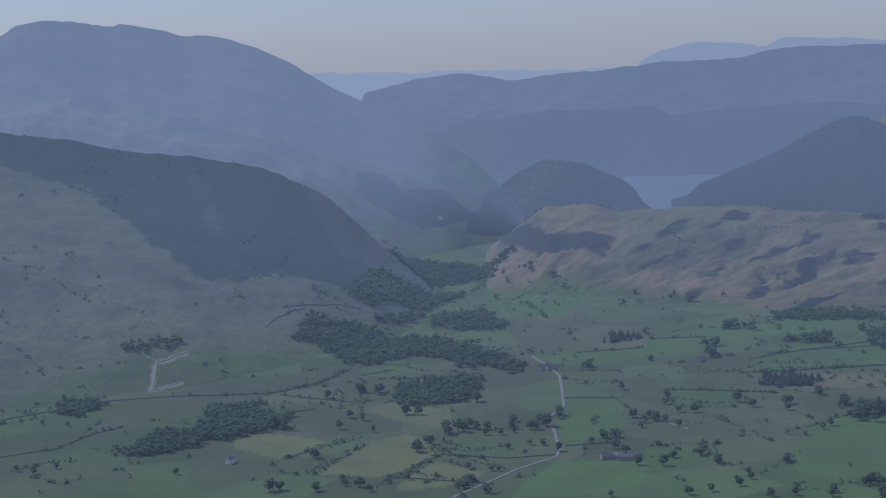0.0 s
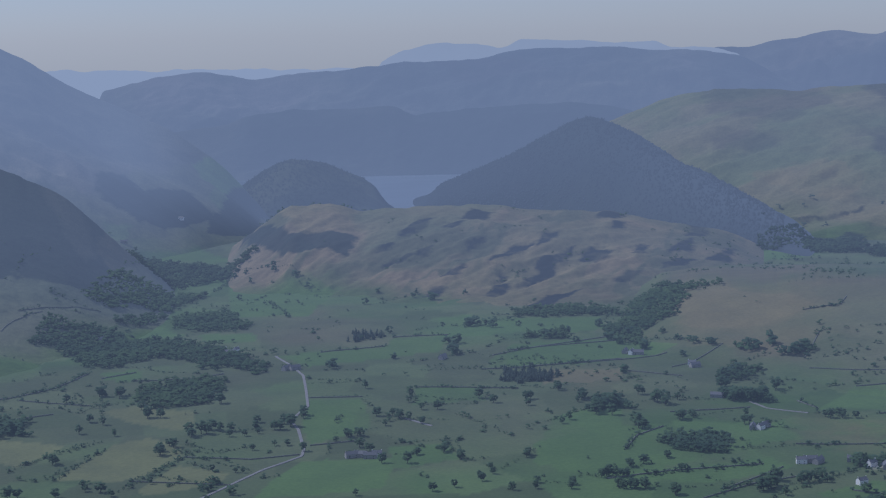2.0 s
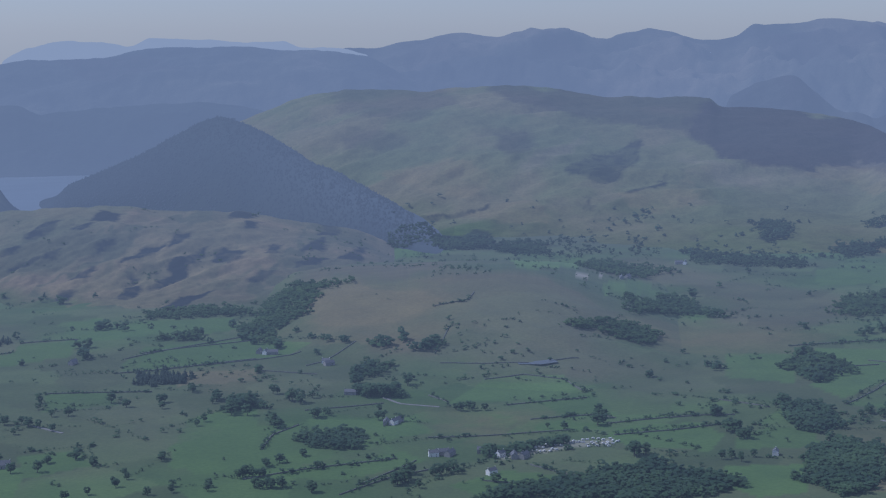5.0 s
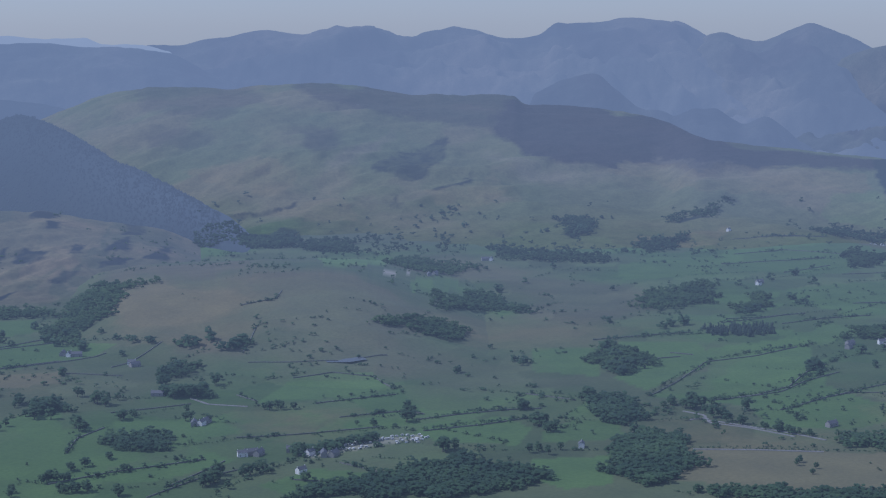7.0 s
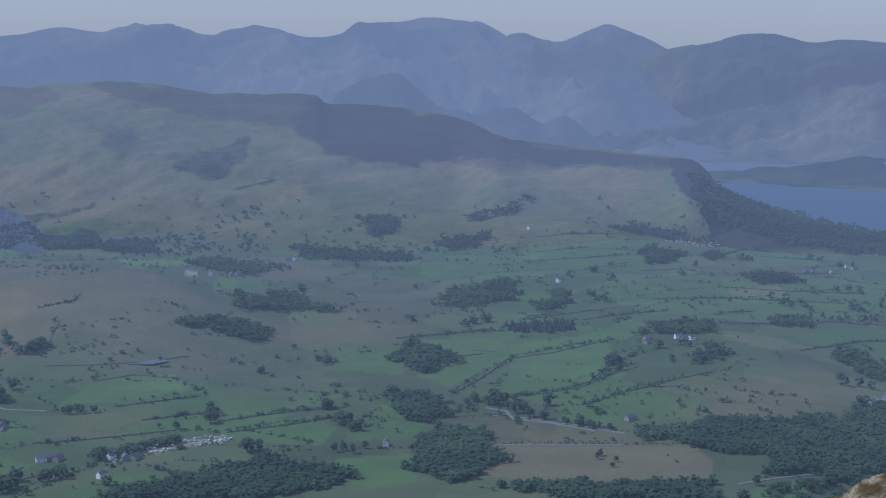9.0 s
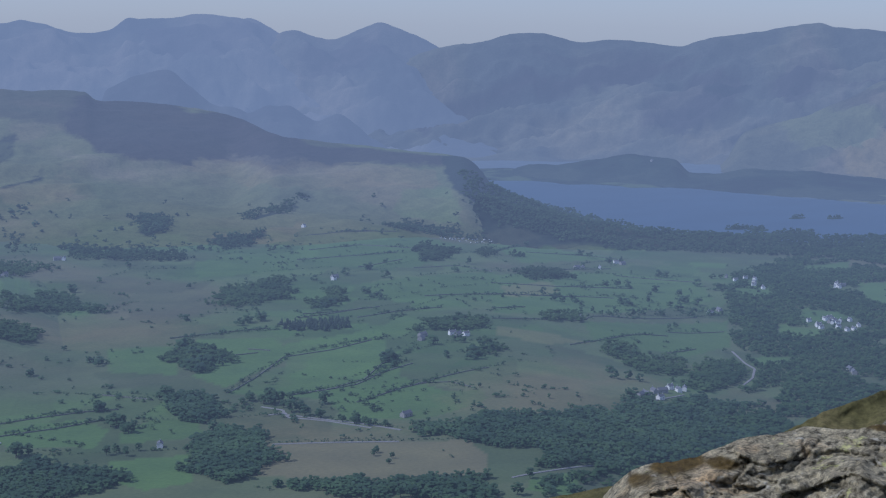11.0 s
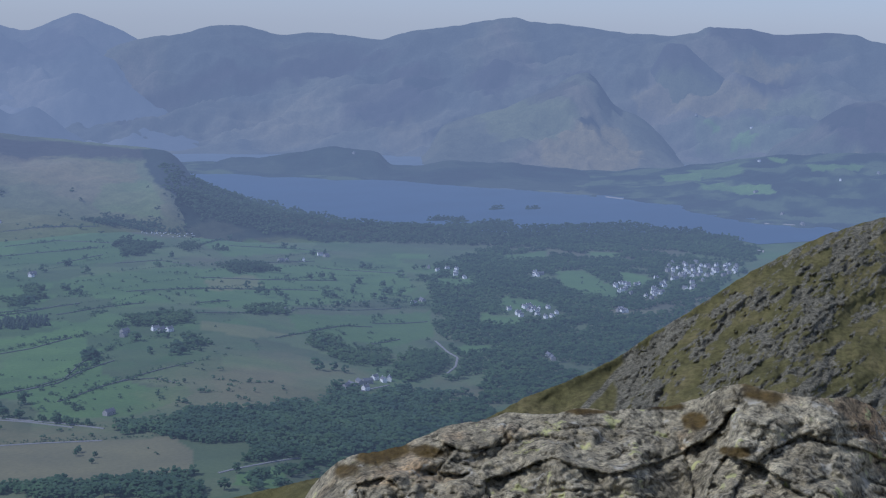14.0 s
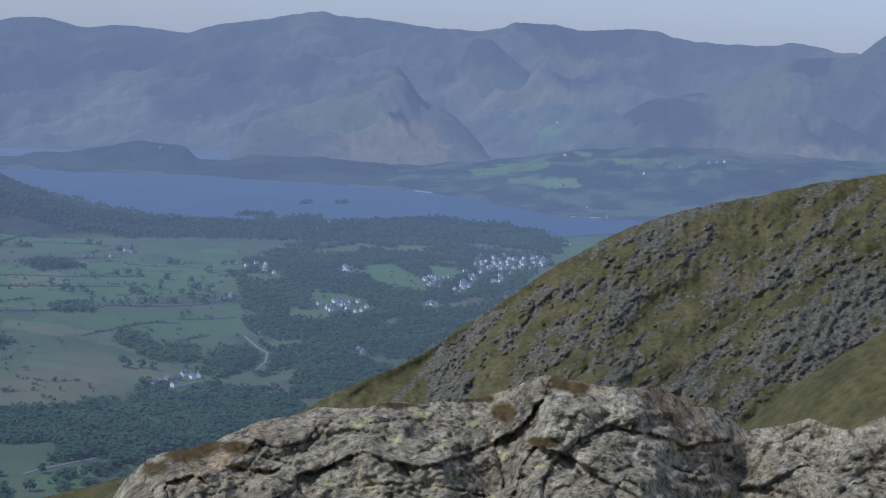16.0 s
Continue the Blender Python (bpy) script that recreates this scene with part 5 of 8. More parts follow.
TREES_14 = [
    (1616, 1336, 18.7), (1603, 1307, 13.7), (1621, 1371, 11.2), (1165, 1078, 12.2), (1183, 1072, 8.5), (1018, 926, 12.4), (1679, 1627, 11.6), (1675, 1608, 11.5),
    (1664, 1561, 13.6), (1685, 1560, 12.1), (1719, 1775, 9), (1387, 1091, 9.4), (979, 1108, 5.9), (804, 956, 4.2), (718, 866, 4.6), (707, 856, 3.8),
    (799, 987, 6), (772, 972, 5.8), (803, 909, 4.9), (792, 921, 6.5), (790, 930, 5.7), (812, 900, 6.5), (773, 1056, 6.1), (751, 1050, 8.7),
    (783, 1026, 9.5), (735, 1066, 6.1), (996, 1091, 13.8), (1022, 1108, 13.1), (1017, 1095, 11.9), (979, 1079, 8.7), (1145, 1404, 8.4), (1126, 1395, 7.1),
]

TREES_15 = [
    (1263, 1339, 6.1), (1360, 1177, 8.4), (1479, 1392, 14.8), (1506, 1399, 10.9), (1402, 1293, 12.6), (1453, 1301, 9), (1508, 1293, 17.1), (1455, 1255, 11.5),
    (1507, 1275, 11.8), (1303, 1242, 8.4), (1286, 1243, 7.1), (1346, 1250, 8.5), (1380, 1247, 7.4), (1337, 1353, 10.1), (1321, 1319, 9.9), (1314, 1300, 9.8),
    (1149, 1436, 6.1), (1143, 1517, 7.5), (1586, 1533, 8.7), (1088, 1016, 7.9), (1074, 996, 9.8), (1088, 995, 8.9), (1091, 984, 7.9), (1338, 1301, 8.7),
    (873, 1084, 4.6), (756, 773, 7.3), (721, 748, 7.8), (749, 747, 6.5), (771, 752, 7.3), (700, 751, 8.4), (694, 759, 7.7), (665, 784, 6.3),
]

TREES_16 = [
    (679, 789, 7.8), (685, 786, 7.1), (691, 776, 8.5), (700, 777, 7.1), (661, 789, 5.6), (661, 805, 5), (647, 815, 5.7),
]

FARM_HOUSES_0 = [
    (30, 1572), (36, 1560), (42, 1570), (108, 1162), (114, 1162), (120, 1157), (125, 1160), (1, 2101), (-81, 2308),
    (82, 1469), (89, 1468), (-5, 2445), (-153, 1174), (-83, 1653), (221, 1488), (430, 1425), (430, 1416), (386, 1485),
    (390, 1478), (396, 1476), (408, 1286), (414, 1289), (402, 1181), (407, 1179), (413, 1186), (407, 1078), (411, 1074),
    (400, 1076), (435, 1071), (438, 1064), (441, 1056), (448, 1049), (454, 1046), (1169, 1515), (894, 1784), (855, 1698),
    (871, 1715), (1003, 1839), (1009, 1835), (717, 1113), (616, 991), (417, 1014), (1181, 1529), (1020, 1188), (1010, 1178),
]

FARM_HOUSES_1 = [
    (1047, 1177), (1048, 1170), (1054, 1166), (1255, 1213), (1048, 937), (1067, 945), (1078, 946), (1099, 956), (1100, 947),
    (1111, 950), (1038, 934), (1052, 925), (1480, 1231), (1502, 1237), (1343, 946), (1335, 936), (1418, 1906), (1564, 1522),
    (1574, 1521), (1603, 1519), (1678, 1560), (1678, 1549), (1674, 1311), (805, 955), (3656, 2161), (3720, 2044), (3148, 1708),
    (3122, 1434), (3144, 1383), (3140, 1364), (3205, 1377), (2807, 1527), (2976, 1443), (2665, 1397), (2559, 1304), (2719, 2434),
]

TOWN_HOUSES_0 = [
    (1556, 1132), (1571, 1110), (1554, 1119), (1528, 1074), (1516, 1111), (1519, 1076), (1527, 1093), (1560, 1126), (1565, 1133),
    (1553, 1117), (1551, 1084), (1542, 1112), (1545, 1107), (1531, 1135), (1521, 1117), (1545, 1118), (1553, 1129), (1559, 1114),
    (1509, 1102), (1521, 1114), (1769, 1149), (1760, 1090), (1766, 1133), (1748, 1126), (1717, 1065), (1728, 1080), (1785, 1141),
    (1799, 1139), (1775, 1154), (1790, 1107), (1796, 1149), (1797, 1155), (1775, 1153), (1736, 1123), (1784, 1104), (1757, 1127),
    (1777, 1095), (1781, 1142), (1794, 1159), (1774, 1086), (1762, 1081), (1746, 1079), (1807, 1140), (1732, 1104), (1759, 1086),
]

TOWN_HOUSES_1 = [
    (1773, 1094), (1978, 1131), (1910, 1142), (1993, 1142), (1954, 1105), (1980, 1111), (2019, 1124), (2030, 1159), (1989, 1106),
    (1983, 1158), (2000, 1152), (2009, 1121), (1974, 1199), (2012, 1135), (2011, 1165), (2044, 1151), (1966, 1180), (1936, 1178),
    (2025, 1127), (1934, 1134), (1924, 1146), (1941, 1140), (1907, 1153), (2009, 1215), (2012, 1172), (1938, 1122), (1965, 1169),
    (1958, 1141), (1918, 1149), (1939, 1147), (1991, 1136), (1915, 1139), (1930, 1127), (1921, 1143), (2001, 1127), (2036, 1194),
    (2035, 1148), (2046, 1137), (2018, 1165), (1921, 1130), (1937, 1170), (2001, 1189), (1976, 1110), (1998, 1152), (1936, 1117),
]

TOWN_HOUSES_2 = [
    (1932, 1175), (1972, 1125), (1955, 1122), (1913, 1139), (1966, 1157), (1999, 1111), (2010, 1197), (1955, 1161), (1994, 1175),
    (2051, 1151), (1953, 1180), (1775, 1273), (1796, 1290), (1787, 1285), (1778, 1275), (1770, 1268), (1767, 1273), (1779, 1274),
    (1786, 1274), (1732, 1370), (1703, 1378), (1719, 1406), (1686, 1335), (1706, 1351), (1729, 1383), (1700, 1345), (1620, 1044),
    (1610, 1036), (1614, 1041), (1611, 1042), (1622, 1046), (1616, 1035), (1901, 1132), (1907, 1125), (1880, 1132), (1826, 1076),
    (1844, 1126), (1899, 1132), (1822, 1073), (1813, 1107), (1839, 1080), (1874, 1132), (1893, 1099), (1868, 1100), (1817, 1080),
]

TOWN_HOUSES_3 = [
    (1821, 1110), (1828, 1120), (1868, 1153), (1815, 1076), (1884, 1133),
]

VANS_0 = [
    (442, 1055), (444, 1058), (450, 1064), (449, 1058), (455, 1067), (453, 1061), (459, 1071), (457, 1059), (459, 1060),
    (461, 1061), (465, 1062), (468, 1065), (475, 1074), (473, 1070), (477, 1072), (478, 1068), (481, 1076), (484, 1076),
    (486, 1075), (491, 1078), (492, 1078), (489, 1072), (496, 1076), (494, 1074), (499, 1079), (501, 1079), (442, 1049),
    (451, 1057), (450, 1049), (456, 1053), (458, 1054), (465, 1062), (468, 1061), (469, 1061), (471, 1058), (474, 1058),
    (478, 1056), (482, 1062), (484, 1059), (492, 1069), (502, 1073), (505, 1077), (506, 1073), (508, 1073), (513, 1078),
]

VANS_1 = [
    (510, 1071), (516, 1077), (515, 1068), (521, 1078), (519, 1067), (524, 1076), (526, 1072), (525, 1064), (525, 1062),
    (532, 1073), (531, 1067), (532, 1063), (534, 1064), (509, 1062), (508, 1058), (514, 1063), (514, 1057), (521, 1062),
    (522, 1058), (521, 1053), (527, 1059), (1572, 1794), (1578, 1794), (1556, 1766), (1563, 1765), (1611, 1818), (1616, 1819),
    (1623, 1821), (1629, 1821), (1635, 1820), (1638, 1823), (1644, 1826), (1639, 1815), (1651, 1823), (1658, 1823), (1662, 1822),
    (1669, 1825), (1655, 1811), (1672, 1817), (1679, 1822), (1680, 1821), (1686, 1818), (1686, 1813), (1564, 1760), (1577, 1769),
]

VANS_2 = [
    (1561, 1742), (1637, 1813), (1642, 1812), (1569, 1729), (1582, 1732), (1587, 1735), (1602, 1742), (1670, 1812), (1674, 1808),
    (1684, 1814),
]

GREAT_LAKE = [(2270, 2733), (2400, 2724), (2537, 2713), (2578, 2668), (2629, 2548), (2649, 2484), (2688, 2392), (2707, 2315), (2677, 2214), (2649, 2076), (2685, 1968), (2693, 1869), (2762, 1741), (2729, 1769), (2686, 1618), (2622, 1498), (2603, 1408), (2609, 1357), (2594, 1280), (2587, 1199), (2416, 1186), (2350, 1211), (2286, 1235), (2323, 1315), (2309, 1389), (2191, 1481), (2129, 1501), (2114, 1575), (2080, 1650), (2049, 1738), (1964, 1804), (2022, 1997), (2067, 2138), (2125, 2287), (2006, 2399)]
FAR_LAKE = [(206, 4070), (336, 4031), (457, 3921), (524, 3837), (623, 3741), (599, 3525), (528, 3379), (464, 3171), (420, 2919), (374, 2855), (328, 2872), (324, 3106), (314, 3494), (195, 3858)]
POND = [(573, 1340), (588, 1341), (606, 1334), (605, 1320), (587, 1316), (570, 1325)]
ISLANDS = [(2376, 1794), (2428, 1754), (2162, 1757), (2177, 1716), (2172, 1749), (2188, 1733)]
FIELDS = FIELDS_0 + FIELDS_1 + FIELDS_2 + FIELDS_3 + FIELDS_4 + FIELDS_5 + FIELDS_6 + FIELDS_7 + FIELDS_8 + FIELDS_9 + FIELDS_10 + FIELDS_11 + FIELDS_12 + FIELDS_13 + FIELDS_14 + FIELDS_15 + FIELDS_16 + FIELDS_17 + FIELDS_18 + FIELDS_19 + FIELDS_20 + FIELDS_21 + FIELDS_22 + FIELDS_23
WALLS = WALLS_0 + WALLS_1 + WALLS_2 + WALLS_3 + WALLS_4 + WALLS_5 + WALLS_6 + WALLS_7 + WALLS_8 + WALLS_9 + WALLS_10 + WALLS_11
HEDGES = HEDGES_0 + HEDGES_1 + HEDGES_2 + HEDGES_3 + HEDGES_4 + HEDGES_5 + HEDGES_6 + HEDGES_7 + HEDGES_8 + HEDGES_9 + HEDGES_10 + HEDGES_11 + HEDGES_12 + HEDGES_13 + HEDGES_14 + HEDGES_15 + HEDGES_16 + HEDGES_17 + HEDGES_18 + HEDGES_19 + HEDGES_20 + HEDGES_21 + HEDGES_22 + HEDGES_23 + HEDGES_24 + HEDGES_25 + HEDGES_26 + HEDGES_27
ROADS = ROADS_0 + ROADS_1
WOODS = WOODS_0 + WOODS_1 + WOODS_2 + WOODS_3 + WOODS_4 + WOODS_5 + WOODS_6 + WOODS_7 + WOODS_8 + WOODS_9 + WOODS_10 + WOODS_11 + WOODS_12
FORESTS = FORESTS_0
PLANTATIONS = PLANTATIONS_0
TREES = TREES_0 + TREES_1 + TREES_2 + TREES_3 + TREES_4 + TREES_5 + TREES_6 + TREES_7 + TREES_8 + TREES_9 + TREES_10 + TREES_11 + TREES_12 + TREES_13 + TREES_14 + TREES_15 + TREES_16
FARM_HOUSES = FARM_HOUSES_0 + FARM_HOUSES_1
TOWN_HOUSES = TOWN_HOUSES_0 + TOWN_HOUSES_1 + TOWN_HOUSES_2 + TOWN_HOUSES_3
VANS = VANS_0 + VANS_1 + VANS_2


# ---- large structure ----
def grid_mesh(name, x, y, z, material, cover=None):
    """A sheet from rows and columns of places."""
    rows, cols = x.shape
    co = np.stack([x, y, z], -1).reshape(-1, 3).astype(np.float32)
    i = (np.arange(rows - 1)[:, None] * cols + np.arange(cols - 1)[None, :]).ravel()
    quads = np.stack([i, i + 1, i + 1 + cols, i + cols], 1).astype(np.int32)
    me = bpy.data.meshes.new(name)
    me.vertices.add(len(co))
    me.vertices.foreach_set("co", co.ravel())
    me.loops.add(quads.size)
    me.loops.foreach_set("vertex_index", quads.ravel())
    me.polygons.add(len(quads))
    me.polygons.foreach_set("loop_start", np.arange(0, quads.size, 4, dtype=np.int32))
    me.polygons.foreach_set("use_smooth", np.ones(len(quads), bool))
    me.update(calc_edges=True)
    me.materials.append(material)
    if cover is not None:
        at = me.color_attributes.new("cover", "FLOAT_COLOR", "POINT")
        cover = cover.reshape(len(co), -1)
        if cover.shape[1] == 3:
            cover = np.concatenate([cover, np.ones((len(co), 1))], 1)
        at.data.foreach_set("color", cover.astype(np.float32).ravel())
    return new(name, me)


def cells(x, y, size, seed):
    """Broken blocks: for each place its block's number, the way from the block's middle, and how near the joint is."""
    gx, gy = x / size, y / size
    ix, iy = np.floor(gx).astype(np.int64), np.floor(gy).astype(np.int64)
    best = np.full(x.shape, 9.0)
    second = np.full(x.shape, 9.0)
    who, ox, oy = np.zeros(x.shape, np.int64), np.zeros(x.shape), np.zeros(x.shape)
    for dx in (-1, 0, 1):
        for dy in (-1, 0, 1):
            cx, cy = ix + dx, iy + dy
            vx, vy = gx - cx - hash2(cx, cy, seed), gy - cy - hash2(cx, cy, seed + 1)
            q = vx * vx + vy * vy
            first = q < best
            second = np.where(first, best, np.minimum(second, q))
            best = np.where(first, q, best)
            who = np.where(first, cx * 7919 + cy * 104729, who)
            ox, oy = np.where(first, vx * size, ox), np.where(first, vy * size, oy)
    return who, ox, oy, np.sqrt(second) - np.sqrt(best)


# The dark kinds also paint shade on the slopes.
LAND_COVER = {
    "meadow": (0.13, 0.22, 0.062), "straw": (0.235, 0.24, 0.105), "rough": (0.145, 0.16, 0.085), "bracken": (0.225, 0.188, 0.098),
    "plough": (0.24, 0.205, 0.115), "gravel": (0.42, 0.39, 0.33), "crag": (0.02, 0.026, 0.03), "heath": (0.05, 0.044, 0.05),
    "wood": (0.022, 0.034, 0.032), "pale": (0.24, 0.22, 0.15), "turf": (0.14, 0.155, 0.075),
}


def inside(x, y, outline):
    hit = np.zeros(x.shape, bool)
    for (ax, ay), (bx, by) in zip(outline, outline[1:] + outline[:1]):
        if ay != by:
            hit ^= ((ay > y) != (by > y)) & (x < (bx - ax) * (y - ay) / (by - ay) + ax)
    return hit


def lay_fields(x, y, cover):
    """Lays the plan's fields, bracken and crags over the cover."""
    for k, (kind, outline) in enumerate(FIELDS):
        near = ((x > min(q[0] for q in outline) - 40) & (x < max(q[0] for q in outline) + 40)
                & (y > min(q[1] for q in outline) - 40) & (y < max(q[1] for q in outline) + 40))
        if not near.any():
            continue
        px, py = x[near], y[near]
        shift = {"meadow": 3.0, "straw": 3.0, "plough": 3.0, "gravel": 2.0, "crag": 60.0}.get(kind, 30.0)
        px = px + shift * fbm(px, py, 40, 4, 5)
        py = py + shift * fbm(px, py, 40, 4, 6)
        tone = 0.88 + 0.24 * hash2(k * 7 + 3, k * 13 + 1, 5)
        if shift < 5:
            share = inside(px, py, outline) * 0.9
        else:
            blur = shift * 0.02 * np.sqrt(np.hypot(px, py))
            share = sum(inside(px + blur * math.sin(k2), py + 1.6 * blur * math.cos(k2), outline) for k2 in range(7)) * (0.13 if kind == "crag" else 0.11)
        cover[near] = cover[near] * (1 - share[:, None]) + np.array(LAND_COVER[kind]) * tone * share[:, None]
    return cover


def plots(x, y):
    """The small pastures of the valley floor."""
    return cells(0.9 * x + 0.5 * y + 25 * fbm(x, y, 120, 3, 19), 0.5 * x - 0.9 * y, 62, 131)


def valley_cover(x, y):
    """Colour of the land cover: small walled pastures, rougher grazing between them, and painted haze far off."""
    n = fbm(x, y, 200, 4, 71)
    pasture, rushy, bracken = np.array((0.115, 0.195, 0.056)), np.array((0.128, 0.165, 0.07)), np.array((0.17, 0.16, 0.095))
    u = smooth(-0.2, 0.25, n)[..., None]
    v = smooth(0.2, 0.45, fbm(x, y, 330, 4, 91))[..., None]
    plot, ox, oy, joint = plots(x, y)
    tone = (0.8 + 0.4 * hash2(plot, plot * 3, 17))[..., None]
    warm = (hash2(plot, plot * 5, 29) ** 2 * 0.5)[..., None]
    base = (pasture * (1 - u) + rushy * u) * (1 - v) + bracken * v
    base = base * tone * (1 - warm) + np.array((0.17, 0.18, 0.095)) * tone * warm
    # Far ground turns blue-grey: haze put into the base colour.
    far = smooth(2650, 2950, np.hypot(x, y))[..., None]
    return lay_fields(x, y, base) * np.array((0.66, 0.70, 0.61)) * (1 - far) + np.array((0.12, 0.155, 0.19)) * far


def fell_cover(x, y, low, mid, high, size, seed, streak=False, patches=True):
    if streak:
        along, across = 0.42 * x + 0.9 * y, 0.9 * x - 0.42 * y
        n = 1.1 * fbm(x, y, size * 1.6, 5, seed)[..., None]
        rib = np.abs(fbm(along * 0.3, across, size, 4, seed + 5)) + 0.5 * smooth(0.0, -0.3, fbm(x, y, size * 2, 3, seed + 8))
        n = n - 0.5 * smooth(0.09, 0.02, rib)[..., None]
    else:
        n = fbm(x, y, size, 5, seed)[..., None]
    low, mid, high = np.array(low), np.array(mid), np.array(high)
    a, b = smooth(-0.28, 0.0, n), smooth(0.0, 0.28, n)
    cover = low * (1 - a) + (mid * (1 - b) + high * b) * a
    return lay_fields(x, y, cover) if patches else cover


azs = np.concatenate([np.linspace(-180, -24, 60, endpoint=False), np.arange(-24, 74, 0.12), np.linspace(74, 180, 45)])
tilts = np.linspace(19.0, 4.2, 205)
dist = np.concatenate([[600.0], 287.0 / np.tan(np.radians(tilts)), [4200, 4500, 4950]])
A, D = np.meshgrid(azs, dist)
X, Y = D * np.sin(np.radians(A)), D * np.cos(np.radians(A))
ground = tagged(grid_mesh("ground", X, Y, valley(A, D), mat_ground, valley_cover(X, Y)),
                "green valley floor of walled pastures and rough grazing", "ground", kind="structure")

# ---- patches of cover and painted shade on the fellsides, traced to fit the camera's view: outlines as bearing and share of the way up the slope ----
PATCHES = {}


def patch(fell, kind, strength, *outline):
    PATCHES.setdefault(fell, []).append((kind, strength, list(outline)))


patch("left_fell", "turf", 0.6, (-5.3, 0.434), (-3.07, 0.391), (-0.41, 0.697), (3.32, 1.25), (3.28, 0.0), (-1.63, 0.1), (-3.48, 0.291))
patch("left_fell", "meadow", 1, (0.16, 0.779), (1.65, 1.25), (2.67, 1.25), (1.44, 0.672), (0.52, 0.687))
patch("left_fell", "meadow", 0.5, (0.69, 0.569), (2.19, 1.25), (2.75, 1.25), (1.24, 0.411))
patch("left_fell", "wood", 1, (0.86, 0.371), (2.56, 1.25), (3.3, 1.25), (2.16, 0.083), (0.65, 0.135))
patch("left_fell", "wood", 0.5, (-0.76, 0.805), (0.36, 0.915), (1.1, 1.25), (0.16, 0.772))
patch("left_fell", "pale", 0.7, (-14.22, 0.767), (-11.59, 0.654), (-8.91, 0.589), (-7.1, 0.536), (-4.91, 0.464), (-7.12, 0.506), (-9.84, 0.531), (-12.52, 0.551), (-14.29, 0.604))
patch("left_fell", "pale", 0.4, (-6.57, 0.509), (-4.16, 0.514), (-2.68, 0.456), (-3.44, 0.386), (-5.29, 0.449))
patch("left_fell", "heath", 0.35, (-7.04, 0.727), (-5.21, 0.707), (-3.37, 0.747), (-1.71, 0.712), (-3.38, 0.637), (-5.23, 0.642))
patch("left_fell", "heath", 0.3, (-5.72, 0.825), (-3.33, 0.892), (-1.5, 0.86), (-3.35, 0.805), (-5.19, 0.762))
patch("left_fell", "heath", 0.3, (-14.15, 0.897), (-11.53, 0.805), (-7.93, 0.782), (-6.66, 0.762), (-8.85, 0.779), (-12.08, 0.757), (-14.18, 0.872))
patch("left_fell", "wood", 1, (-3.04, 0.504), (-1.92, 0.536), (-1.1, 0.409), (-1.32, 0.243), (-2.51, 0.391))
patch("left_fell", "wood", 1, (-1.56, 0.441), (0.31, 0.556), (1.04, 0.281), (-0.48, 0.221), (-1.78, 0.286))
patch("left_fell", "meadow", 0.5, (-2.54, 0.263), (-1.6, 0.238), (-1.81, 0.145), (-2.37, 0.18))
patch("moor_ridge", "wood", 0.8, (28.82, 0.12), (29.38, 0.143), (29.31, 0.108))
patch("moor_ridge", "wood", 0.8, (21.85, 0.118), (22.41, 0.11), (22.31, 0.048), (21.47, 0.055))
patch("moor_ridge", "wood", 0.7, (29.95, 0.023), (31.46, 0.023), (31.83, 0.0), (30.33, 0.0))
patch("moor_ridge", "turf", 0.6, (21.84, 0.068), (25.61, 0.163), (31.26, 0.256), (38.66, 0.461), (41.52, 0.486), (41.56, 0.0), (31.27, 0.0), (22.96, 0.0))
patch("moor_ridge", "heath", 0.9, (29.19, 0.897), (31.24, 1.25), (33.1, 0.932), (35.87, 1.25), (36.79, 0.935), (38.61, 0.93), (41.47, 0.942), (41.48, 0.875), (38.62, 0.787), (34.97, 0.624), (32.75, 0.544), (30.5, 0.551), (29.0, 0.664))
patch("moor_ridge", "heath", 0.6, (21.55, 1.25), (24.15, 0.93), (26.38, 1.25), (29.37, 1.25), (29.94, 0.922), (29.0, 0.682), (25.63, 0.712), (23.03, 0.767))
patch("moor_ridge", "heath", 0.4, (16.42, 1.25), (20.07, 1.25), (21.36, 0.807), (19.68, 0.672), (17.31, 0.769))
patch("moor_ridge", "crag", 0.8, (24.87, 0.444), (26.38, 0.561), (27.5, 0.634), (27.41, 0.566), (26.79, 0.439), (26.03, 0.391), (25.02, 0.378))
patch("moor_ridge", "crag", 0.9, (26.9, 0.351), (28.06, 0.436), (27.99, 0.404), (27.12, 0.316))
patch("moor_ridge", "crag", 0.7, (25.43, 0.253), (26.03, 0.301), (25.92, 0.268))
patch("moor_ridge", "crag", 0.8, (20.14, 0.153), (22.24, 0.298), (22.16, 0.266), (20.36, 0.15))
patch("moor_ridge", "heath", 0.5, (22.36, 0.642), (23.57, 0.632), (23.85, 0.504), (23.04, 0.431), (22.6, 0.546))
patch("moor_ridge", "heath", 0.4, (17.11, 0.589), (18.76, 0.634), (20.04, 0.581), (18.93, 0.559), (17.47, 0.529))
patch("moor_ridge", "crag", 0.6, (20.76, 0.393), (21.55, 0.424), (21.39, 0.386))
patch("moor_ridge", "crag", 0.5, (23.54, 0.211), (24.48, 0.236), (24.39, 0.221), (23.73, 0.201))
patch("moor_ridge", "pale", 0.6, (23.28, 0.414), (24.5, 0.541), (25.63, 0.627), (24.88, 0.504), (23.75, 0.393))
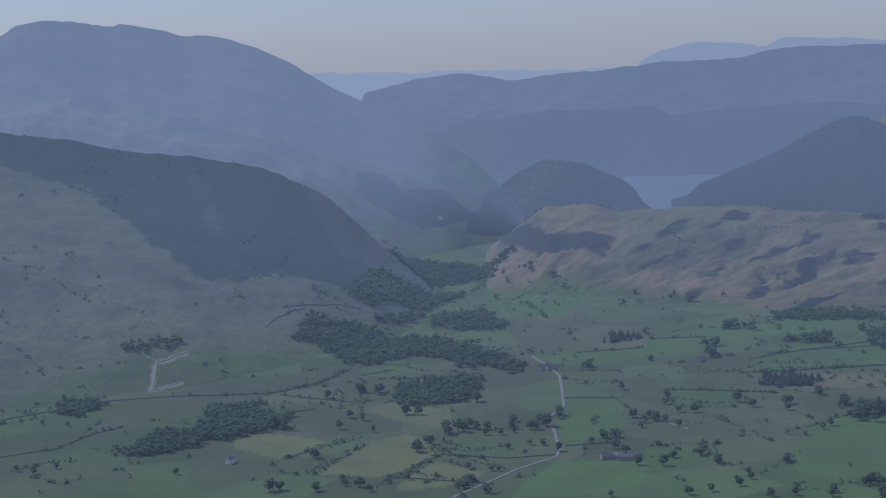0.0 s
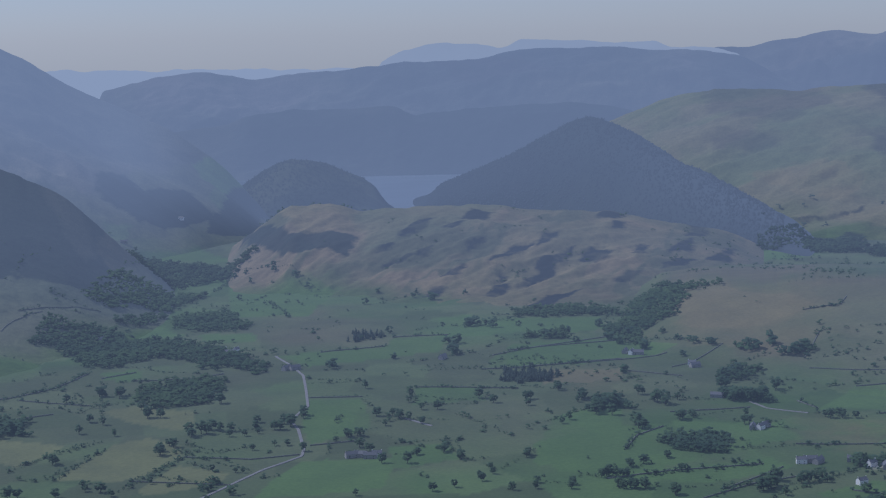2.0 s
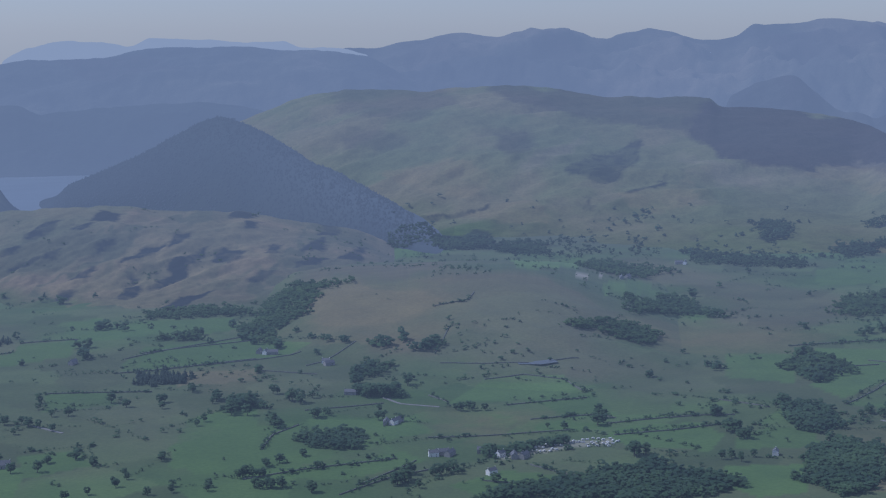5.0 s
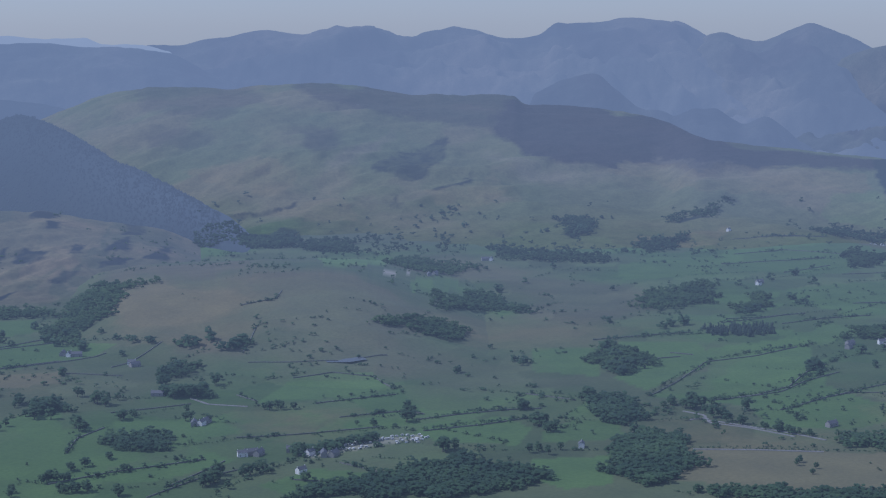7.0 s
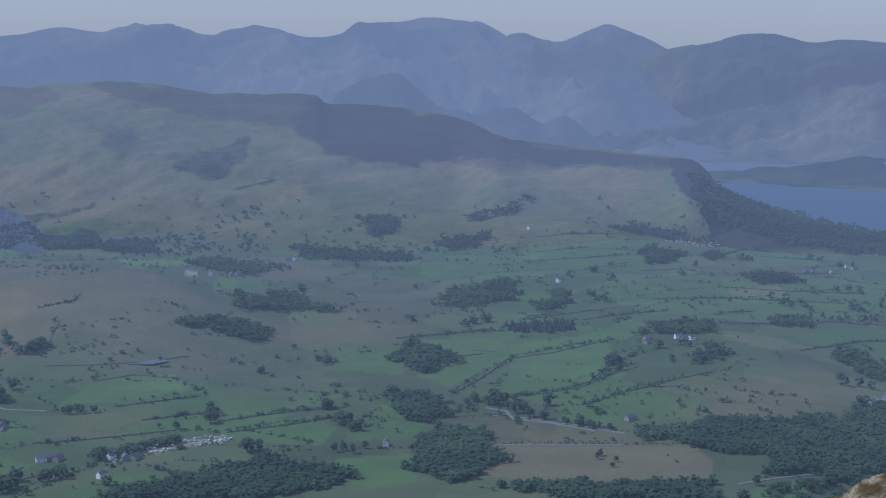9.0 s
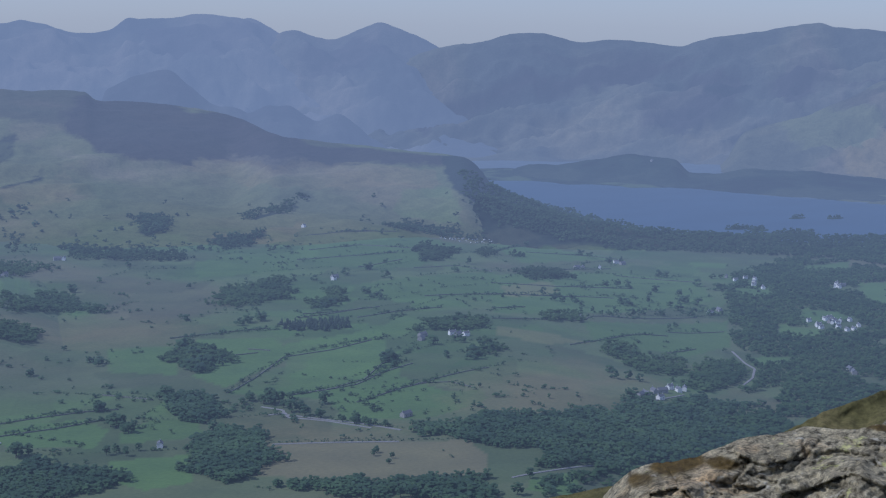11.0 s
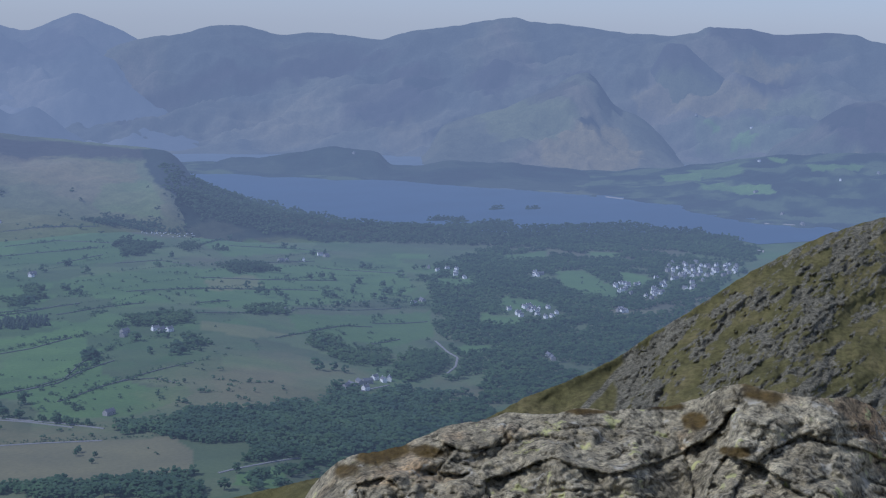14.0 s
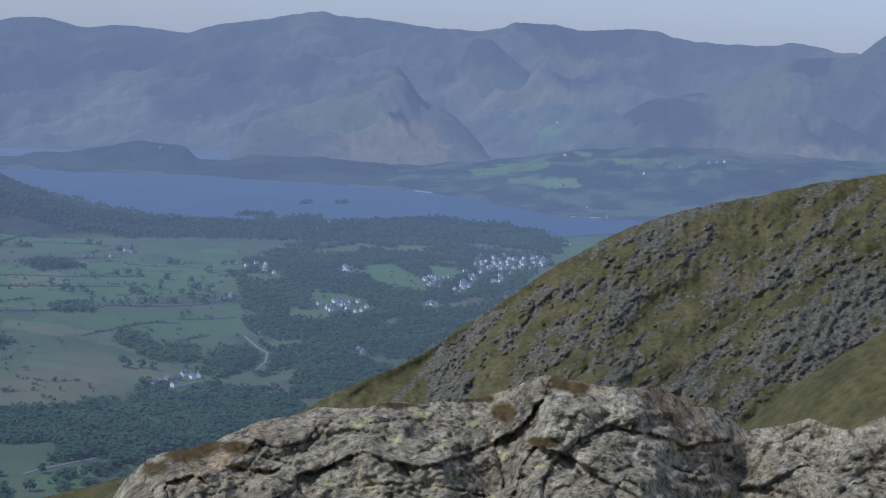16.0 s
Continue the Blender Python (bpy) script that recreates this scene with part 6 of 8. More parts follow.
patch("moor_ridge", "pale", 0.5, (28.44, 0.564), (30.5, 0.534), (32.75, 0.531), (36.81, 0.734), (40.42, 0.789), (36.81, 0.642), (33.12, 0.511), (29.38, 0.476))
patch("moor_ridge", "pale", 0.6, (34.04, 0.644), (36.8, 0.772), (36.62, 0.757), (34.23, 0.627))
patch("moor_ridge", "bracken", 0.5, (18.73, 0.404), (20.77, 0.501), (22.44, 0.393), (21.5, 0.311), (20.01, 0.311))
patch("moor_ridge", "bracken", 0.4, (21.49, 0.233), (23.74, 0.323), (24.48, 0.183), (22.6, 0.155))
patch("moor_ridge", "bracken", 0.4, (26.75, 0.318), (28.63, 0.436), (29.38, 0.361), (27.87, 0.231))
patch("moor_ridge", "bracken", 0.5, (33.7, 0.095), (36.66, 0.298), (36.3, 0.123), (34.08, 0.035))
patch("moor_ridge", "wood", 0.9, (34.62, 0.263), (36.13, 0.486), (35.99, 0.426), (34.9, 0.248))
patch("moor_ridge", "wood", 0.9, (33.7, 0.07), (35.41, 0.18), (35.32, 0.12), (34.08, 0.045))
patch("moor_ridge", "wood", 0.8, (36.28, 0.504), (37.04, 0.534), (36.94, 0.491))
patch("moor_ridge", "wood", 0.9, (31.27, 0.12), (32.05, 0.195), (32.15, 0.145), (31.64, 0.095))
patch("moor_ridge", "rough", 0.5, (30.51, 0.471), (34.97, 0.591), (38.64, 0.657), (38.29, 0.454), (34.06, 0.306), (30.89, 0.173))
patch("moor_ridge", "bracken", 0.5, (32.38, 0.529), (36.87, 0.757), (41.0, 0.822), (41.39, 0.657), (38.38, 0.574), (34.62, 0.496))
patch("moor_ridge", "wood", 0.95, (41.28, 0.897), (42.31, 1.25), (42.78, 1.25), (43.26, 1.25), (44.77, 0.794), (44.04, 0.429), (42.91, 0.486), (41.96, 0.551), (41.57, 0.719))
patch("moor_ridge", "meadow", 0.35, (39.52, 0.466), (39.89, 0.584), (40.64, 0.634), (41.67, 0.629), (41.88, 0.353), (39.9, 0.416))
patch("moor_ridge", "heath", 0.5, (33.87, 0.895), (35.74, 1.25), (38.37, 0.945), (38.0, 0.82), (35.37, 0.712), (33.5, 0.677))
# Shade of the steep crag, painted on with the dark wood colour.
patch("left_crag", "wood", 0.85, (-14.29, 1.25), (-10.75, 1.25), (-7.12, 1.25), (-4.92, 1.25), (-3.27, 1.25), (-2.0, 1.25), (-0.9, 1.25), (-2.81, 0.546), (-4.11, 0.519), (-5.78, 0.574), (-6.92, 0.504), (-8.21, 0.541), (-9.99, 0.669), (-11.56, 0.822), (-13.31, 0.875), (-14.36, 0.877))
patch("left_crag", "wood", 0.5, (-19.38, 1.25), (-14.29, 1.25), (-14.36, 0.877), (-19.45, 1.25))
patch("left_crag", "pale", 0.22, (-4.57, 0.942), (-3.83, 1.25), (-3.13, 0.792), (-3.52, 0.702))
patch("left_crag", "pale", 0.18, (-8.43, 0.93), (-7.88, 0.912), (-7.23, 0.674), (-7.79, 0.677))
patch("left_crag", "bracken", 0.3, (-3.13, 0.832), (-2.01, 1.25), (-1.0, 0.91), (-2.04, 0.669))
patch("left_crag", "heath", 0.3, (-11.28, 0.637), (-9.13, 0.544), (-6.94, 0.439), (-9.16, 0.469), (-10.95, 0.566))
patch("lake_head_fell", "pale", 0.18, (11.32, 0.632), (15.06, 0.677), (16.91, 0.596), (13.18, 0.524))
patch("lake_head_fell", "heath", 0.64, (7.62, 1.25), (11.34, 0.89), (12.45, 0.702), (9.46, 0.732))
patch("lake_head_fell", "heath", 0.56, (18.4, 0.787), (19.32, 1.25), (20.06, 1.25), (19.14, 0.737))
patch("lake_head_fell", "wood", 0.8, (0.27, 0.486), (3.89, 0.591), (6.09, 0.501), (3.86, 0.326), (0.59, 0.346))
patch("dark_fell", "wood", 0.6, (2.06, 0.754), (5.73, 0.897), (9.43, 0.812), (11.29, 0.551), (7.54, 0.388), (2.93, 0.449))
patch("dark_fell", "pale", 0.25, (-1.53, 0.91), (-0.1, 0.895), (0.59, 0.589), (-1.21, 0.459))
patch("heather_rigg", "wood", 0.9, (1.4, 1.25), (2.33, 1.25), (3.32, 1.25), (2.48, 1.25), (1.57, 1.25))
patch("heather_rigg", "wood", 0.9, (1.74, 1.25), (3.39, 0.634), (5.6, 0.642), (5.3, 0.469), (3.36, 0.414), (1.9, 0.812))
patch("heather_rigg", "bracken", 0.8, (2.48, 1.25), (3.33, 1.25), (5.63, 1.25), (5.79, 0.732), (3.75, 0.591))
patch("heather_rigg", "rough", 0.6, (5.63, 1.25), (8.61, 1.25), (11.24, 1.25), (10.1, 0.769), (7.09, 0.617), (5.77, 0.469))
patch("heather_rigg", "bracken", 0.5, (7.04, 0.236), (9.32, 0.371), (11.23, 0.754), (14.06, 0.927), (16.88, 1.25), (14.99, 0.398), (11.18, 0.033), (8.53, 0.0))
patch("heather_rigg", "crag", 1, (6.31, 0.388), (6.82, 0.461), (7.54, 0.474), (7.03, 0.396))
patch("heather_rigg", "crag", 1, (6.14, 0.484), (6.41, 0.561), (6.9, 0.571), (6.63, 0.514))
patch("heather_rigg", "crag", 1, (7.44, 0.451), (7.73, 0.509), (8.24, 0.541), (7.95, 0.476))
patch("heather_rigg", "crag", 1, (8.18, 0.311), (8.66, 0.393), (9.35, 0.383), (8.87, 0.293))
patch("heather_rigg", "crag", 1, (8.75, 0.358), (8.85, 0.404), (9.17, 0.411), (9.07, 0.346))
patch("heather_rigg", "crag", 1, (10.29, 0.306), (10.37, 0.361), (10.67, 0.381), (10.59, 0.331))
patch("heather_rigg", "crag", 1, (10.81, 0.261), (11.78, 0.474), (12.95, 0.581), (11.99, 0.391))
patch("heather_rigg", "crag", 1, (11.18, 0.005), (12.04, 0.185), (13.12, 0.226), (12.26, 0.08))
patch("heather_rigg", "crag", 1, (12.87, 0.479), (13.37, 0.579), (14.09, 0.551), (13.59, 0.411))
patch("heather_rigg", "crag", 1, (14.19, 0.301), (14.59, 0.368), (15.21, 0.368), (14.81, 0.313))
patch("heather_rigg", "crag", 1, (14.61, 0.524), (14.9, 0.642), (15.41, 0.679), (15.12, 0.546))
patch("heather_rigg", "crag", 1, (6.9, 0.649), (7.66, 0.777), (8.64, 0.807), (7.88, 0.699))
patch("heather_rigg", "crag", 1, (8.59, 0.704), (8.88, 0.769), (9.39, 0.779), (9.1, 0.712))
patch("heather_rigg", "crag", 1, (9.35, 0.797), (9.74, 0.9), (10.34, 0.9), (9.95, 0.774))
patch("heather_rigg", "crag", 1, (13.69, 0.917), (14.25, 1.25), (15.04, 1.25), (14.48, 0.937))
patch("heather_rigg", "crag", 1, (14.06, 0.784), (14.34, 0.87), (14.85, 0.917), (14.57, 0.81))
patch("heather_rigg", "crag", 1, (15.9, 0.574), (16.39, 0.742), (17.11, 0.842), (16.61, 0.612))
patch("heather_rigg", "crag", 1, (16.65, 0.857), (17.05, 1.25), (17.67, 1.25), (17.27, 0.897))
patch("heather_rigg", "crag", 1, (17.03, 0.569), (17.61, 0.679), (18.42, 0.842), (17.83, 0.571))
patch("heather_rigg", "crag", 1, (18.9, 0.386), (19.48, 0.684), (20.28, 0.704), (19.7, 0.411))
patch("heather_rigg", "crag", 1, (9.29, 0.526), (9.6, 0.599), (10.13, 0.649), (9.82, 0.571))
patch("heather_rigg", "crag", 1, (7.75, 0.095), (8.06, 0.206), (8.58, 0.223), (8.27, 0.12))
patch("heather_rigg", "crag", 1, (10.07, 0.393), (10.74, 0.559), (11.63, 0.619), (10.96, 0.464))
patch("heather_rigg", "crag", 1, (11.56, 0.559), (11.96, 0.707), (12.58, 0.732), (12.18, 0.584))
patch("heather_rigg", "crag", 1, (15.55, 0.411), (16.1, 0.526), (16.88, 0.576), (16.33, 0.439))
patch("heather_rigg", "crag", 1, (9.67, 0.15), (10.13, 0.281), (10.82, 0.311), (10.35, 0.185))
patch("far_crags", "heath", 0.64, (31.6, 1.25), (32.35, 1.25), (33.28, 0.87), (31.98, 0.702))
patch("south_range", "heath", 0.56, (23.79, 0.842), (24.54, 0.887), (25.65, 0.787), (25.46, 0.739), (24.16, 0.807))
patch("south_range", "pale", 0.18, (29.0, 0.524), (30.86, 0.642), (32.35, 0.604), (30.87, 0.436), (29.37, 0.444))
patch("south_range", "heath", 0.64, (31.23, 0.92), (34.54, 0.942), (35.46, 0.88), (34.0, 0.692), (32.34, 0.637))
patch("south_range", "heath", 0.48, (18.27, 1.25), (20.1, 1.25), (21.57, 0.812), (20.45, 0.581))
patch("south_range", "pale", 0.1575, (33.46, 0.554), (35.47, 0.659), (36.76, 0.682), (35.49, 0.529))
patch("gable_range", "heath", 0.8, (36.48, 0.782), (38.34, 0.937), (39.46, 0.802), (38.35, 0.659), (37.04, 0.629))
patch("gable_range", "pale", 0.18, (35.74, 0.576), (37.23, 0.596), (39.28, 0.649), (38.36, 0.391), (36.49, 0.358))
patch("west_range", "heath", 0.95, (39.96, 0.471), (40.97, 0.574), (43.2, 0.684), (45.76, 0.799), (47.94, 0.867), (50.09, 0.82), (48.13, 0.815), (46.33, 0.709), (44.31, 0.669), (42.28, 0.594), (40.8, 0.348))
patch("west_range", "heath", 0.88, (47.98, 0.491), (49.4, 0.712), (51.17, 0.687), (50.85, 0.441), (49.8, 0.356), (48.73, 0.308), (47.83, 0.296))
patch("west_range", "crag", 0.8, (49.76, 0.607), (51.4, 0.589), (51.19, 0.559), (49.95, 0.571))
patch("west_range", "pale", 0.27, (43.04, 0.393), (45.79, 0.524), (47.6, 0.792), (48.23, 0.649), (46.73, 0.291), (45.47, 0.185), (43.24, 0.223))
patch("west_range", "crag", 0.64, (48.06, 0.288), (48.89, 0.383), (49.63, 0.429), (49.83, 0.351), (48.91, 0.261))
patch("west_range", "crag", 0.8, (50.31, 0.221), (51.52, 0.286), (51.37, 0.263), (50.6, 0.211))
patch("west_range", "pale", 0.27, (48.91, 0.203), (50.21, 0.321), (51.5, 0.378), (53.0, 0.361), (51.53, 0.175), (49.68, 0.0))
patch("west_range", "pale", 0.225, (44.65, 0.268), (46.62, 0.444), (48.98, 0.689), (49.89, 0.594), (48.44, 0.353), (47.17, 0.14), (45.01, 0.045))
patch("west_range", "heath", 0.72, (48.07, 0.333), (49.16, 0.524), (50.26, 0.569), (51.01, 0.404), (49.91, 0.338), (48.81, 0.276))
patch("west_range", "crag", 0.8, (49.89, 0.602), (50.99, 0.679), (51.27, 0.559), (50.26, 0.574))
patch("west_range", "crag", 0.8, (50.28, 0.248), (51.57, 0.336), (51.42, 0.281), (50.65, 0.228))
patch("west_range", "crag", 0.64, (47.31, 0.231), (47.89, 0.298), (47.75, 0.198))
patch("west_range", "heath", 0.8, (53.76, 0.599), (55.81, 0.614), (56.66, 0.561), (55.64, 0.551), (54.33, 0.579))
patch("west_range", "pale", 0.225, (53.59, 0.466), (55.83, 0.546), (56.22, 0.474), (54.36, 0.409))
patch("west_range", "heath", 0.8, (59.5, 0.737), (61.35, 1.25), (64.12, 1.25), (65.05, 1.25), (63.23, 0.847), (60.64, 0.719))
patch("west_range", "pale", 0.27, (60.29, 0.664), (63.24, 0.799), (64.71, 0.817), (63.62, 0.677), (61.22, 0.687))
patch("west_range", "heath", 0.48, (61.41, 0.697), (63.07, 0.762), (64.18, 0.747), (62.91, 0.614), (61.61, 0.579))
patch("west_range", "heath", 0.56, (52.02, 0.682), (53.49, 0.767), (54.05, 0.767), (53.7, 0.539), (52.59, 0.526))
patch("west_range", "heath", 0.56, (44.01, 0.875), (46.98, 0.895), (48.85, 0.902), (47.74, 0.842), (44.94, 0.82))
patch("west_range", "rough", 0.8, (60.5, 0.549), (63.1, 0.581), (63.68, 0.466), (61.46, 0.388))
patch("west_range", "meadow", 0.225, (59.31, 0.331), (61.28, 0.363), (63.14, 0.361), (62.98, 0.16), (59.63, 0.185))
patch("west_range", "crag", 0.72, (57.06, 0.556), (57.79, 0.612), (57.9, 0.571), (57.38, 0.556))
patch("west_range", "heath", 0.95, (60.77, 0.594), (61.32, 0.704), (62.71, 0.729), (62.54, 0.619), (61.06, 0.566))
patch("west_range", "bracken", 0.95, (60.57, 0.677), (61.95, 0.762), (63.24, 0.805), (62.15, 0.724), (60.67, 0.619))
patch("west_range", "bracken", 0.8, (57.35, 0.546), (59.21, 0.584), (61.63, 0.571), (61.47, 0.421), (59.24, 0.466), (57.55, 0.514))
patch("west_range", "heath", 0.95, (51.75, 0.541), (52.29, 0.692), (53.41, 0.599), (53.33, 0.474), (52.5, 0.431))
patch("cat_fell", "heath", 0.48, (52.85, 1.25), (54.33, 1.25), (55.45, 0.82), (54.72, 0.717), (53.23, 1.25))
# The fell's shaded right face is painted on as crag.
patch("cat_fell", "crag", 0.95, (55.82, 1.25), (56.39, 1.25), (57.12, 1.25), (56.64, 0.724), (56.13, 0.719))
patch("cat_fell", "crag", 0.95, (55.11, 0.607), (55.85, 0.614), (56.36, 0.647), (55.86, 0.569))
patch("cat_fell", "bracken", 0.95, (54.19, 0.378), (55.49, 0.546), (56.98, 0.692), (57.76, 0.491), (57.49, 0.178), (55.52, 0.0), (54.39, 0.175))
patch("cat_fell", "rough", 0.95, (52.12, 1.25), (53.97, 0.85), (55.47, 0.642), (54.75, 0.356), (52.88, 0.414))
patch("cat_fell", "crag", 0.95, (55.93, 1.25), (56.32, 1.25), (56.79, 1.25), (57.18, 0.862), (56.66, 0.727), (56.23, 0.779))
# Foot of the crag, coloured to fade into the range behind.
patch("crag_top", "rough", 0.35, (55.0, -0.3), (63.0, -0.3), (63.0, 0.772), (55.0, 0.772))
patch("crag_top", "rough", 0.5, (55.0, -0.3), (63.0, -0.3), (63.0, 0.689), (55.0, 0.689))
patch("newlands_fell", "pale", 0.225, (63.29, 1.25), (64.2, 1.25), (66.2, 1.25), (65.12, 1.25), (63.85, 1.25))
patch("newlands_fell", "heath", 0.95, (63.13, 1.25), (64.77, 0.88), (65.87, 0.857), (66.33, 0.539), (65.22, 0.454), (63.9, 0.531))
patch("newlands_fell", "bracken", 0.95, (62.44, 0.571), (64.47, 0.474), (64.9, 0.414), (62.64, 0.489))
patch("newlands_fell", "bracken", 0.95, (68.33, 0.361), (69.92, 0.434), (71.27, 0.383), (70.33, 0.298), (68.52, 0.338))
patch("newlands_fell", "heath", 0.95, (68.82, 0.454), (71.63, 0.599), (71.71, 0.429), (69.19, 0.424))
patch("newlands_fell", "crag", 0.8, (62.96, 1.25), (63.5, 1.25), (64.41, 0.902), (65.06, 0.724), (64.82, 0.526), (63.71, 0.744))
patch("newlands_fell", "heath", 0.95, (64.37, 1.25), (65.8, 1.25), (67.25, 1.25), (68.48, 1.25), (70.07, 1.25), (70.11, 0.872), (67.29, 0.857), (65.31, 0.917))
patch("newlands_fell", "rough", 0.8, (65.65, 1.25), (68.7, 1.25), (68.77, 0.669), (66.65, 0.556))
patch("crag_top", "heath", 0.75, (57.9, 0.887), (58.58, 1.25), (59.32, 1.25), (60.19, 1.25), (59.55, 0.772), (59.16, 0.742), (58.62, 0.642))
patch("shore_land", "meadow", 0.7, (59.27, 0.897), (60.77, 0.907), (61.15, 0.684), (59.66, 0.627))
patch("shore_land", "meadow", 0.7, (59.66, 0.581), (61.54, 0.506), (61.36, 0.416), (59.86, 0.476))
patch("shore_land", "meadow", 0.6, (58.32, 1.25), (59.63, 1.25), (59.46, 1.25), (58.51, 1.25))
patch("shore_land", "rough", 0.6, (54.03, 0.373), (55.72, 0.504), (56.29, 0.261), (54.79, 0.138))

# low, middle and high colours, patch size, share of haze put in as emission, label
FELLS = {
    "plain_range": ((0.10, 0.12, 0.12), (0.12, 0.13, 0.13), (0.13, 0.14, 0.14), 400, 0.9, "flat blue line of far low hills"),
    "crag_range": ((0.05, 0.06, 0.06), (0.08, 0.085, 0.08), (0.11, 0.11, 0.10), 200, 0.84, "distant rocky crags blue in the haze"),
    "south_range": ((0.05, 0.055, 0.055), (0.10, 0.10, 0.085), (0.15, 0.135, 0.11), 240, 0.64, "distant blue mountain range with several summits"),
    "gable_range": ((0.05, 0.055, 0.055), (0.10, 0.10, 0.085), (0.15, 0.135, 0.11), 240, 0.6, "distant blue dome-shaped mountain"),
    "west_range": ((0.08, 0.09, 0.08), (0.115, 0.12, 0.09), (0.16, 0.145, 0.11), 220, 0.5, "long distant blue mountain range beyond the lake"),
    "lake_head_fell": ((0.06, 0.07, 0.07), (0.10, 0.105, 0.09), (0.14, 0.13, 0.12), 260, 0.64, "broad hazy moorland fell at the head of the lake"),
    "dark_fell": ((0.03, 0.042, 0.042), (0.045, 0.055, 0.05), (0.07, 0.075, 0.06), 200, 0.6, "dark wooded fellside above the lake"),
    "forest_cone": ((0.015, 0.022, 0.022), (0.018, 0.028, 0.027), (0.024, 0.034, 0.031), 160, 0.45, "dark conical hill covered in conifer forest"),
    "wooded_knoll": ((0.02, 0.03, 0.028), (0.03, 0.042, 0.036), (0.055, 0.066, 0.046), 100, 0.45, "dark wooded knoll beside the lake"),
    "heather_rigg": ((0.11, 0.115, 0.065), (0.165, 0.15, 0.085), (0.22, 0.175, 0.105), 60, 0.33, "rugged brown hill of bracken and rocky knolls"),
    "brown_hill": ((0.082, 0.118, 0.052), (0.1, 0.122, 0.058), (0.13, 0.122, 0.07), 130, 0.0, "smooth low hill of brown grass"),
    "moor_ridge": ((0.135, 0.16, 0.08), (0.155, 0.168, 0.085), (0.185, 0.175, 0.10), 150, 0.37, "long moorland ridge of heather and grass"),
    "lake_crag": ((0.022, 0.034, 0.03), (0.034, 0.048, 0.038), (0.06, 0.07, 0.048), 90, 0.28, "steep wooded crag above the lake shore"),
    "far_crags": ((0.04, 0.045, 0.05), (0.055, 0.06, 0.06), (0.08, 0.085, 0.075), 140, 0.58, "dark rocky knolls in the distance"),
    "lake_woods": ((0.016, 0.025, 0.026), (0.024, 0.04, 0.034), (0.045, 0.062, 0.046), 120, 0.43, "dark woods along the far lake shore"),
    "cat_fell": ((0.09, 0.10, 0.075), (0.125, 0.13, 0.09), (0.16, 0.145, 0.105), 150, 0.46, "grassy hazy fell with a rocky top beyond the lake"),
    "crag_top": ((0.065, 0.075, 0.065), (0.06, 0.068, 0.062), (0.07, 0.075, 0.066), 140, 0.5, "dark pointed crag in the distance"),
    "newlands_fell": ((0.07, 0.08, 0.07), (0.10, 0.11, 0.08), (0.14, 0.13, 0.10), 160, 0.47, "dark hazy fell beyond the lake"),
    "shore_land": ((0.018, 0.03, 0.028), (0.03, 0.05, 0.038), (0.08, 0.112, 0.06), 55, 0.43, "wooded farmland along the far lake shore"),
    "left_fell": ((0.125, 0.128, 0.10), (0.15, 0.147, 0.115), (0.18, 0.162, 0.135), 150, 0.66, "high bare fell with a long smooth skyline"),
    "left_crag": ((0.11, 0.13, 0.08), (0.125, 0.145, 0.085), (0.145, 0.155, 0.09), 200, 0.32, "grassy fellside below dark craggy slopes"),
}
# how the share of emitted haze changes from the foot to the crest of a slope
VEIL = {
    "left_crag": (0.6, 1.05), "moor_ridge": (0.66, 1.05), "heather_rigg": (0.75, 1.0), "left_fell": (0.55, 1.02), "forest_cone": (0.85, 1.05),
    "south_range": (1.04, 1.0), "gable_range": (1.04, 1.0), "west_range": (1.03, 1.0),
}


def ridge_grid(r, step, n):
    """Bearings, distances and heights of a ridge's own sheet."""
    az = np.arange(r.a0, r.a1, step)
    crest, _ = r.line(az)
    front = np.interp(az, [p[0] for p in r.foot], [p[1] for p in r.foot])
    u = np.concatenate([np.linspace(0, 1, n), np.linspace(0, 1, 9)[1:]])
    d = np.where(np.arange(len(u))[:, None] < n, front + (crest - front) * u[:, None], crest + r.back * u[:, None] * 0.999)
    a2 = np.broadcast_to(az, d.shape)
    share = np.broadcast_to(np.where(np.arange(len(u)) < n, u, 1.0)[:, None], d.shape)
    return a2, d, r.height(a2, d), share


def lay_patches(name, az, share, x, y, cover):
    """Heather, crags, bracken and woods of a fellside, and shade painted in their dark colours, with ragged soft edges.
    """
    ragged_a = az + 0.34 * fbm(x, y, 110, 6, 63, 0.72)
    ragged_u = share + 0.045 * fbm(x, y, 110, 6, 64, 0.72)
    broken = smooth(-0.3, 0.05, fbm(x, y, 46, 5, 65, 0.7))
    for kind, strength, outline in PATCHES.get(name, ()):
        lo, hi = min(q[0] for q in outline) - 0.5, max(q[0] for q in outline) + 0.5
        near = (az > lo) & (az < hi)
        a_, u_ = ragged_a[near], ragged_u[near]
        wide = 2.6 if kind in ("heath", "pale", "turf", "rough") else 1.0
        soft = sum(inside(a_ + 0.05 * wide * math.cos(k * 0.9), u_ + 0.005 * wide * math.sin(k * 0.9), outline) for k in range(7)) / 7.0
        if kind in ("crag", "bracken"):
            soft = soft * (0.65 + 0.35 * broken[near])
        soft = (soft * strength)[:, None]
        cover[near] = cover[near] * (1 - soft) + np.array(LAND_COVER[kind]) * soft
    return cover


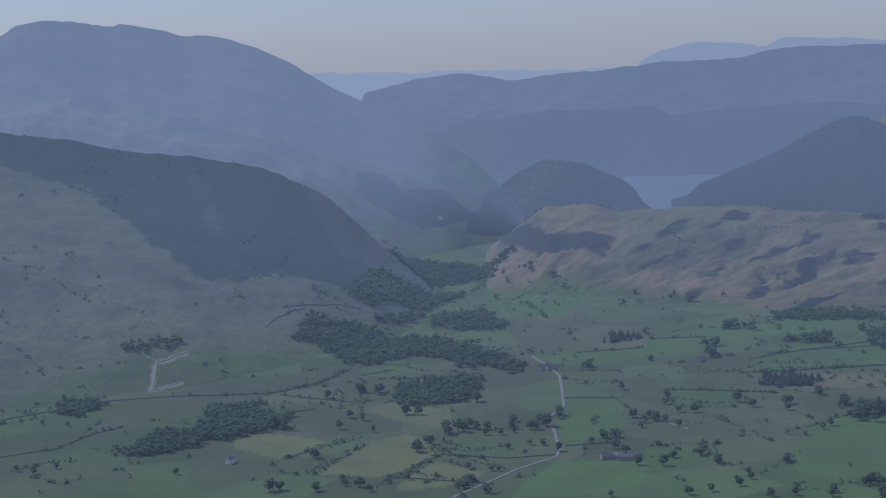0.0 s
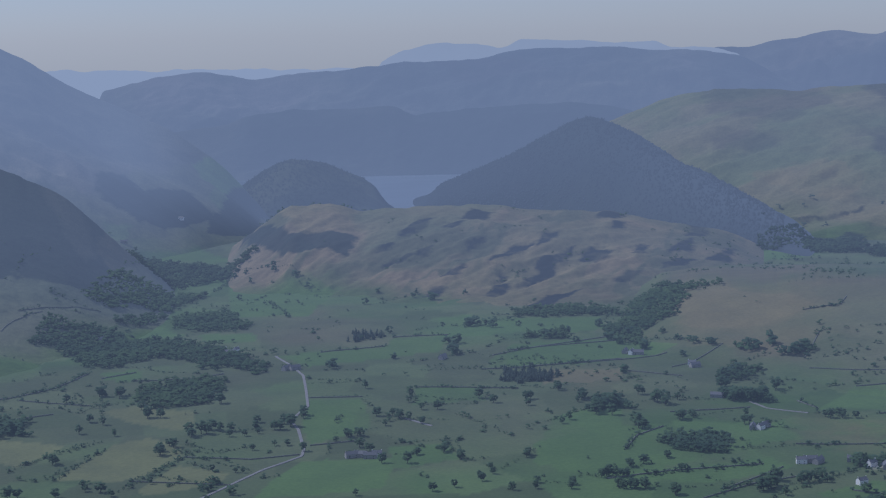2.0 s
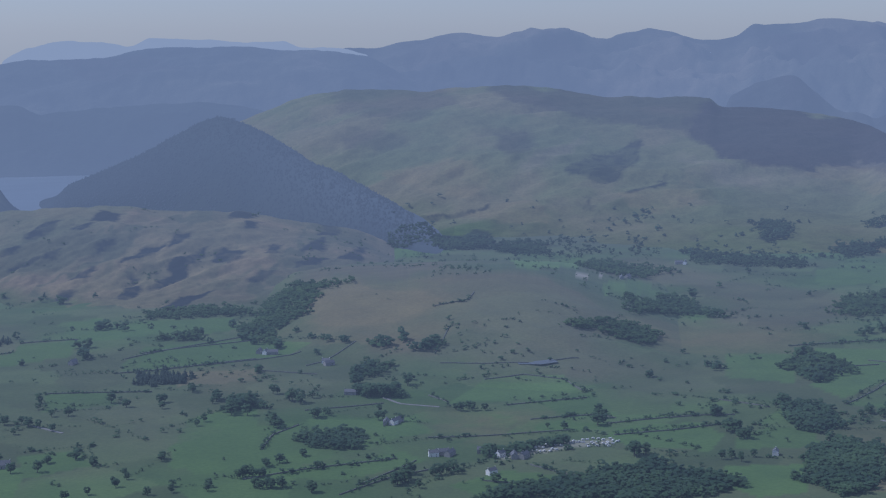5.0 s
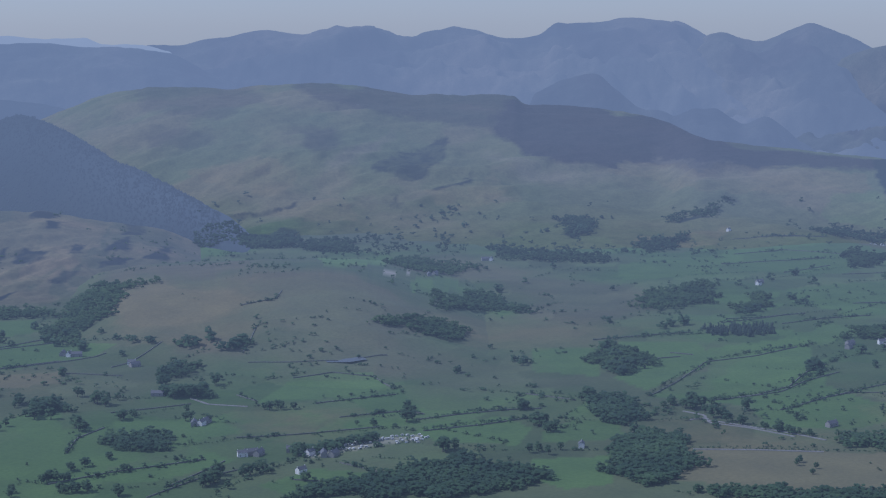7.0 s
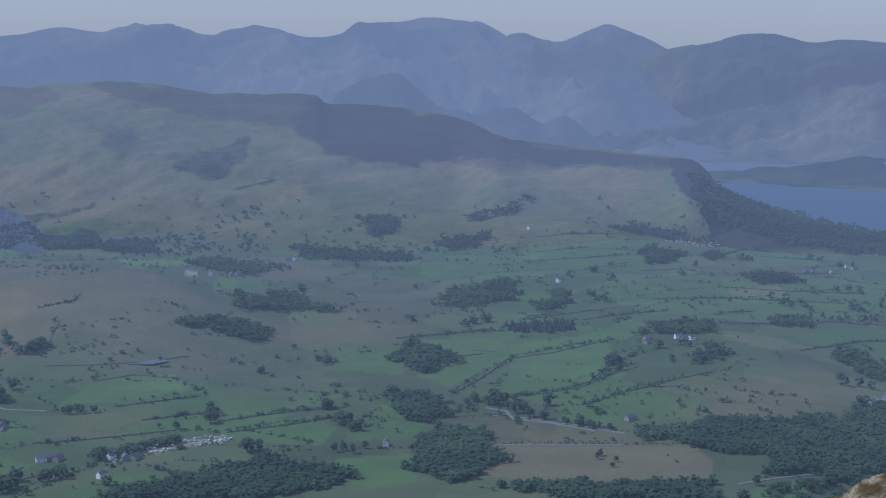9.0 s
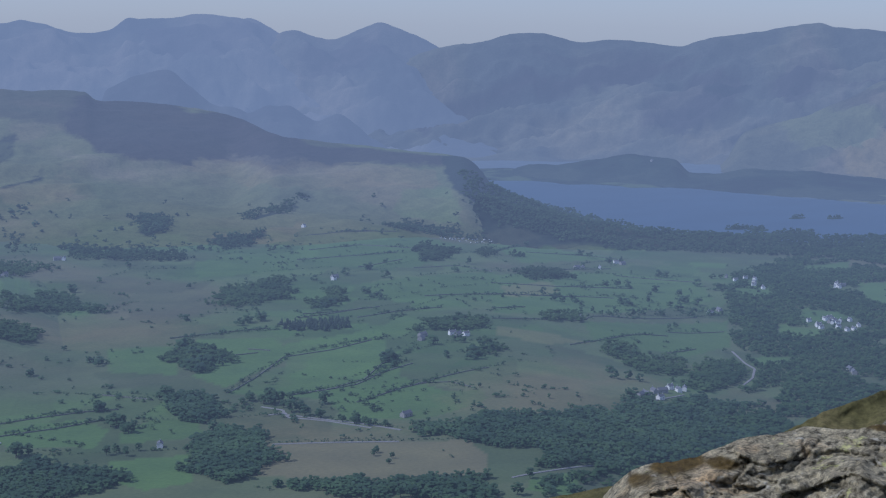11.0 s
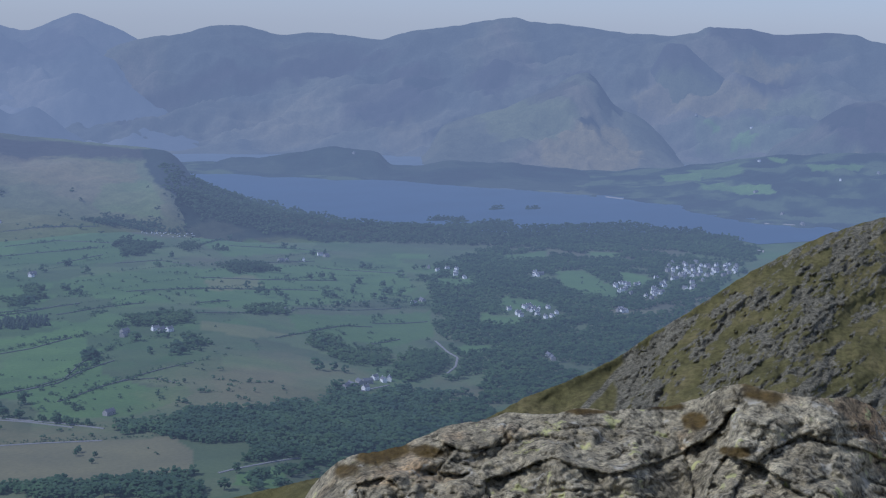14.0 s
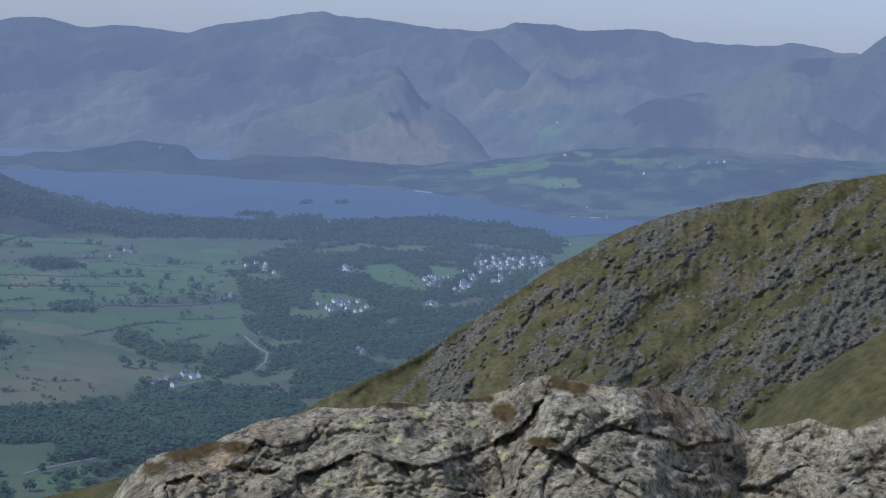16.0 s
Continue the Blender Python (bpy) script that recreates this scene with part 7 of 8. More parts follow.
def build_fell(name):
    low, mid, high, size, haze_share, label = FELLS[name]
    r = RIDGES[name]
    far = r.crest[len(r.crest) // 2][1]
    a2, d, z, share = ridge_grid(r, 0.06, 150 if far < 2800 or name == "moor_ridge" else 84)
    z = np.maximum(z, valley(a2, d) - 12)
    x, y = d * np.sin(np.radians(a2)), d * np.cos(np.radians(a2))
    cover = fell_cover(x, y, low, mid, high, size, r.seed, name == "heather_rigg", name in ("brown_hill", "shore_land", "west_range", "cat_fell", "newlands_fell"))
    if far < 2800 or name == "moor_ridge":
        ends = smooth(r.a0 + 0.3, r.a0 + 2.5, a2) * (1 - smooth(r.a1 - 4.5, r.a1 - 0.5, a2)) if name == "brown_hill" else 1.0
        edge = (ends * smooth(0.0, 0.3, share + 0.24 * fbm(x, y, 90, 4, 12)))[..., None]
        cover = valley_cover(x, y) * (1 - edge) + cover * edge
    cover = lay_patches(name, a2, share, x, y, cover)
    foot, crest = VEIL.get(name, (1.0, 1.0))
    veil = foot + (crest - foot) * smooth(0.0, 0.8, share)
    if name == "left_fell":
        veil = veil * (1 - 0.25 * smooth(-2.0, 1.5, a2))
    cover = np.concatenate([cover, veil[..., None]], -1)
    ob = grid_mesh(name, x, y, z, mat_ground if name == "brown_hill" else hillside(name, size, haze_share), cover)
    return tagged(ob, label, "hill", kind="structure")


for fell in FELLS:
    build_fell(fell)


# ---- the mountain under the camera, its near ridge and its summit rock ----
mat_ridge = ridge_material("turf_and_outcrop")


def face_grid(az, rim, far, lean, deep, rows, back):
    """A rock or hill face seen from the summit: under the rim it comes nearer by lean metres a degree, behind it falls away.
    Gives bearings, angles under the rim and distances."""
    q = np.concatenate([np.linspace(deep, 0, rows), np.full(len(back), 0.0)])
    behind = np.concatenate([np.zeros(rows), back])
    a2, q2 = np.broadcast_to(az, (len(q), len(az))), np.broadcast_to(q[:, None], (len(q), len(az)))
    dist = far - lean * q2 + behind[:, None]
    el = rim - q2 - np.where(behind > 0, np.degrees(np.arctan(behind * 0.5 / far.mean())) + 0.2, 0)[:, None]
    return a2, q2, dist, el


def face_mesh(name, a2, dist, el, material, cover):
    d = dist * np.cos(np.radians(el))
    return grid_mesh(name, d * np.sin(np.radians(a2)), d * np.cos(np.radians(a2)), EYE_Z + dist * np.sin(np.radians(el)), material, cover)


def near_fell(name, label, step, rows, deep, lean, grass_until, scale=1.0):
    r = RIDGES[name]
    az = np.arange(r.a0, r.a1, step)
    far, top = r.line(az)
    rim = np.degrees(np.arctan((top - EYE_Z) / far)) + 0.05 * fbm(az * 40, az * 0, 9, 4, r.seed)
    a2, q, dist, el = face_grid(az, rim, far / np.cos(np.radians(rim)), lean, deep, rows, np.array([6.0, 20, 60, 130]) * scale)
    s, h = np.radians(a2) * far.mean(), np.radians(el) * far.mean()
    p, w = (s * 0.77 + h * 0.64) / scale, (-s * 0.64 + h * 0.77) / scale
    ribs = fbm(p * 0.7, w * 2.0, 6.5, 7, 301, 0.82) + 0.5 * fbm(p * 0.6, w * 2.0, 45, 3, 311)
    crag = smooth(grass_until + 2.2, grass_until, a2)
    crag = np.maximum(crag, 1.3 * smooth(69.0, 70.2, a2 + 0.5 * fbm(s, h, 14, 4, 341)) * smooth(-7.4, -8.4, el))
    rocky = smooth(-0.08, 0.22, ribs + 0.08 + 0.3 * crag)
    rocky = rocky * smooth(grass_until - 0.25, grass_until + 0.15, a2 + 0.6 * fbm(s, h, 9, 4, 331))
    who, ox, oy, joint = cells(p + 2.0 * fbm(p, w, 4, 3, 5), w * 1.5, 1.8, 77)
    who2, ox2, oy2, joint2 = cells(p, w * 1.6 + 0.8 * fbm(p, w, 2, 3, 6), 0.75, 79)
    block = (hash2(who, who * 3, 9) - 0.3) * 1.8 + ox * (hash2(who, who * 5, 3) - 0.5) * 2.0 + (hash2(who2, who2 * 3, 9) - 0.4) * 1.3 + ox2 * (hash2(who2, who2 * 5, 3) - 0.5) * 2.0
    out = rocky * (0.4 * block + 2.6 * fbm(p, w * 1.8, 3.0, 6, 55, 0.66)) + 7.0 * fbm(p, w * 2.4, 34, 4, 88) + 2.6 * fbm(p, w * 1.8, 9, 5, 90) + 0.5 * fbm(s, h, 1.2, 3, 93)
    dist = dist - out * scale * smooth(-0.05, 0.5, q)
    track = np.abs((a2 - 56.3) * 7.3 - (h + 90.0) * 0.9 + 1.2 * fbm(s, h, 6, 3, 8))
    scree = smooth(1.6, 0.4, track) * (a2 < grass_until)
    chute = np.abs(el + 8.1 - 0.69 * (a2 - 68.5) + 0.05 * fbm(s, h, 5, 3, 9))
    scree = np.maximum(scree, smooth(0.16, 0.04, chute) * smooth(68.1, 68.5, a2) * smooth(70.6, 70.1, a2))
    cover = np.clip(np.maximum(rocky, 0.8 * scree), 0, 1)[..., None]
    return tagged(face_mesh(name, a2, dist, el, mat_ridge, np.repeat(cover, 3, -1)), label, "hill", kind="structure")


near_fell("near_ridge", "steep ridge of olive turf broken by grey rock ribs", 0.058, 230, 11.5, 13.0, 57.3)
near_fell("near_knoll", "grassy shoulder with rock outcrops below the ridge", 0.05, 150, 8.0, 7.0, 74.0, 0.5)
near_fell("near_bank", "bare brown grass slope falling to the valley", 0.1, 60, 8.0, 5.0, 200.0, 0.4)

turn = np.linspace(-180, 180, 181)
reach = np.concatenate([[0.01, 3.0, 6.0, 12.0], np.linspace(25, 960, 60)])
A, D = np.meshgrid(turn, reach)
X, Y = D * np.sin(np.radians(A)), D * np.cos(np.radians(A))
behind = 1 - smooth(70, 110, np.abs(A - 28))
mountain_z = 284.6 - D * (0.12 + 0.2 * behind) + 5 * fbm(X, Y, 60, 4, 21) * smooth(20, 120, D)
tagged(grid_mesh("mountain", X, Y, mountain_z, mat_ridge, np.repeat(smooth(0.1, 0.3, fbm(X, Y, 30, 4, 61))[..., None] * 0.7, 3, -1)),
       "steep grassy mountainside falling to the valley", "hill", kind="structure")


# The rim of the summit rock: bearing and the angle under the eye, in degrees.
ROCK_RIM = [
    (44.83, -17.07), (45.75, -16.47), (46.58, -15.86), (46.9, -15.37), (47.32, -14.88), (47.79, -14.47), (48.53, -14.26), (49.28, -14.14),
    (50.03, -13.9), (50.79, -13.57), (51.35, -13.31), (51.73, -13.2), (52.49, -13.12), (53.43, -12.82), (54.39, -12.8), (55.15, -12.75),
    (56.1, -12.58), (57.25, -12.59), (58.01, -12.53), (58.96, -12.31), (59.72, -12.07), (60.28, -11.82), (60.75, -11.62), (61.32, -11.52),
    (61.99, -11.64), (62.75, -11.75), (63.7, -11.82), (64.64, -11.73), (65.41, -11.95), (65.98, -12.29), (66.74, -12.31), (67.31, -12.61),
    (67.89, -12.97), (68.44, -12.9), (69.17, -12.7), (69.89, -12.46), (70.63, -12.64), (71.36, -12.64), (72.37, -12.14), (73.63, -11.67),
    (75.05, -11.81), (77.29, -11.77), (79.81, -11.85),
]


# Mats of brown moss on the rock: bearing, angle under the eye, half width and half height in degrees.
MOSS_MATS = [(50.88, -14.15, 0.46, 0.17), (56.29, -12.67, 0.83, 0.11), (58.83, -12.36, 0.77, 0.15), (59.79, -12.75, 0.48, 0.26), (61.14, -13.74, 0.55, 0.15)]
mat_rock = rock_material("lichened_rock")
azr = np.concatenate([np.arange(20, 43, 0.5), np.arange(43, 74, 0.065), np.arange(74, 112, 0.5)])
rim_az, rim_el = zip(*ROCK_RIM)
rim = np.interp(azr, rim_az, rim_el) + 0.10 * fbm(azr, azr * 0, 0.9, 5, 3, 0.65)
far = 3.5 + 0.5 * fbm(azr * 0.12, azr * 0, 1.0, 3, 15)
a2, q, dist, el = face_grid(azr, rim, far, 0.075, 13.0, 260, np.array([0.05, 0.15, 0.3, 0.5, 0.8]))
s_, h_ = np.radians(a2) * 3.5, np.radians(el) * 3.5
ws, wh = s_ + 0.12 * fbm(s_, h_, 0.3, 5, 31), h_ * 1.5 + 0.12 * fbm(s_, h_, 0.3, 5, 32)
turned, across = ws * 0.94 + wh * 0.34, -ws * 0.34 + wh * 0.94
who, ox, oy, joint = cells(turned, across, 0.62, 11)
who2, ox2, oy2, joint2 = cells(turned + 3, across * 1.4, 0.16, 23)
who3, ox3, oy3, joint3 = cells(turned + 9, across * 1.5 + 0.02 * fbm(s_, h_, 0.03, 3, 91), 0.055, 29)


def facet(w, x, y, lean, step):
    return x * (hash2(w, w + 1, 1) - 0.5) * lean + y * (0.35 - hash2(w, w + 2, 2)) * lean + (hash2(w, w, 7) - 0.5) * step


split = smooth(0.035, 0.0, joint + 0.10 * fbm(s_, h_, 0.05, 3, 4) + 0.5 * smooth(-0.22, 0.05, fbm(s_, h_, 0.5, 2, 14)))
body = (facet(who, ox, oy, 0.15, 0.015) + facet(who2, ox2, oy2, 0.38, 0.026) + facet(who3, ox3, oy3, 0.35, 0.008)
        + 0.17 * fbm(s_, h_ * 1.3, 0.7, 8, 40, 0.66) - 0.05 * np.abs(fbm(s_, h_ * 1.4, 0.22, 5, 43, 0.6)) - 0.02 * np.abs(fbm(s_, h_, 0.07, 4, 47)) - 0.022 * split - 0.008 * smooth(0.10, 0.0, joint2))
dist = dist - body * smooth(-0.1, 1.1, q)
pocket = smooth(0.24, 0.36, fbm(s_, h_ * 1.6, 0.20, 4, 67))
mats = np.zeros(a2.shape)
for bearing, under, wide, high in MOSS_MATS:
    mats = np.maximum(mats, smooth(1.25, 0.75, np.hypot((a2 - bearing) / wide, (el - under) / high) + 0.9 * fbm(s_, h_, 0.05, 4, 68)))
# Cracks take the brown as painted shade; mats and pockets are moss.
moss_and_shade = np.clip(mats + split * smooth(0.0, 0.2, fbm(s_, h_, 0.3, 3, 66)) * 0.9 + pocket * smooth(1.0, 0.3, q), 0, 1)
tagged(face_mesh("summit_rock", a2, dist, el, mat_rock, np.repeat(moss_and_shade[..., None], 3, -1)),
       "grey weathered summit rock with yellow lichen, mossy mats and cracks painted dark", "rock", kind="structure")

# the slab underfoot
A, D = np.meshgrid(np.linspace(-180, 180, 241), np.concatenate([[0.01], np.linspace(0.15, 3.6, 40), [4.2, 5.0]]))
D = D * (1 + 0.55 * fbm(np.cos(np.radians(A)), np.sin(np.radians(A)), 0.6, 4, 19) * smooth(0.5, 3.0, D))
X, Y = D * np.sin(np.radians(A)), D * np.cos(np.radians(A))
plate, ox, oy, joint = cells(X + 0.1 * fbm(X, Y, 0.4, 3, 71), Y, 0.9, 57)
slab_z = (EYE_Z - 1.65 + 0.25 * fbm(X, Y, 0.8, 5, 9) - 0.10 * D ** 1.5 + ox * (hash2(plate, plate, 3) - 0.5) * 0.3
          + oy * (hash2(plate, plate + 1, 4) - 0.5) * 0.3 - 0.12 * smooth(0.08, 0.0, joint))
tagged(grid_mesh("rock_underfoot", X, Y, slab_z, mat_rock, np.repeat(smooth(0.05, 0.0, joint)[..., None], 3, -1)),
       "flat lichened rock slab on the summit", "rock", kind="structure")


# ---- water ----
def sheet(name, outline, z, material):
    bm = bmesh.new()
    bm.faces.new([bm.verts.new((x, y, z)) for x, y in outline])
    bmesh.ops.triangulate(bm, faces=bm.faces[:])
    me = bpy.data.meshes.new(name)
    bm.to_mesh(me)
    bm.free()
    me.materials.append(material)
    return new(name, me)


mat_water = water_material("lake_water", (0.05, 0.095, 0.155))
mat_pond_water = water_material("pond_water", (0.13, 0.15, 0.165))
# Reflected sky is put into the reservoir's base as a paler blue.
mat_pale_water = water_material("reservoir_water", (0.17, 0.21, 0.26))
tagged(sheet("water_great_lake", GREAT_LAKE, -29.5, mat_water), "wide blue lake between wooded shores", "lake", kind="structure")
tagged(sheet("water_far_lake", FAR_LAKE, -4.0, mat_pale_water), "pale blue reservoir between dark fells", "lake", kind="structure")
pond_z = float(land(np.array([p[0] for p in POND], float), np.array([p[1] for p in POND], float)).mean()) + 0.2
tagged(sheet("water_pond", POND, pond_z, mat_pond_water), "small grey-blue tarn on the grass hill", "pond", kind="structure")


# ---- meshes in bulk ----
def solid(name, verts, faces, material, parent=None, flat=True):
    me = bpy.data.meshes.new(name)
    me.from_pydata([tuple(v) for v in verts], [], [tuple(f_) for f_ in faces])
    me.materials.append(material)
    if not flat:
        me.polygons.foreach_set("use_smooth", np.ones(len(me.polygons), bool))
    ob = new(name, me)
    ob.parent = parent
    return ob


def bulk(name, verts, tris, material, normals=None):
    """One mesh from arrays of places and triangles; the normals, if given, replace its own in shading."""
    me = bpy.data.meshes.new(name)
    me.vertices.add(len(verts))
    me.vertices.foreach_set("co", np.asarray(verts, np.float32).ravel())
    me.loops.add(tris.size)
    me.loops.foreach_set("vertex_index", np.asarray(tris, np.int32).ravel())
    me.polygons.add(len(tris))
    me.polygons.foreach_set("loop_start", np.arange(0, tris.size, 3, dtype=np.int32))
    me.polygons.foreach_set("use_smooth", np.ones(len(tris), bool))
    me.update(calc_edges=True)
    me.materials.append(material)
    if normals is not None:
        me.normals_split_custom_set_from_vertices(normals / np.linalg.norm(normals, axis=1, keepdims=True))
    return new(name, me)


def upward_normals(v):
    """Shading normals of a crown one metre high, bent outwards and up so that it looks brighter and evenly lit."""
    out = v - np.array((0, 0, 0.45))
    return out / np.maximum(np.linalg.norm(out, axis=1, keepdims=True), 1e-6) * 0.6 + np.array((0, 0, 0.9))


PHI = (1 + 5 ** 0.5) / 2
ICO = np.array([(-1, PHI, 0), (1, PHI, 0), (-1, -PHI, 0), (1, -PHI, 0), (0, -1, PHI), (0, 1, PHI), (0, -1, -PHI), (0, 1, -PHI),
                (PHI, 0, -1), (PHI, 0, 1), (-PHI, 0, -1), (-PHI, 0, 1)]) / 1.902
ICO_TRIS = np.array([(0, 11, 5), (0, 5, 1), (0, 1, 7), (0, 7, 10), (0, 10, 11), (1, 5, 9), (5, 11, 4), (11, 10, 2), (10, 7, 6), (7, 1, 8),
                     (3, 9, 4), (3, 4, 2), (3, 2, 6), (3, 6, 8), (3, 8, 9), (4, 9, 5), (2, 4, 11), (6, 2, 10), (8, 6, 7), (9, 8, 1)])
OCTA = np.array([(1, 0, 0), (0, 1, 0), (-1, 0, 0), (0, -1, 0), (0, 0, 1), (0, 0, -1)], float)
OCTA_TRIS = np.array([(0, 1, 4), (1, 2, 4), (2, 3, 4), (3, 0, 4), (1, 0, 5), (2, 1, 5), (3, 2, 5), (0, 3, 5)])
rng = np.random.default_rng(7)


def crown(clumps, conifer=False, far=False):
    """A crown one metre high of many uneven clumps with gaps: places and triangles."""
    vs, ts = [], []
    for k in range(clumps):
        if conifer:
            h = 0.12 + 0.86 * k / clumps
            r = 0.20 * (1.02 - h) + 0.02
            a_ = rng.uniform(0, 6.28)
            c = np.array((math.cos(a_) * r * 0.5, math.sin(a_) * r * 0.5, h))
            s = np.array((r, r, 0.11))
        else:
            a_, q, h = rng.uniform(0, 6.28), rng.uniform(0, 1) ** 0.5, rng.uniform(0.28, 0.9)
            wide = 0.40 * math.sin(math.pi * min(1, (h - 0.12) / 0.95)) ** 0.6
            c = np.array((math.cos(a_) * q * wide, math.sin(a_) * q * wide, h))
            s = np.array((1, 1, 0.7)) * rng.uniform(0.10, 0.19) * (14 / clumps) ** 0.25
        form, tris = (OCTA * 1.25, OCTA_TRIS) if far else (ICO, ICO_TRIS)
        spin = Matrix.Rotation(rng.uniform(0, 6.28), 3, "Z") if far else Matrix.Identity(3)
        vs.append(form * (1 + 0.45 * rng.uniform(-1, 1, (len(form), 1))) @ np.array(spin) * s + c)
        ts.append(tris + len(form) * k)
    return np.concatenate(vs), np.concatenate(ts)


def trunk_mesh():
    """A tapered trunk with three limbs, one metre high tree."""
    vs, fs = [], []
    for base, tip, r0, r1 in (((0, 0, -0.04), (0.01, 0, 0.5), 0.035, 0.018), ((0, 0, 0.25), (0.18, 0.05, 0.55), 0.018, 0.007),
                              ((0, 0, 0.28), (-0.13, 0.12, 0.58), 0.017, 0.007), ((0, 0, 0.3), (-0.02, -0.18, 0.56), 0.016, 0.007)):
        n = len(vs)
        for c, r in ((base, r0), (tip, r1)):
            vs += [(c[0] + r * math.cos(k * 1.257), c[1] + r * math.sin(k * 1.257), c[2]) for k in range(5)]
        fs += [(n + k, n + (k + 1) % 5, n + 5 + (k + 1) % 5, n + 5 + k) for k in range(5)]
    return vs, fs


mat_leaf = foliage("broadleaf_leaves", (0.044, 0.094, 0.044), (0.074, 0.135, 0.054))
mat_fir = foliage("conifer_needles", (0.042, 0.072, 0.054), (0.06, 0.09, 0.064))
mat_far_leaf = foliage("distant_leaves", (0.045, 0.092, 0.038), (0.075, 0.132, 0.05), 6000.0, 0.03)
mat_faint_leaf = foliage("faint_leaves", (0.034, 0.068, 0.036), (0.055, 0.096, 0.046), 6000.0, 0.0)
mat_bark = plain("bark", (0.09, 0.075, 0.06), 0.9, 0.3, 0.4)

# ---- single trees ----
tree_kinds = []
for k in range(7):
    base_tree = tagged(new("tree"), "round-crowned broadleaf tree in full dark leaf on the valley pasture", "tree", "trees of the valley")
    solid("trunk", *trunk_mesh(), mat_bark, base_tree)
    v, t3 = crown(30)
    leaves = bulk("crown", v, t3, mat_leaf, upward_normals(v))
    leaves.parent = base_tree
    tree_kinds.append(base_tree)
used = set()
TREES.sort(key=lambda q: math.hypot(q[0], q[1]))
FAR_TREES, TREES = TREES[300:], TREES[:300]
spots = np.array([(x, y) for x, y, h in TREES], float)
feet = land(spots[:, 0], spots[:, 1])
for k, ((x, y, h), z) in enumerate(zip(TREES, feet)):
    kind = k % 7
    turn = rng.uniform(0, 360)
    h = min(max(h, 2.5), 11.0)
    wide = h * rng.uniform(0.85, 1.25)
    tree_kinds[kind].scale = (wide, wide, h)
    m = pose(x, y, z - 0.1, 0, 0, turn)
    if kind not in used:
        used.add(kind)
        tree_kinds[kind].matrix_basis = m @ Matrix.Diagonal((wide, wide, h, 1))
    else:
        copy_thing(tree_kinds[kind], m)

# ---- woods ----
wood_kinds = [crown(5, far=True) for _ in range(12)]
tall_kinds = [crown(9) for _ in range(10)]
fir_kinds = [crown(7, True, True) for _ in range(4)]


def stand(name, places, heights, kinds, material, label, category, plump=1.0):
    z = land(places[:, 0], places[:, 1])
    vs, ts, ns, n = [], [], [], 0
    for (x, y), h, g in zip(places, heights, z):
        v, t3 = kinds[rng.integers(len(kinds))]
        a_ = rng.uniform(0, 6.28)
        c, s = math.cos(a_), math.sin(a_)
        w = h * plump * rng.uniform(0.85, 1.2)
        vs.append(np.stack([(v[:, 0] * c - v[:, 1] * s) * w + x, (v[:, 0] * s + v[:, 1] * c) * w + y, v[:, 2] * h + g - 0.12 * h], 1))
        o = upward_normals(v)
        ns.append(np.stack([o[:, 0] * c - o[:, 1] * s, o[:, 0] * s + o[:, 1] * c, o[:, 2]], 1))
        ts.append(t3 + n)
        n += len(v)
    ob = bulk(name, np.concatenate(vs), np.concatenate(ts), material, np.concatenate(ns))
    return tagged(ob, label, category, kind="stuff")


LANES = np.array([q for line in ROADS for a_, b_ in zip(line, line[1:]) for q in np.linspace(a_, b_, 6)], float)


def fill(outline, gap):
    xs, ys = zip(*outline)
    gx, gy = np.meshgrid(np.arange(min(xs), max(xs) + gap, gap), np.arange(min(ys), max(ys) + gap, gap))
    gx = gx + rng.uniform(-0.45, 0.45, gx.shape) * gap
    gy = gy + rng.uniform(-0.45, 0.45, gy.shape) * gap
    ok = inside(gx + 22 * fbm(gx, gy, 36, 4, 44) + 16 * fbm(gx, gy, 11, 2, 46), gy + 22 * fbm(gx, gy, 36, 4, 45) + 16 * fbm(gx, gy, 11, 2, 47), outline)
    # Trees between a lane and the camera are dropped to fit its view.
    for x, y in LANES:
        if min(xs) - 40 < x < max(xs) + 40 and min(ys) - 40 < y < max(ys) + 40:
            far = math.hypot(x, y)
            deep, wide = (gx * x + gy * y) / far - far, (gx * y - gy * x) / far
            ok &= (np.abs(wide) > 4.5) | (deep > 5.0) | (deep < -24.0)
    return np.stack([gx[ok], gy[ok]], 1)


for k, outline in enumerate(WOODS + PLANTATIONS):
    far = math.hypot(*np.mean(outline, 0))
    gap = 3.6 * max(1.0, far / 1150) ** 0.9
    places = fill(outline, gap)
    if len(places) < 3:
        continue
    firs = k >= len(WOODS)
    heights = (rng.uniform(3.8, 8.0, len(places)) + 1.2 * fbm(places[:, 0], places[:, 1], 25, 3, 8)) * max(1.0, far / 1500) ** 0.4
    stand("wood", places, heights, fir_kinds if firs else tall_kinds if far < 1400 else wood_kinds, mat_fir if firs else mat_faint_leaf if far > 2050 else mat_far_leaf if far > 1400 else mat_leaf,
          "dense dark conifer plantation between the fields" if firs else "dark green broadleaf wood on the valley floor", "wood", 1.4 if firs else 1.12)

full_kinds = [crown(12) for _ in range(6)]
stand("far_trees", np.array([q[:2] for q in FAR_TREES], float), np.clip([q[2] for q in FAR_TREES], 2.5, 11.0), full_kinds, mat_leaf,
      "round broadleaf trees scattered over the farther pastures", "trees", 1.05)

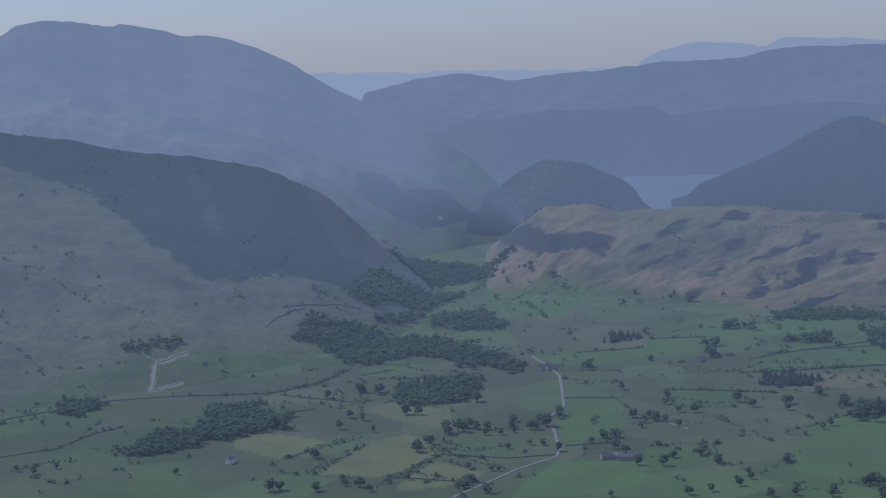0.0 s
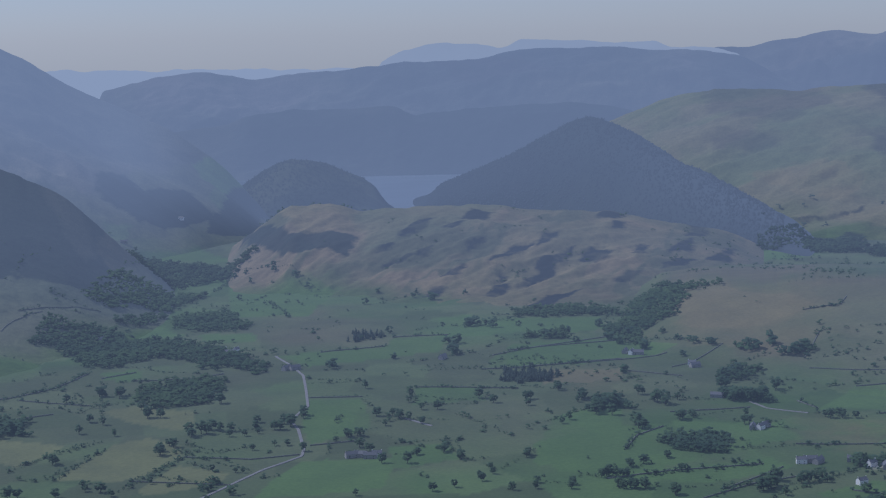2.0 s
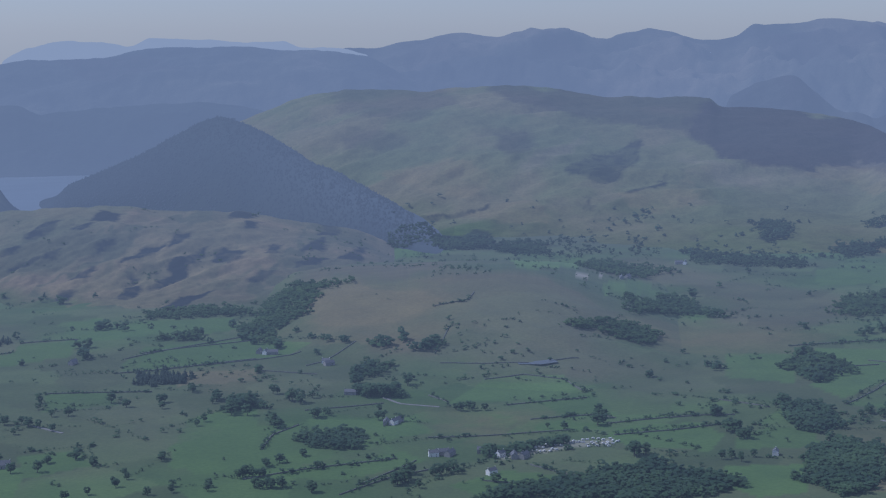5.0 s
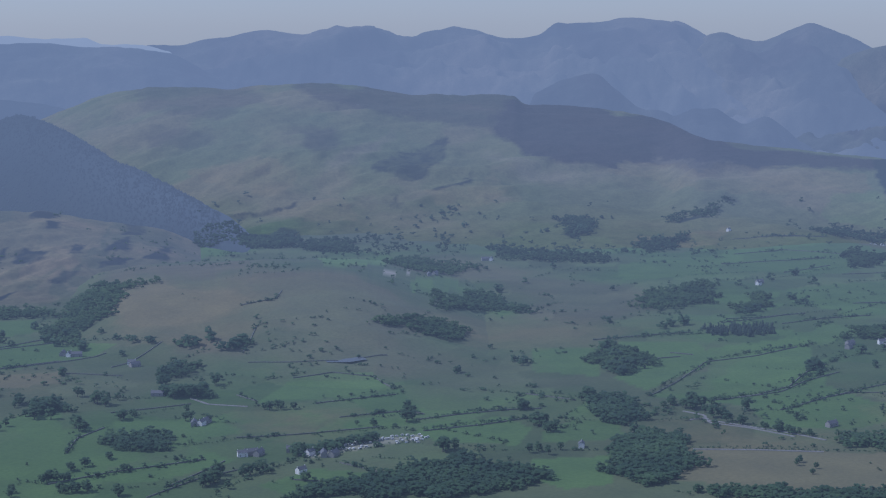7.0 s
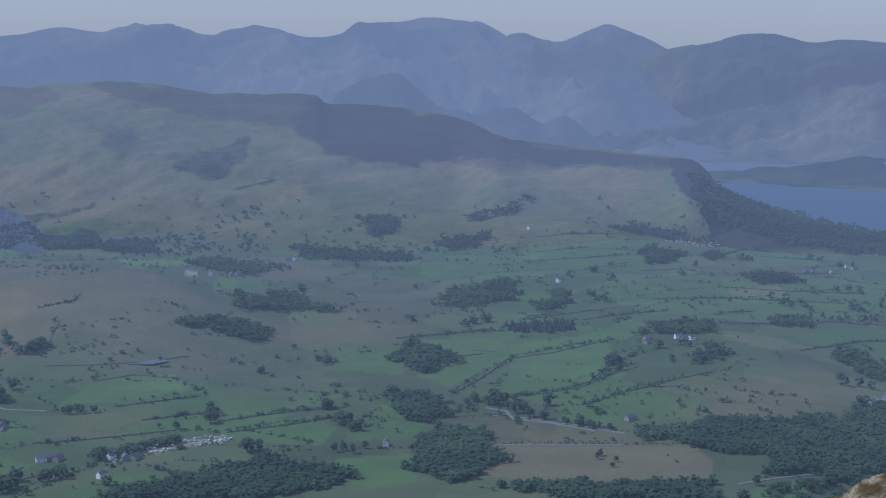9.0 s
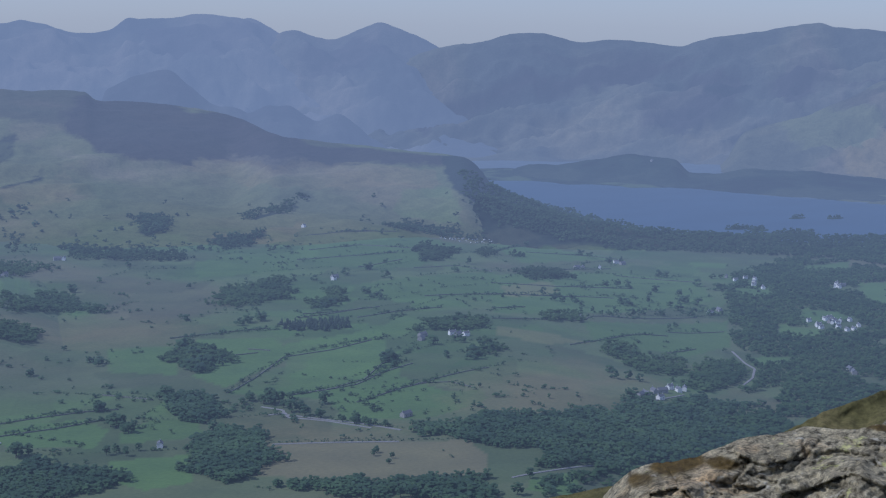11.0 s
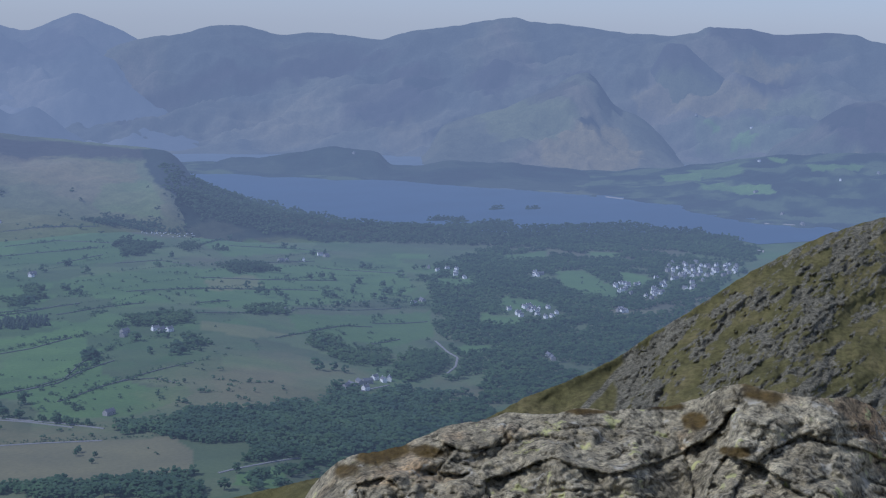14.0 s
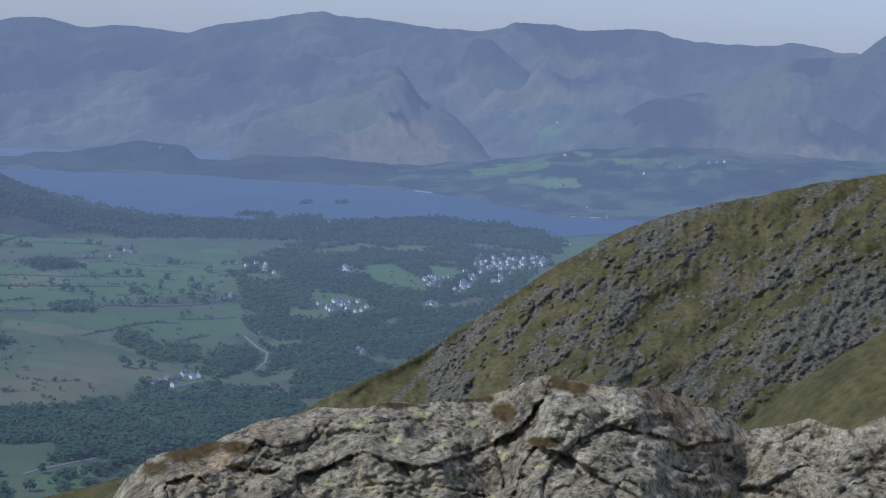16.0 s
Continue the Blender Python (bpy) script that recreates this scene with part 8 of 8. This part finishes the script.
# ---- the broad woods on the plain, with clearings, roads and houses left free, also towards the camera to fit its view ----
homes = np.array(FARM_HOUSES + TOWN_HOUSES, float)
for outline in FORESTS:
    places = fill(outline, 5.4)
    free = np.ones(len(places), bool)
    for kind, clearing in FIELDS:
        if kind in ("meadow", "straw", "bracken", "plough", "gravel"):
            free &= ~inside(places[:, 0], places[:, 1], clearing)
    for x, y in homes:
        far = math.hypot(x, y)
        deep = (places[:, 0] * x + places[:, 1] * y) / far - far
        wide = (places[:, 0] * y - places[:, 1] * x) / far
        free &= (np.abs(wide) > 6.0) | (deep > 8.0) | (deep < -26.0)
    places = places[free & (fbm(places[:, 0], places[:, 1], 60, 3, 77) > -0.28)]
    heights = rng.uniform(3.4, 8.4, len(places))
    stand("broad_wood", places, heights, wood_kinds, mat_far_leaf, "broad green mixed woodland on the plain below the fells", "wood", 1.15)

# ---- wooded islets in the lake ----
for x, y in ISLANDS:
    islet = tagged(new("islet"), "small wooded islet in the blue lake", "island", "islets of the lake")
    solid("bank", [(x + 20 * math.cos(k * 0.524), y + 9 * math.sin(k * 0.524), z) for z in (-30.5, -28.8) for k in range(12)],
          [tuple(range(12, 24))] + [(k, (k + 1) % 12, 12 + (k + 1) % 12, 12 + k) for k in range(12)], mat_faint_leaf, islet)
    for k in range(14):
        v, t3 = wood_kinds[k % 12]
        v = v * rng.uniform(4, 7) + np.array((x + rng.uniform(-16, 16), y + rng.uniform(-6, 6), -28.8))
        bulk("tree", v, t3, mat_faint_leaf).parent = islet

# ---- hedges ----


def along(line, gap):
    line = np.array(line, float)
    seg = np.hypot(*np.diff(line, axis=0).T)
    s = np.concatenate([[0], np.cumsum(seg)])
    u = np.arange(0, s[-1] + gap * 0.5, gap)
    return np.stack([np.interp(u, s, line[:, 0]), np.interp(u, s, line[:, 1])], 1)


for line in HEDGES:
    places = along(line, 1.8)
    places = places[rng.uniform(0, 1, len(places)) < 0.8]
    places = places + rng.normal(0, 1.0, places.shape)
    heights = np.where(rng.uniform(0, 1, len(places)) < 0.1, rng.uniform(2.4, 4.6, len(places)), rng.uniform(0.8, 1.8, len(places)))
    stand("hedge", places, heights, wood_kinds, mat_leaf, "overgrown dark green hedge with trees along a field edge", "hedge", 1.2)

# ---- scrub and small trees scattered over the valley, thicker in the damp hollows ----
scatter_az, scatter_d = rng.uniform(-16, 62, 15000), 1020 + 1330 * rng.uniform(0, 1, 15000) ** 0.8
sx, sy = scatter_d * np.sin(np.radians(scatter_az)), scatter_d * np.cos(np.radians(scatter_az))
damp = smooth(0.2, 0.5, fbm(sx, sy, 110, 4, 401) + 0.25 * fbm(sx, sy, 18, 2, 402))
keep = rng.uniform(0, 1, len(sx)) < damp * 0.8
places = np.stack([sx, sy], 1)[keep]
stand("scrub", places, rng.uniform(1.8, 5.0, len(places)), wood_kinds, mat_leaf, "scattered thorn bushes and small trees on the pastures", "bushes", 1.25)

# ---- trees dotted over the lower slopes of the moor ----
scatter_az, scatter_d = rng.uniform(19, 43, 2600), rng.uniform(2150, 2620, 2600)
sx, sy = scatter_d * np.sin(np.radians(scatter_az)), scatter_d * np.cos(np.radians(scatter_az))
keep = rng.uniform(0, 1, len(sx)) < 0.02 + 0.7 * smooth(0.14, 0.45, fbm(sx, sy, 130, 4, 451)) * smooth(2600, 2300, scatter_d)
places = np.stack([sx, sy], 1)[keep]
stand("slope_trees", places, rng.uniform(4.0, 8.5, len(places)), wood_kinds, mat_faint_leaf, "scattered trees and small copses on the lower moor slopes", "trees", 1.2)

# ---- low hedges on the bounds of the small pastures ----
scatter_az, scatter_d = rng.uniform(-16, 60, 300000), 1000 + 1250 * rng.uniform(0, 1, 300000) ** 0.8
sx, sy = scatter_d * np.sin(np.radians(scatter_az)), scatter_d * np.cos(np.radians(scatter_az))
edge_of = plots(sx, sy)[3]
keep = (edge_of < 0.022) & (fbm(sx, sy, 60, 3, 433) > 0.13)
places = np.stack([sx, sy], 1)[keep]
stand("hedgerows", places, 0.8 + 3.0 * rng.uniform(0, 1, len(places)) ** 1.8, wood_kinds, mat_leaf, "low dark hedgerows round the small pastures", "hedges", 1.3)

# ---- conifers on the far hills ----
# A shorter reach puts more haze emission into these needles.
mat_far_fir = foliage("far_conifer_needles", (0.017, 0.027, 0.026), (0.022, 0.034, 0.031), 3900.0, 0.02)
small_firs = [crown(4, True, True) for _ in range(5)]
for name, count, lo, hi, label in (("forest_cone", 4600, 0.1, 1.0, "dense conifer forest on the conical hill"),
                                   ("wooded_knoll", 1500, 0.0, 1.0, "dark woods on the knoll by the reservoir")):
    r = RIDGES[name]
    az = rng.uniform(r.a0 + 1.4, r.a1 - 1.2, count)
    crest, _ = r.line(az)
    front = np.interp(az, [p[0] for p in r.foot], [p[1] for p in r.foot])
    d = front + (crest - front) * (lo + (hi - lo) * rng.uniform(0, 1, count) ** 0.7)
    places = np.stack([d * np.sin(np.radians(az)), d * np.cos(np.radians(az))], 1)
    places = places[r.height(az, d) > land(places[:, 0], places[:, 1]) - 1.0]
    stand("forest", places, rng.uniform(2.6, 4.4, len(places)), small_firs, mat_far_fir, label, "forest", 2.2)

# ---- dry-stone walls and roads ----
mat_wall = plain("dry_stone", (0.15, 0.155, 0.14), 0.95, 0.35, 1.2)
mat_road = plain("road_surface", (0.21, 0.205, 0.20), 0.9, 0.15, 3.0)


def ribbon(name, line, width, low, high, material, gap=7.0):
    """A strip laid over the land, with upright sides."""
    p = along(line, gap)
    if len(p) < 2:
        return None
    t2 = np.gradient(p, axis=0)
    t2 /= np.maximum(np.hypot(t2[:, :1], t2[:, 1:]), 1e-6)
    side = np.stack([-t2[:, 1], t2[:, 0]], 1) * width / 2
    z = land(p[:, 0], p[:, 1])
    vs = np.concatenate([np.column_stack([p + side, z + low]), np.column_stack([p + side * 0.8, z + high]),
                         np.column_stack([p - side * 0.8, z + high]), np.column_stack([p - side, z + low])])
    n, fs = len(p), []
    for k in range(n - 1):
        fs += [(a_ * n + k, a_ * n + k + 1, (a_ + 1) * n + k + 1, (a_ + 1) * n + k) for a_ in range(3)]
    fs += [(0, n, 2 * n, 3 * n), (n - 1, 4 * n - 1, 3 * n - 1, 2 * n - 1)]
    return solid(name, vs, fs, material)


for line in WALLS:
    tagged(ribbon("field_wall", line, 0.7, -0.6, 0.8, mat_wall), "long grey dry-stone wall between pastures", "wall", "field walls")
for line in ROADS:
    tagged(ribbon("road", line, 2.6, -0.5, 0.35, mat_road, 4.0), "narrow pale lane through the fields", "road", kind="structure")

# ---- pale shingle along the lake ----
mat_shingle = plain("shingle", (0.3, 0.28, 0.25), 0.95, 0.2, 4.0)
for line in ([(2699, 2323), (2692, 2290), (2684, 2255)], [(2704, 1786), (2700, 1765), (2696, 1741)], [(2536, 1361), (2552, 1330), (2557, 1298)], [(2215, 1200), (2216, 1183)]):
    line = np.array(line, float)
    p_ = along(line, 12.0)
    side = np.array((4.0, 2.2))
    n = len(p_)
    solid_strip = [(x + e_ * side[0], y + e_ * side[1], z) for e_, z in ((-1, -30.5), (-0.6, -28.6), (0.8, -28.2), (1, -30.5)) for x, y in p_]
    tagged(solid("beach", solid_strip, [(a_ * n + k, a_ * n + k + 1, (a_ + 1) * n + k + 1, (a_ + 1) * n + k) for a_ in range(3) for k in range(n - 1)], mat_shingle),
           "narrow pale shingle beach on the lake shore", "beach", kind="structure")

# ---- small trees that stand along the walls ----
rows_of = np.concatenate([along(line, 3.0) for line in WALLS])
rows_of = rows_of[(fbm(rows_of[:, 0], rows_of[:, 1], 70, 3, 515) > 0.0) & (rng.uniform(0, 1, len(rows_of)) < 0.75)]
stand("wall_trees", rows_of + rng.normal(0, 1.2, rows_of.shape), rng.uniform(0.9, 4.2, len(rows_of)) , wood_kinds, mat_leaf,
      "thorn bushes and small trees along the field walls", "bushes", 1.2)

# ---- houses ----
mat_white = plain("white_render", (0.78, 0.77, 0.74), 0.8, 0.06, 0.6)
mat_stone = plain("grey_stone", (0.30, 0.29, 0.28), 0.9, 0.2, 0.5)
mat_slate = plain("slate_roof", (0.13, 0.135, 0.15), 0.7, 0.2, 0.4)
mat_pane = plain("window_glass", (0.03, 0.035, 0.045), 0.15, 0.1, 0.5)


def house(walls, label, group, long, deep, high):
    top = tagged(new("house"), label, "house", group)
    l, w, h, r = long / 2, deep / 2, high, high + deep * 0.42
    solid("wall", [(-l, -w, -1), (l, -w, -1), (l, w, -1), (-l, w, -1), (-l, -w, h), (l, -w, h), (l, w, h), (-l, w, h), (-l, 0, r), (l, 0, r)],
          [(0, 1, 5, 4), (2, 3, 7, 6), (1, 2, 6, 9, 5), (3, 0, 4, 8, 7)], walls, top)
    o, e_, th = l + 0.12, w + 0.15, 0.1
    drop = 0.15 * (r - h) / w
    solid("roof", [(-o, -e_, h - drop), (o, -e_, h - drop), (o, 0, r), (-o, 0, r), (o, e_, h - drop), (-o, e_, h - drop),
                   (-o, -e_, h - drop + th), (o, -e_, h - drop + th), (o, 0, r + th), (-o, 0, r + th), (o, e_, h - drop + th), (-o, e_, h - drop + th)],
          [(6, 7, 8, 9), (9, 8, 10, 11), (0, 1, 7, 6), (5, 4, 10, 11), (1, 2, 8, 7), (2, 4, 10, 8), (0, 3, 9, 6), (3, 5, 11, 9), (0, 1, 2, 3), (3, 2, 4, 5)], mat_slate, top)
    c = 0.2
    for s in (-1, 1):
        x = s * (l - 0.3)
        solid("chimney", [(x + a_ * c, b_ * c, z) for z in (r - 0.2, r + 0.55) for a_, b_ in ((-1, -1), (1, -1), (1, 1), (-1, 1))],
              [(0, 1, 5, 4), (1, 2, 6, 5), (2, 3, 7, 6), (3, 0, 4, 7), (4, 5, 6, 7)], walls, top)
    for s in (-1, 1):
        for x in (-l * 0.5, l * 0.5):
            for z in (0.25, 1.25):
                if z + 0.5 < h:
                    solid("window", [(x + a_ * 0.25, s * (w + q), z + b_ * 0.5) for q in (-0.03, 0.03) for a_, b_ in ((-1, 0), (1, 0), (1, 1), (-1, 1))],
                          [(0, 1, 2, 3), (4, 5, 6, 7), (0, 1, 5, 4), (1, 2, 6, 5), (2, 3, 7, 6), (3, 0, 4, 7)], mat_pane, top)
    return top


farm_kinds = [house(mat_white, "white-rendered farmhouse with a slate roof among trees", "farm buildings", 7.0, 4.0, 3.0),
              house(mat_stone, "long grey stone barn with a slate roof beside a farm", "farm buildings", 9.5, 4.4, 2.7)]
town_kinds = [house(mat_white, "small white house with a slate roof in the town", "houses of the town", 5.4, 3.4, 2.8),
              house(mat_stone, "small grey stone house with a slate roof in the town", "houses of the town", 6.2, 3.6, 2.9)]


def settle(kinds, places, spread, share):
    fresh = set(range(len(kinds)))
    p = np.array(places, float)
    z = land(p[:, 0], p[:, 1])
    for (x, y), g in zip(places, z):
        k = 0 if rng.uniform() < share else 1
        m = pose(x, y, g, 0, 0, rng.uniform(-spread, spread) + 20)
        if k in fresh:
            fresh.discard(k)
            kinds[k].matrix_basis = m
        else:
            copy_thing(kinds[k], m)


settle(farm_kinds, FARM_HOUSES, 50, 0.4)
settle(town_kinds, TOWN_HOUSES, 60, 0.7)

# ---- caravans ----
mat_van = plain("caravan_white", (0.74, 0.74, 0.72), 0.4, 0.05, 0.6)


def caravan():
    top = tagged(new("caravan"), "small white touring caravan parked on a site", "caravan", "caravans on the sites")
    prof = [(-1.1, 0.3), (-1.25, 0.7), (-1.05, 1.25), (0.95, 1.3), (1.25, 0.75), (1.1, 0.3)]
    n = len(prof)
    solid("body", [(x, s * 0.5, z) for s in (-1, 1) for x, z in prof],
          [tuple(range(n))[::-1], tuple(range(n, 2 * n))] + [(k, (k + 1) % n, n + (k + 1) % n, n + k) for k in range(n)], mat_van, top)
    for s in (-1, 1):
        solid("window", [(x, s * (0.5 + q), z) for q in (-0.02, 0.02) for x, z in ((-0.8, 0.75), (0.7, 0.75), (0.7, 1.08), (-0.8, 1.08))],
              [(0, 1, 2, 3), (4, 5, 6, 7), (0, 1, 5, 4), (1, 2, 6, 5), (2, 3, 7, 6), (3, 0, 4, 7)], mat_pane, top)
        solid("wheel", [(0.16 * math.cos(k * 0.785), s * (0.42 + q), 0.16 + 0.16 * math.sin(k * 0.785)) for q in (-0.06, 0.06) for k in range(8)],
              [tuple(range(8)), tuple(range(8, 16))] + [(k, (k + 1) % 8, 8 + (k + 1) % 8, 8 + k) for k in range(8)], mat_pane, top)
    solid("drawbar", [(1.1, -0.06, 0.3), (1.7, -0.02, 0.3), (1.7, 0.02, 0.3), (1.1, 0.06, 0.3), (1.1, -0.06, 0.4), (1.7, -0.02, 0.4), (1.7, 0.02, 0.4), (1.1, 0.06, 0.4)],
          [(0, 1, 2, 3), (4, 5, 6, 7), (0, 1, 5, 4), (1, 2, 6, 5), (2, 3, 7, 6), (3, 0, 4, 7)], mat_bark, top)
    return top


van = caravan()
van_z = land(np.array([p[0] for p in VANS], float), np.array([p[1] for p in VANS], float))
for k, ((x, y), g) in enumerate(zip(VANS, van_z)):
    m = pose(x, y, g, 0, 0, rng.uniform(-40, 40))
    if k:
        copy_thing(van, m)
    else:
        van.matrix_basis = m
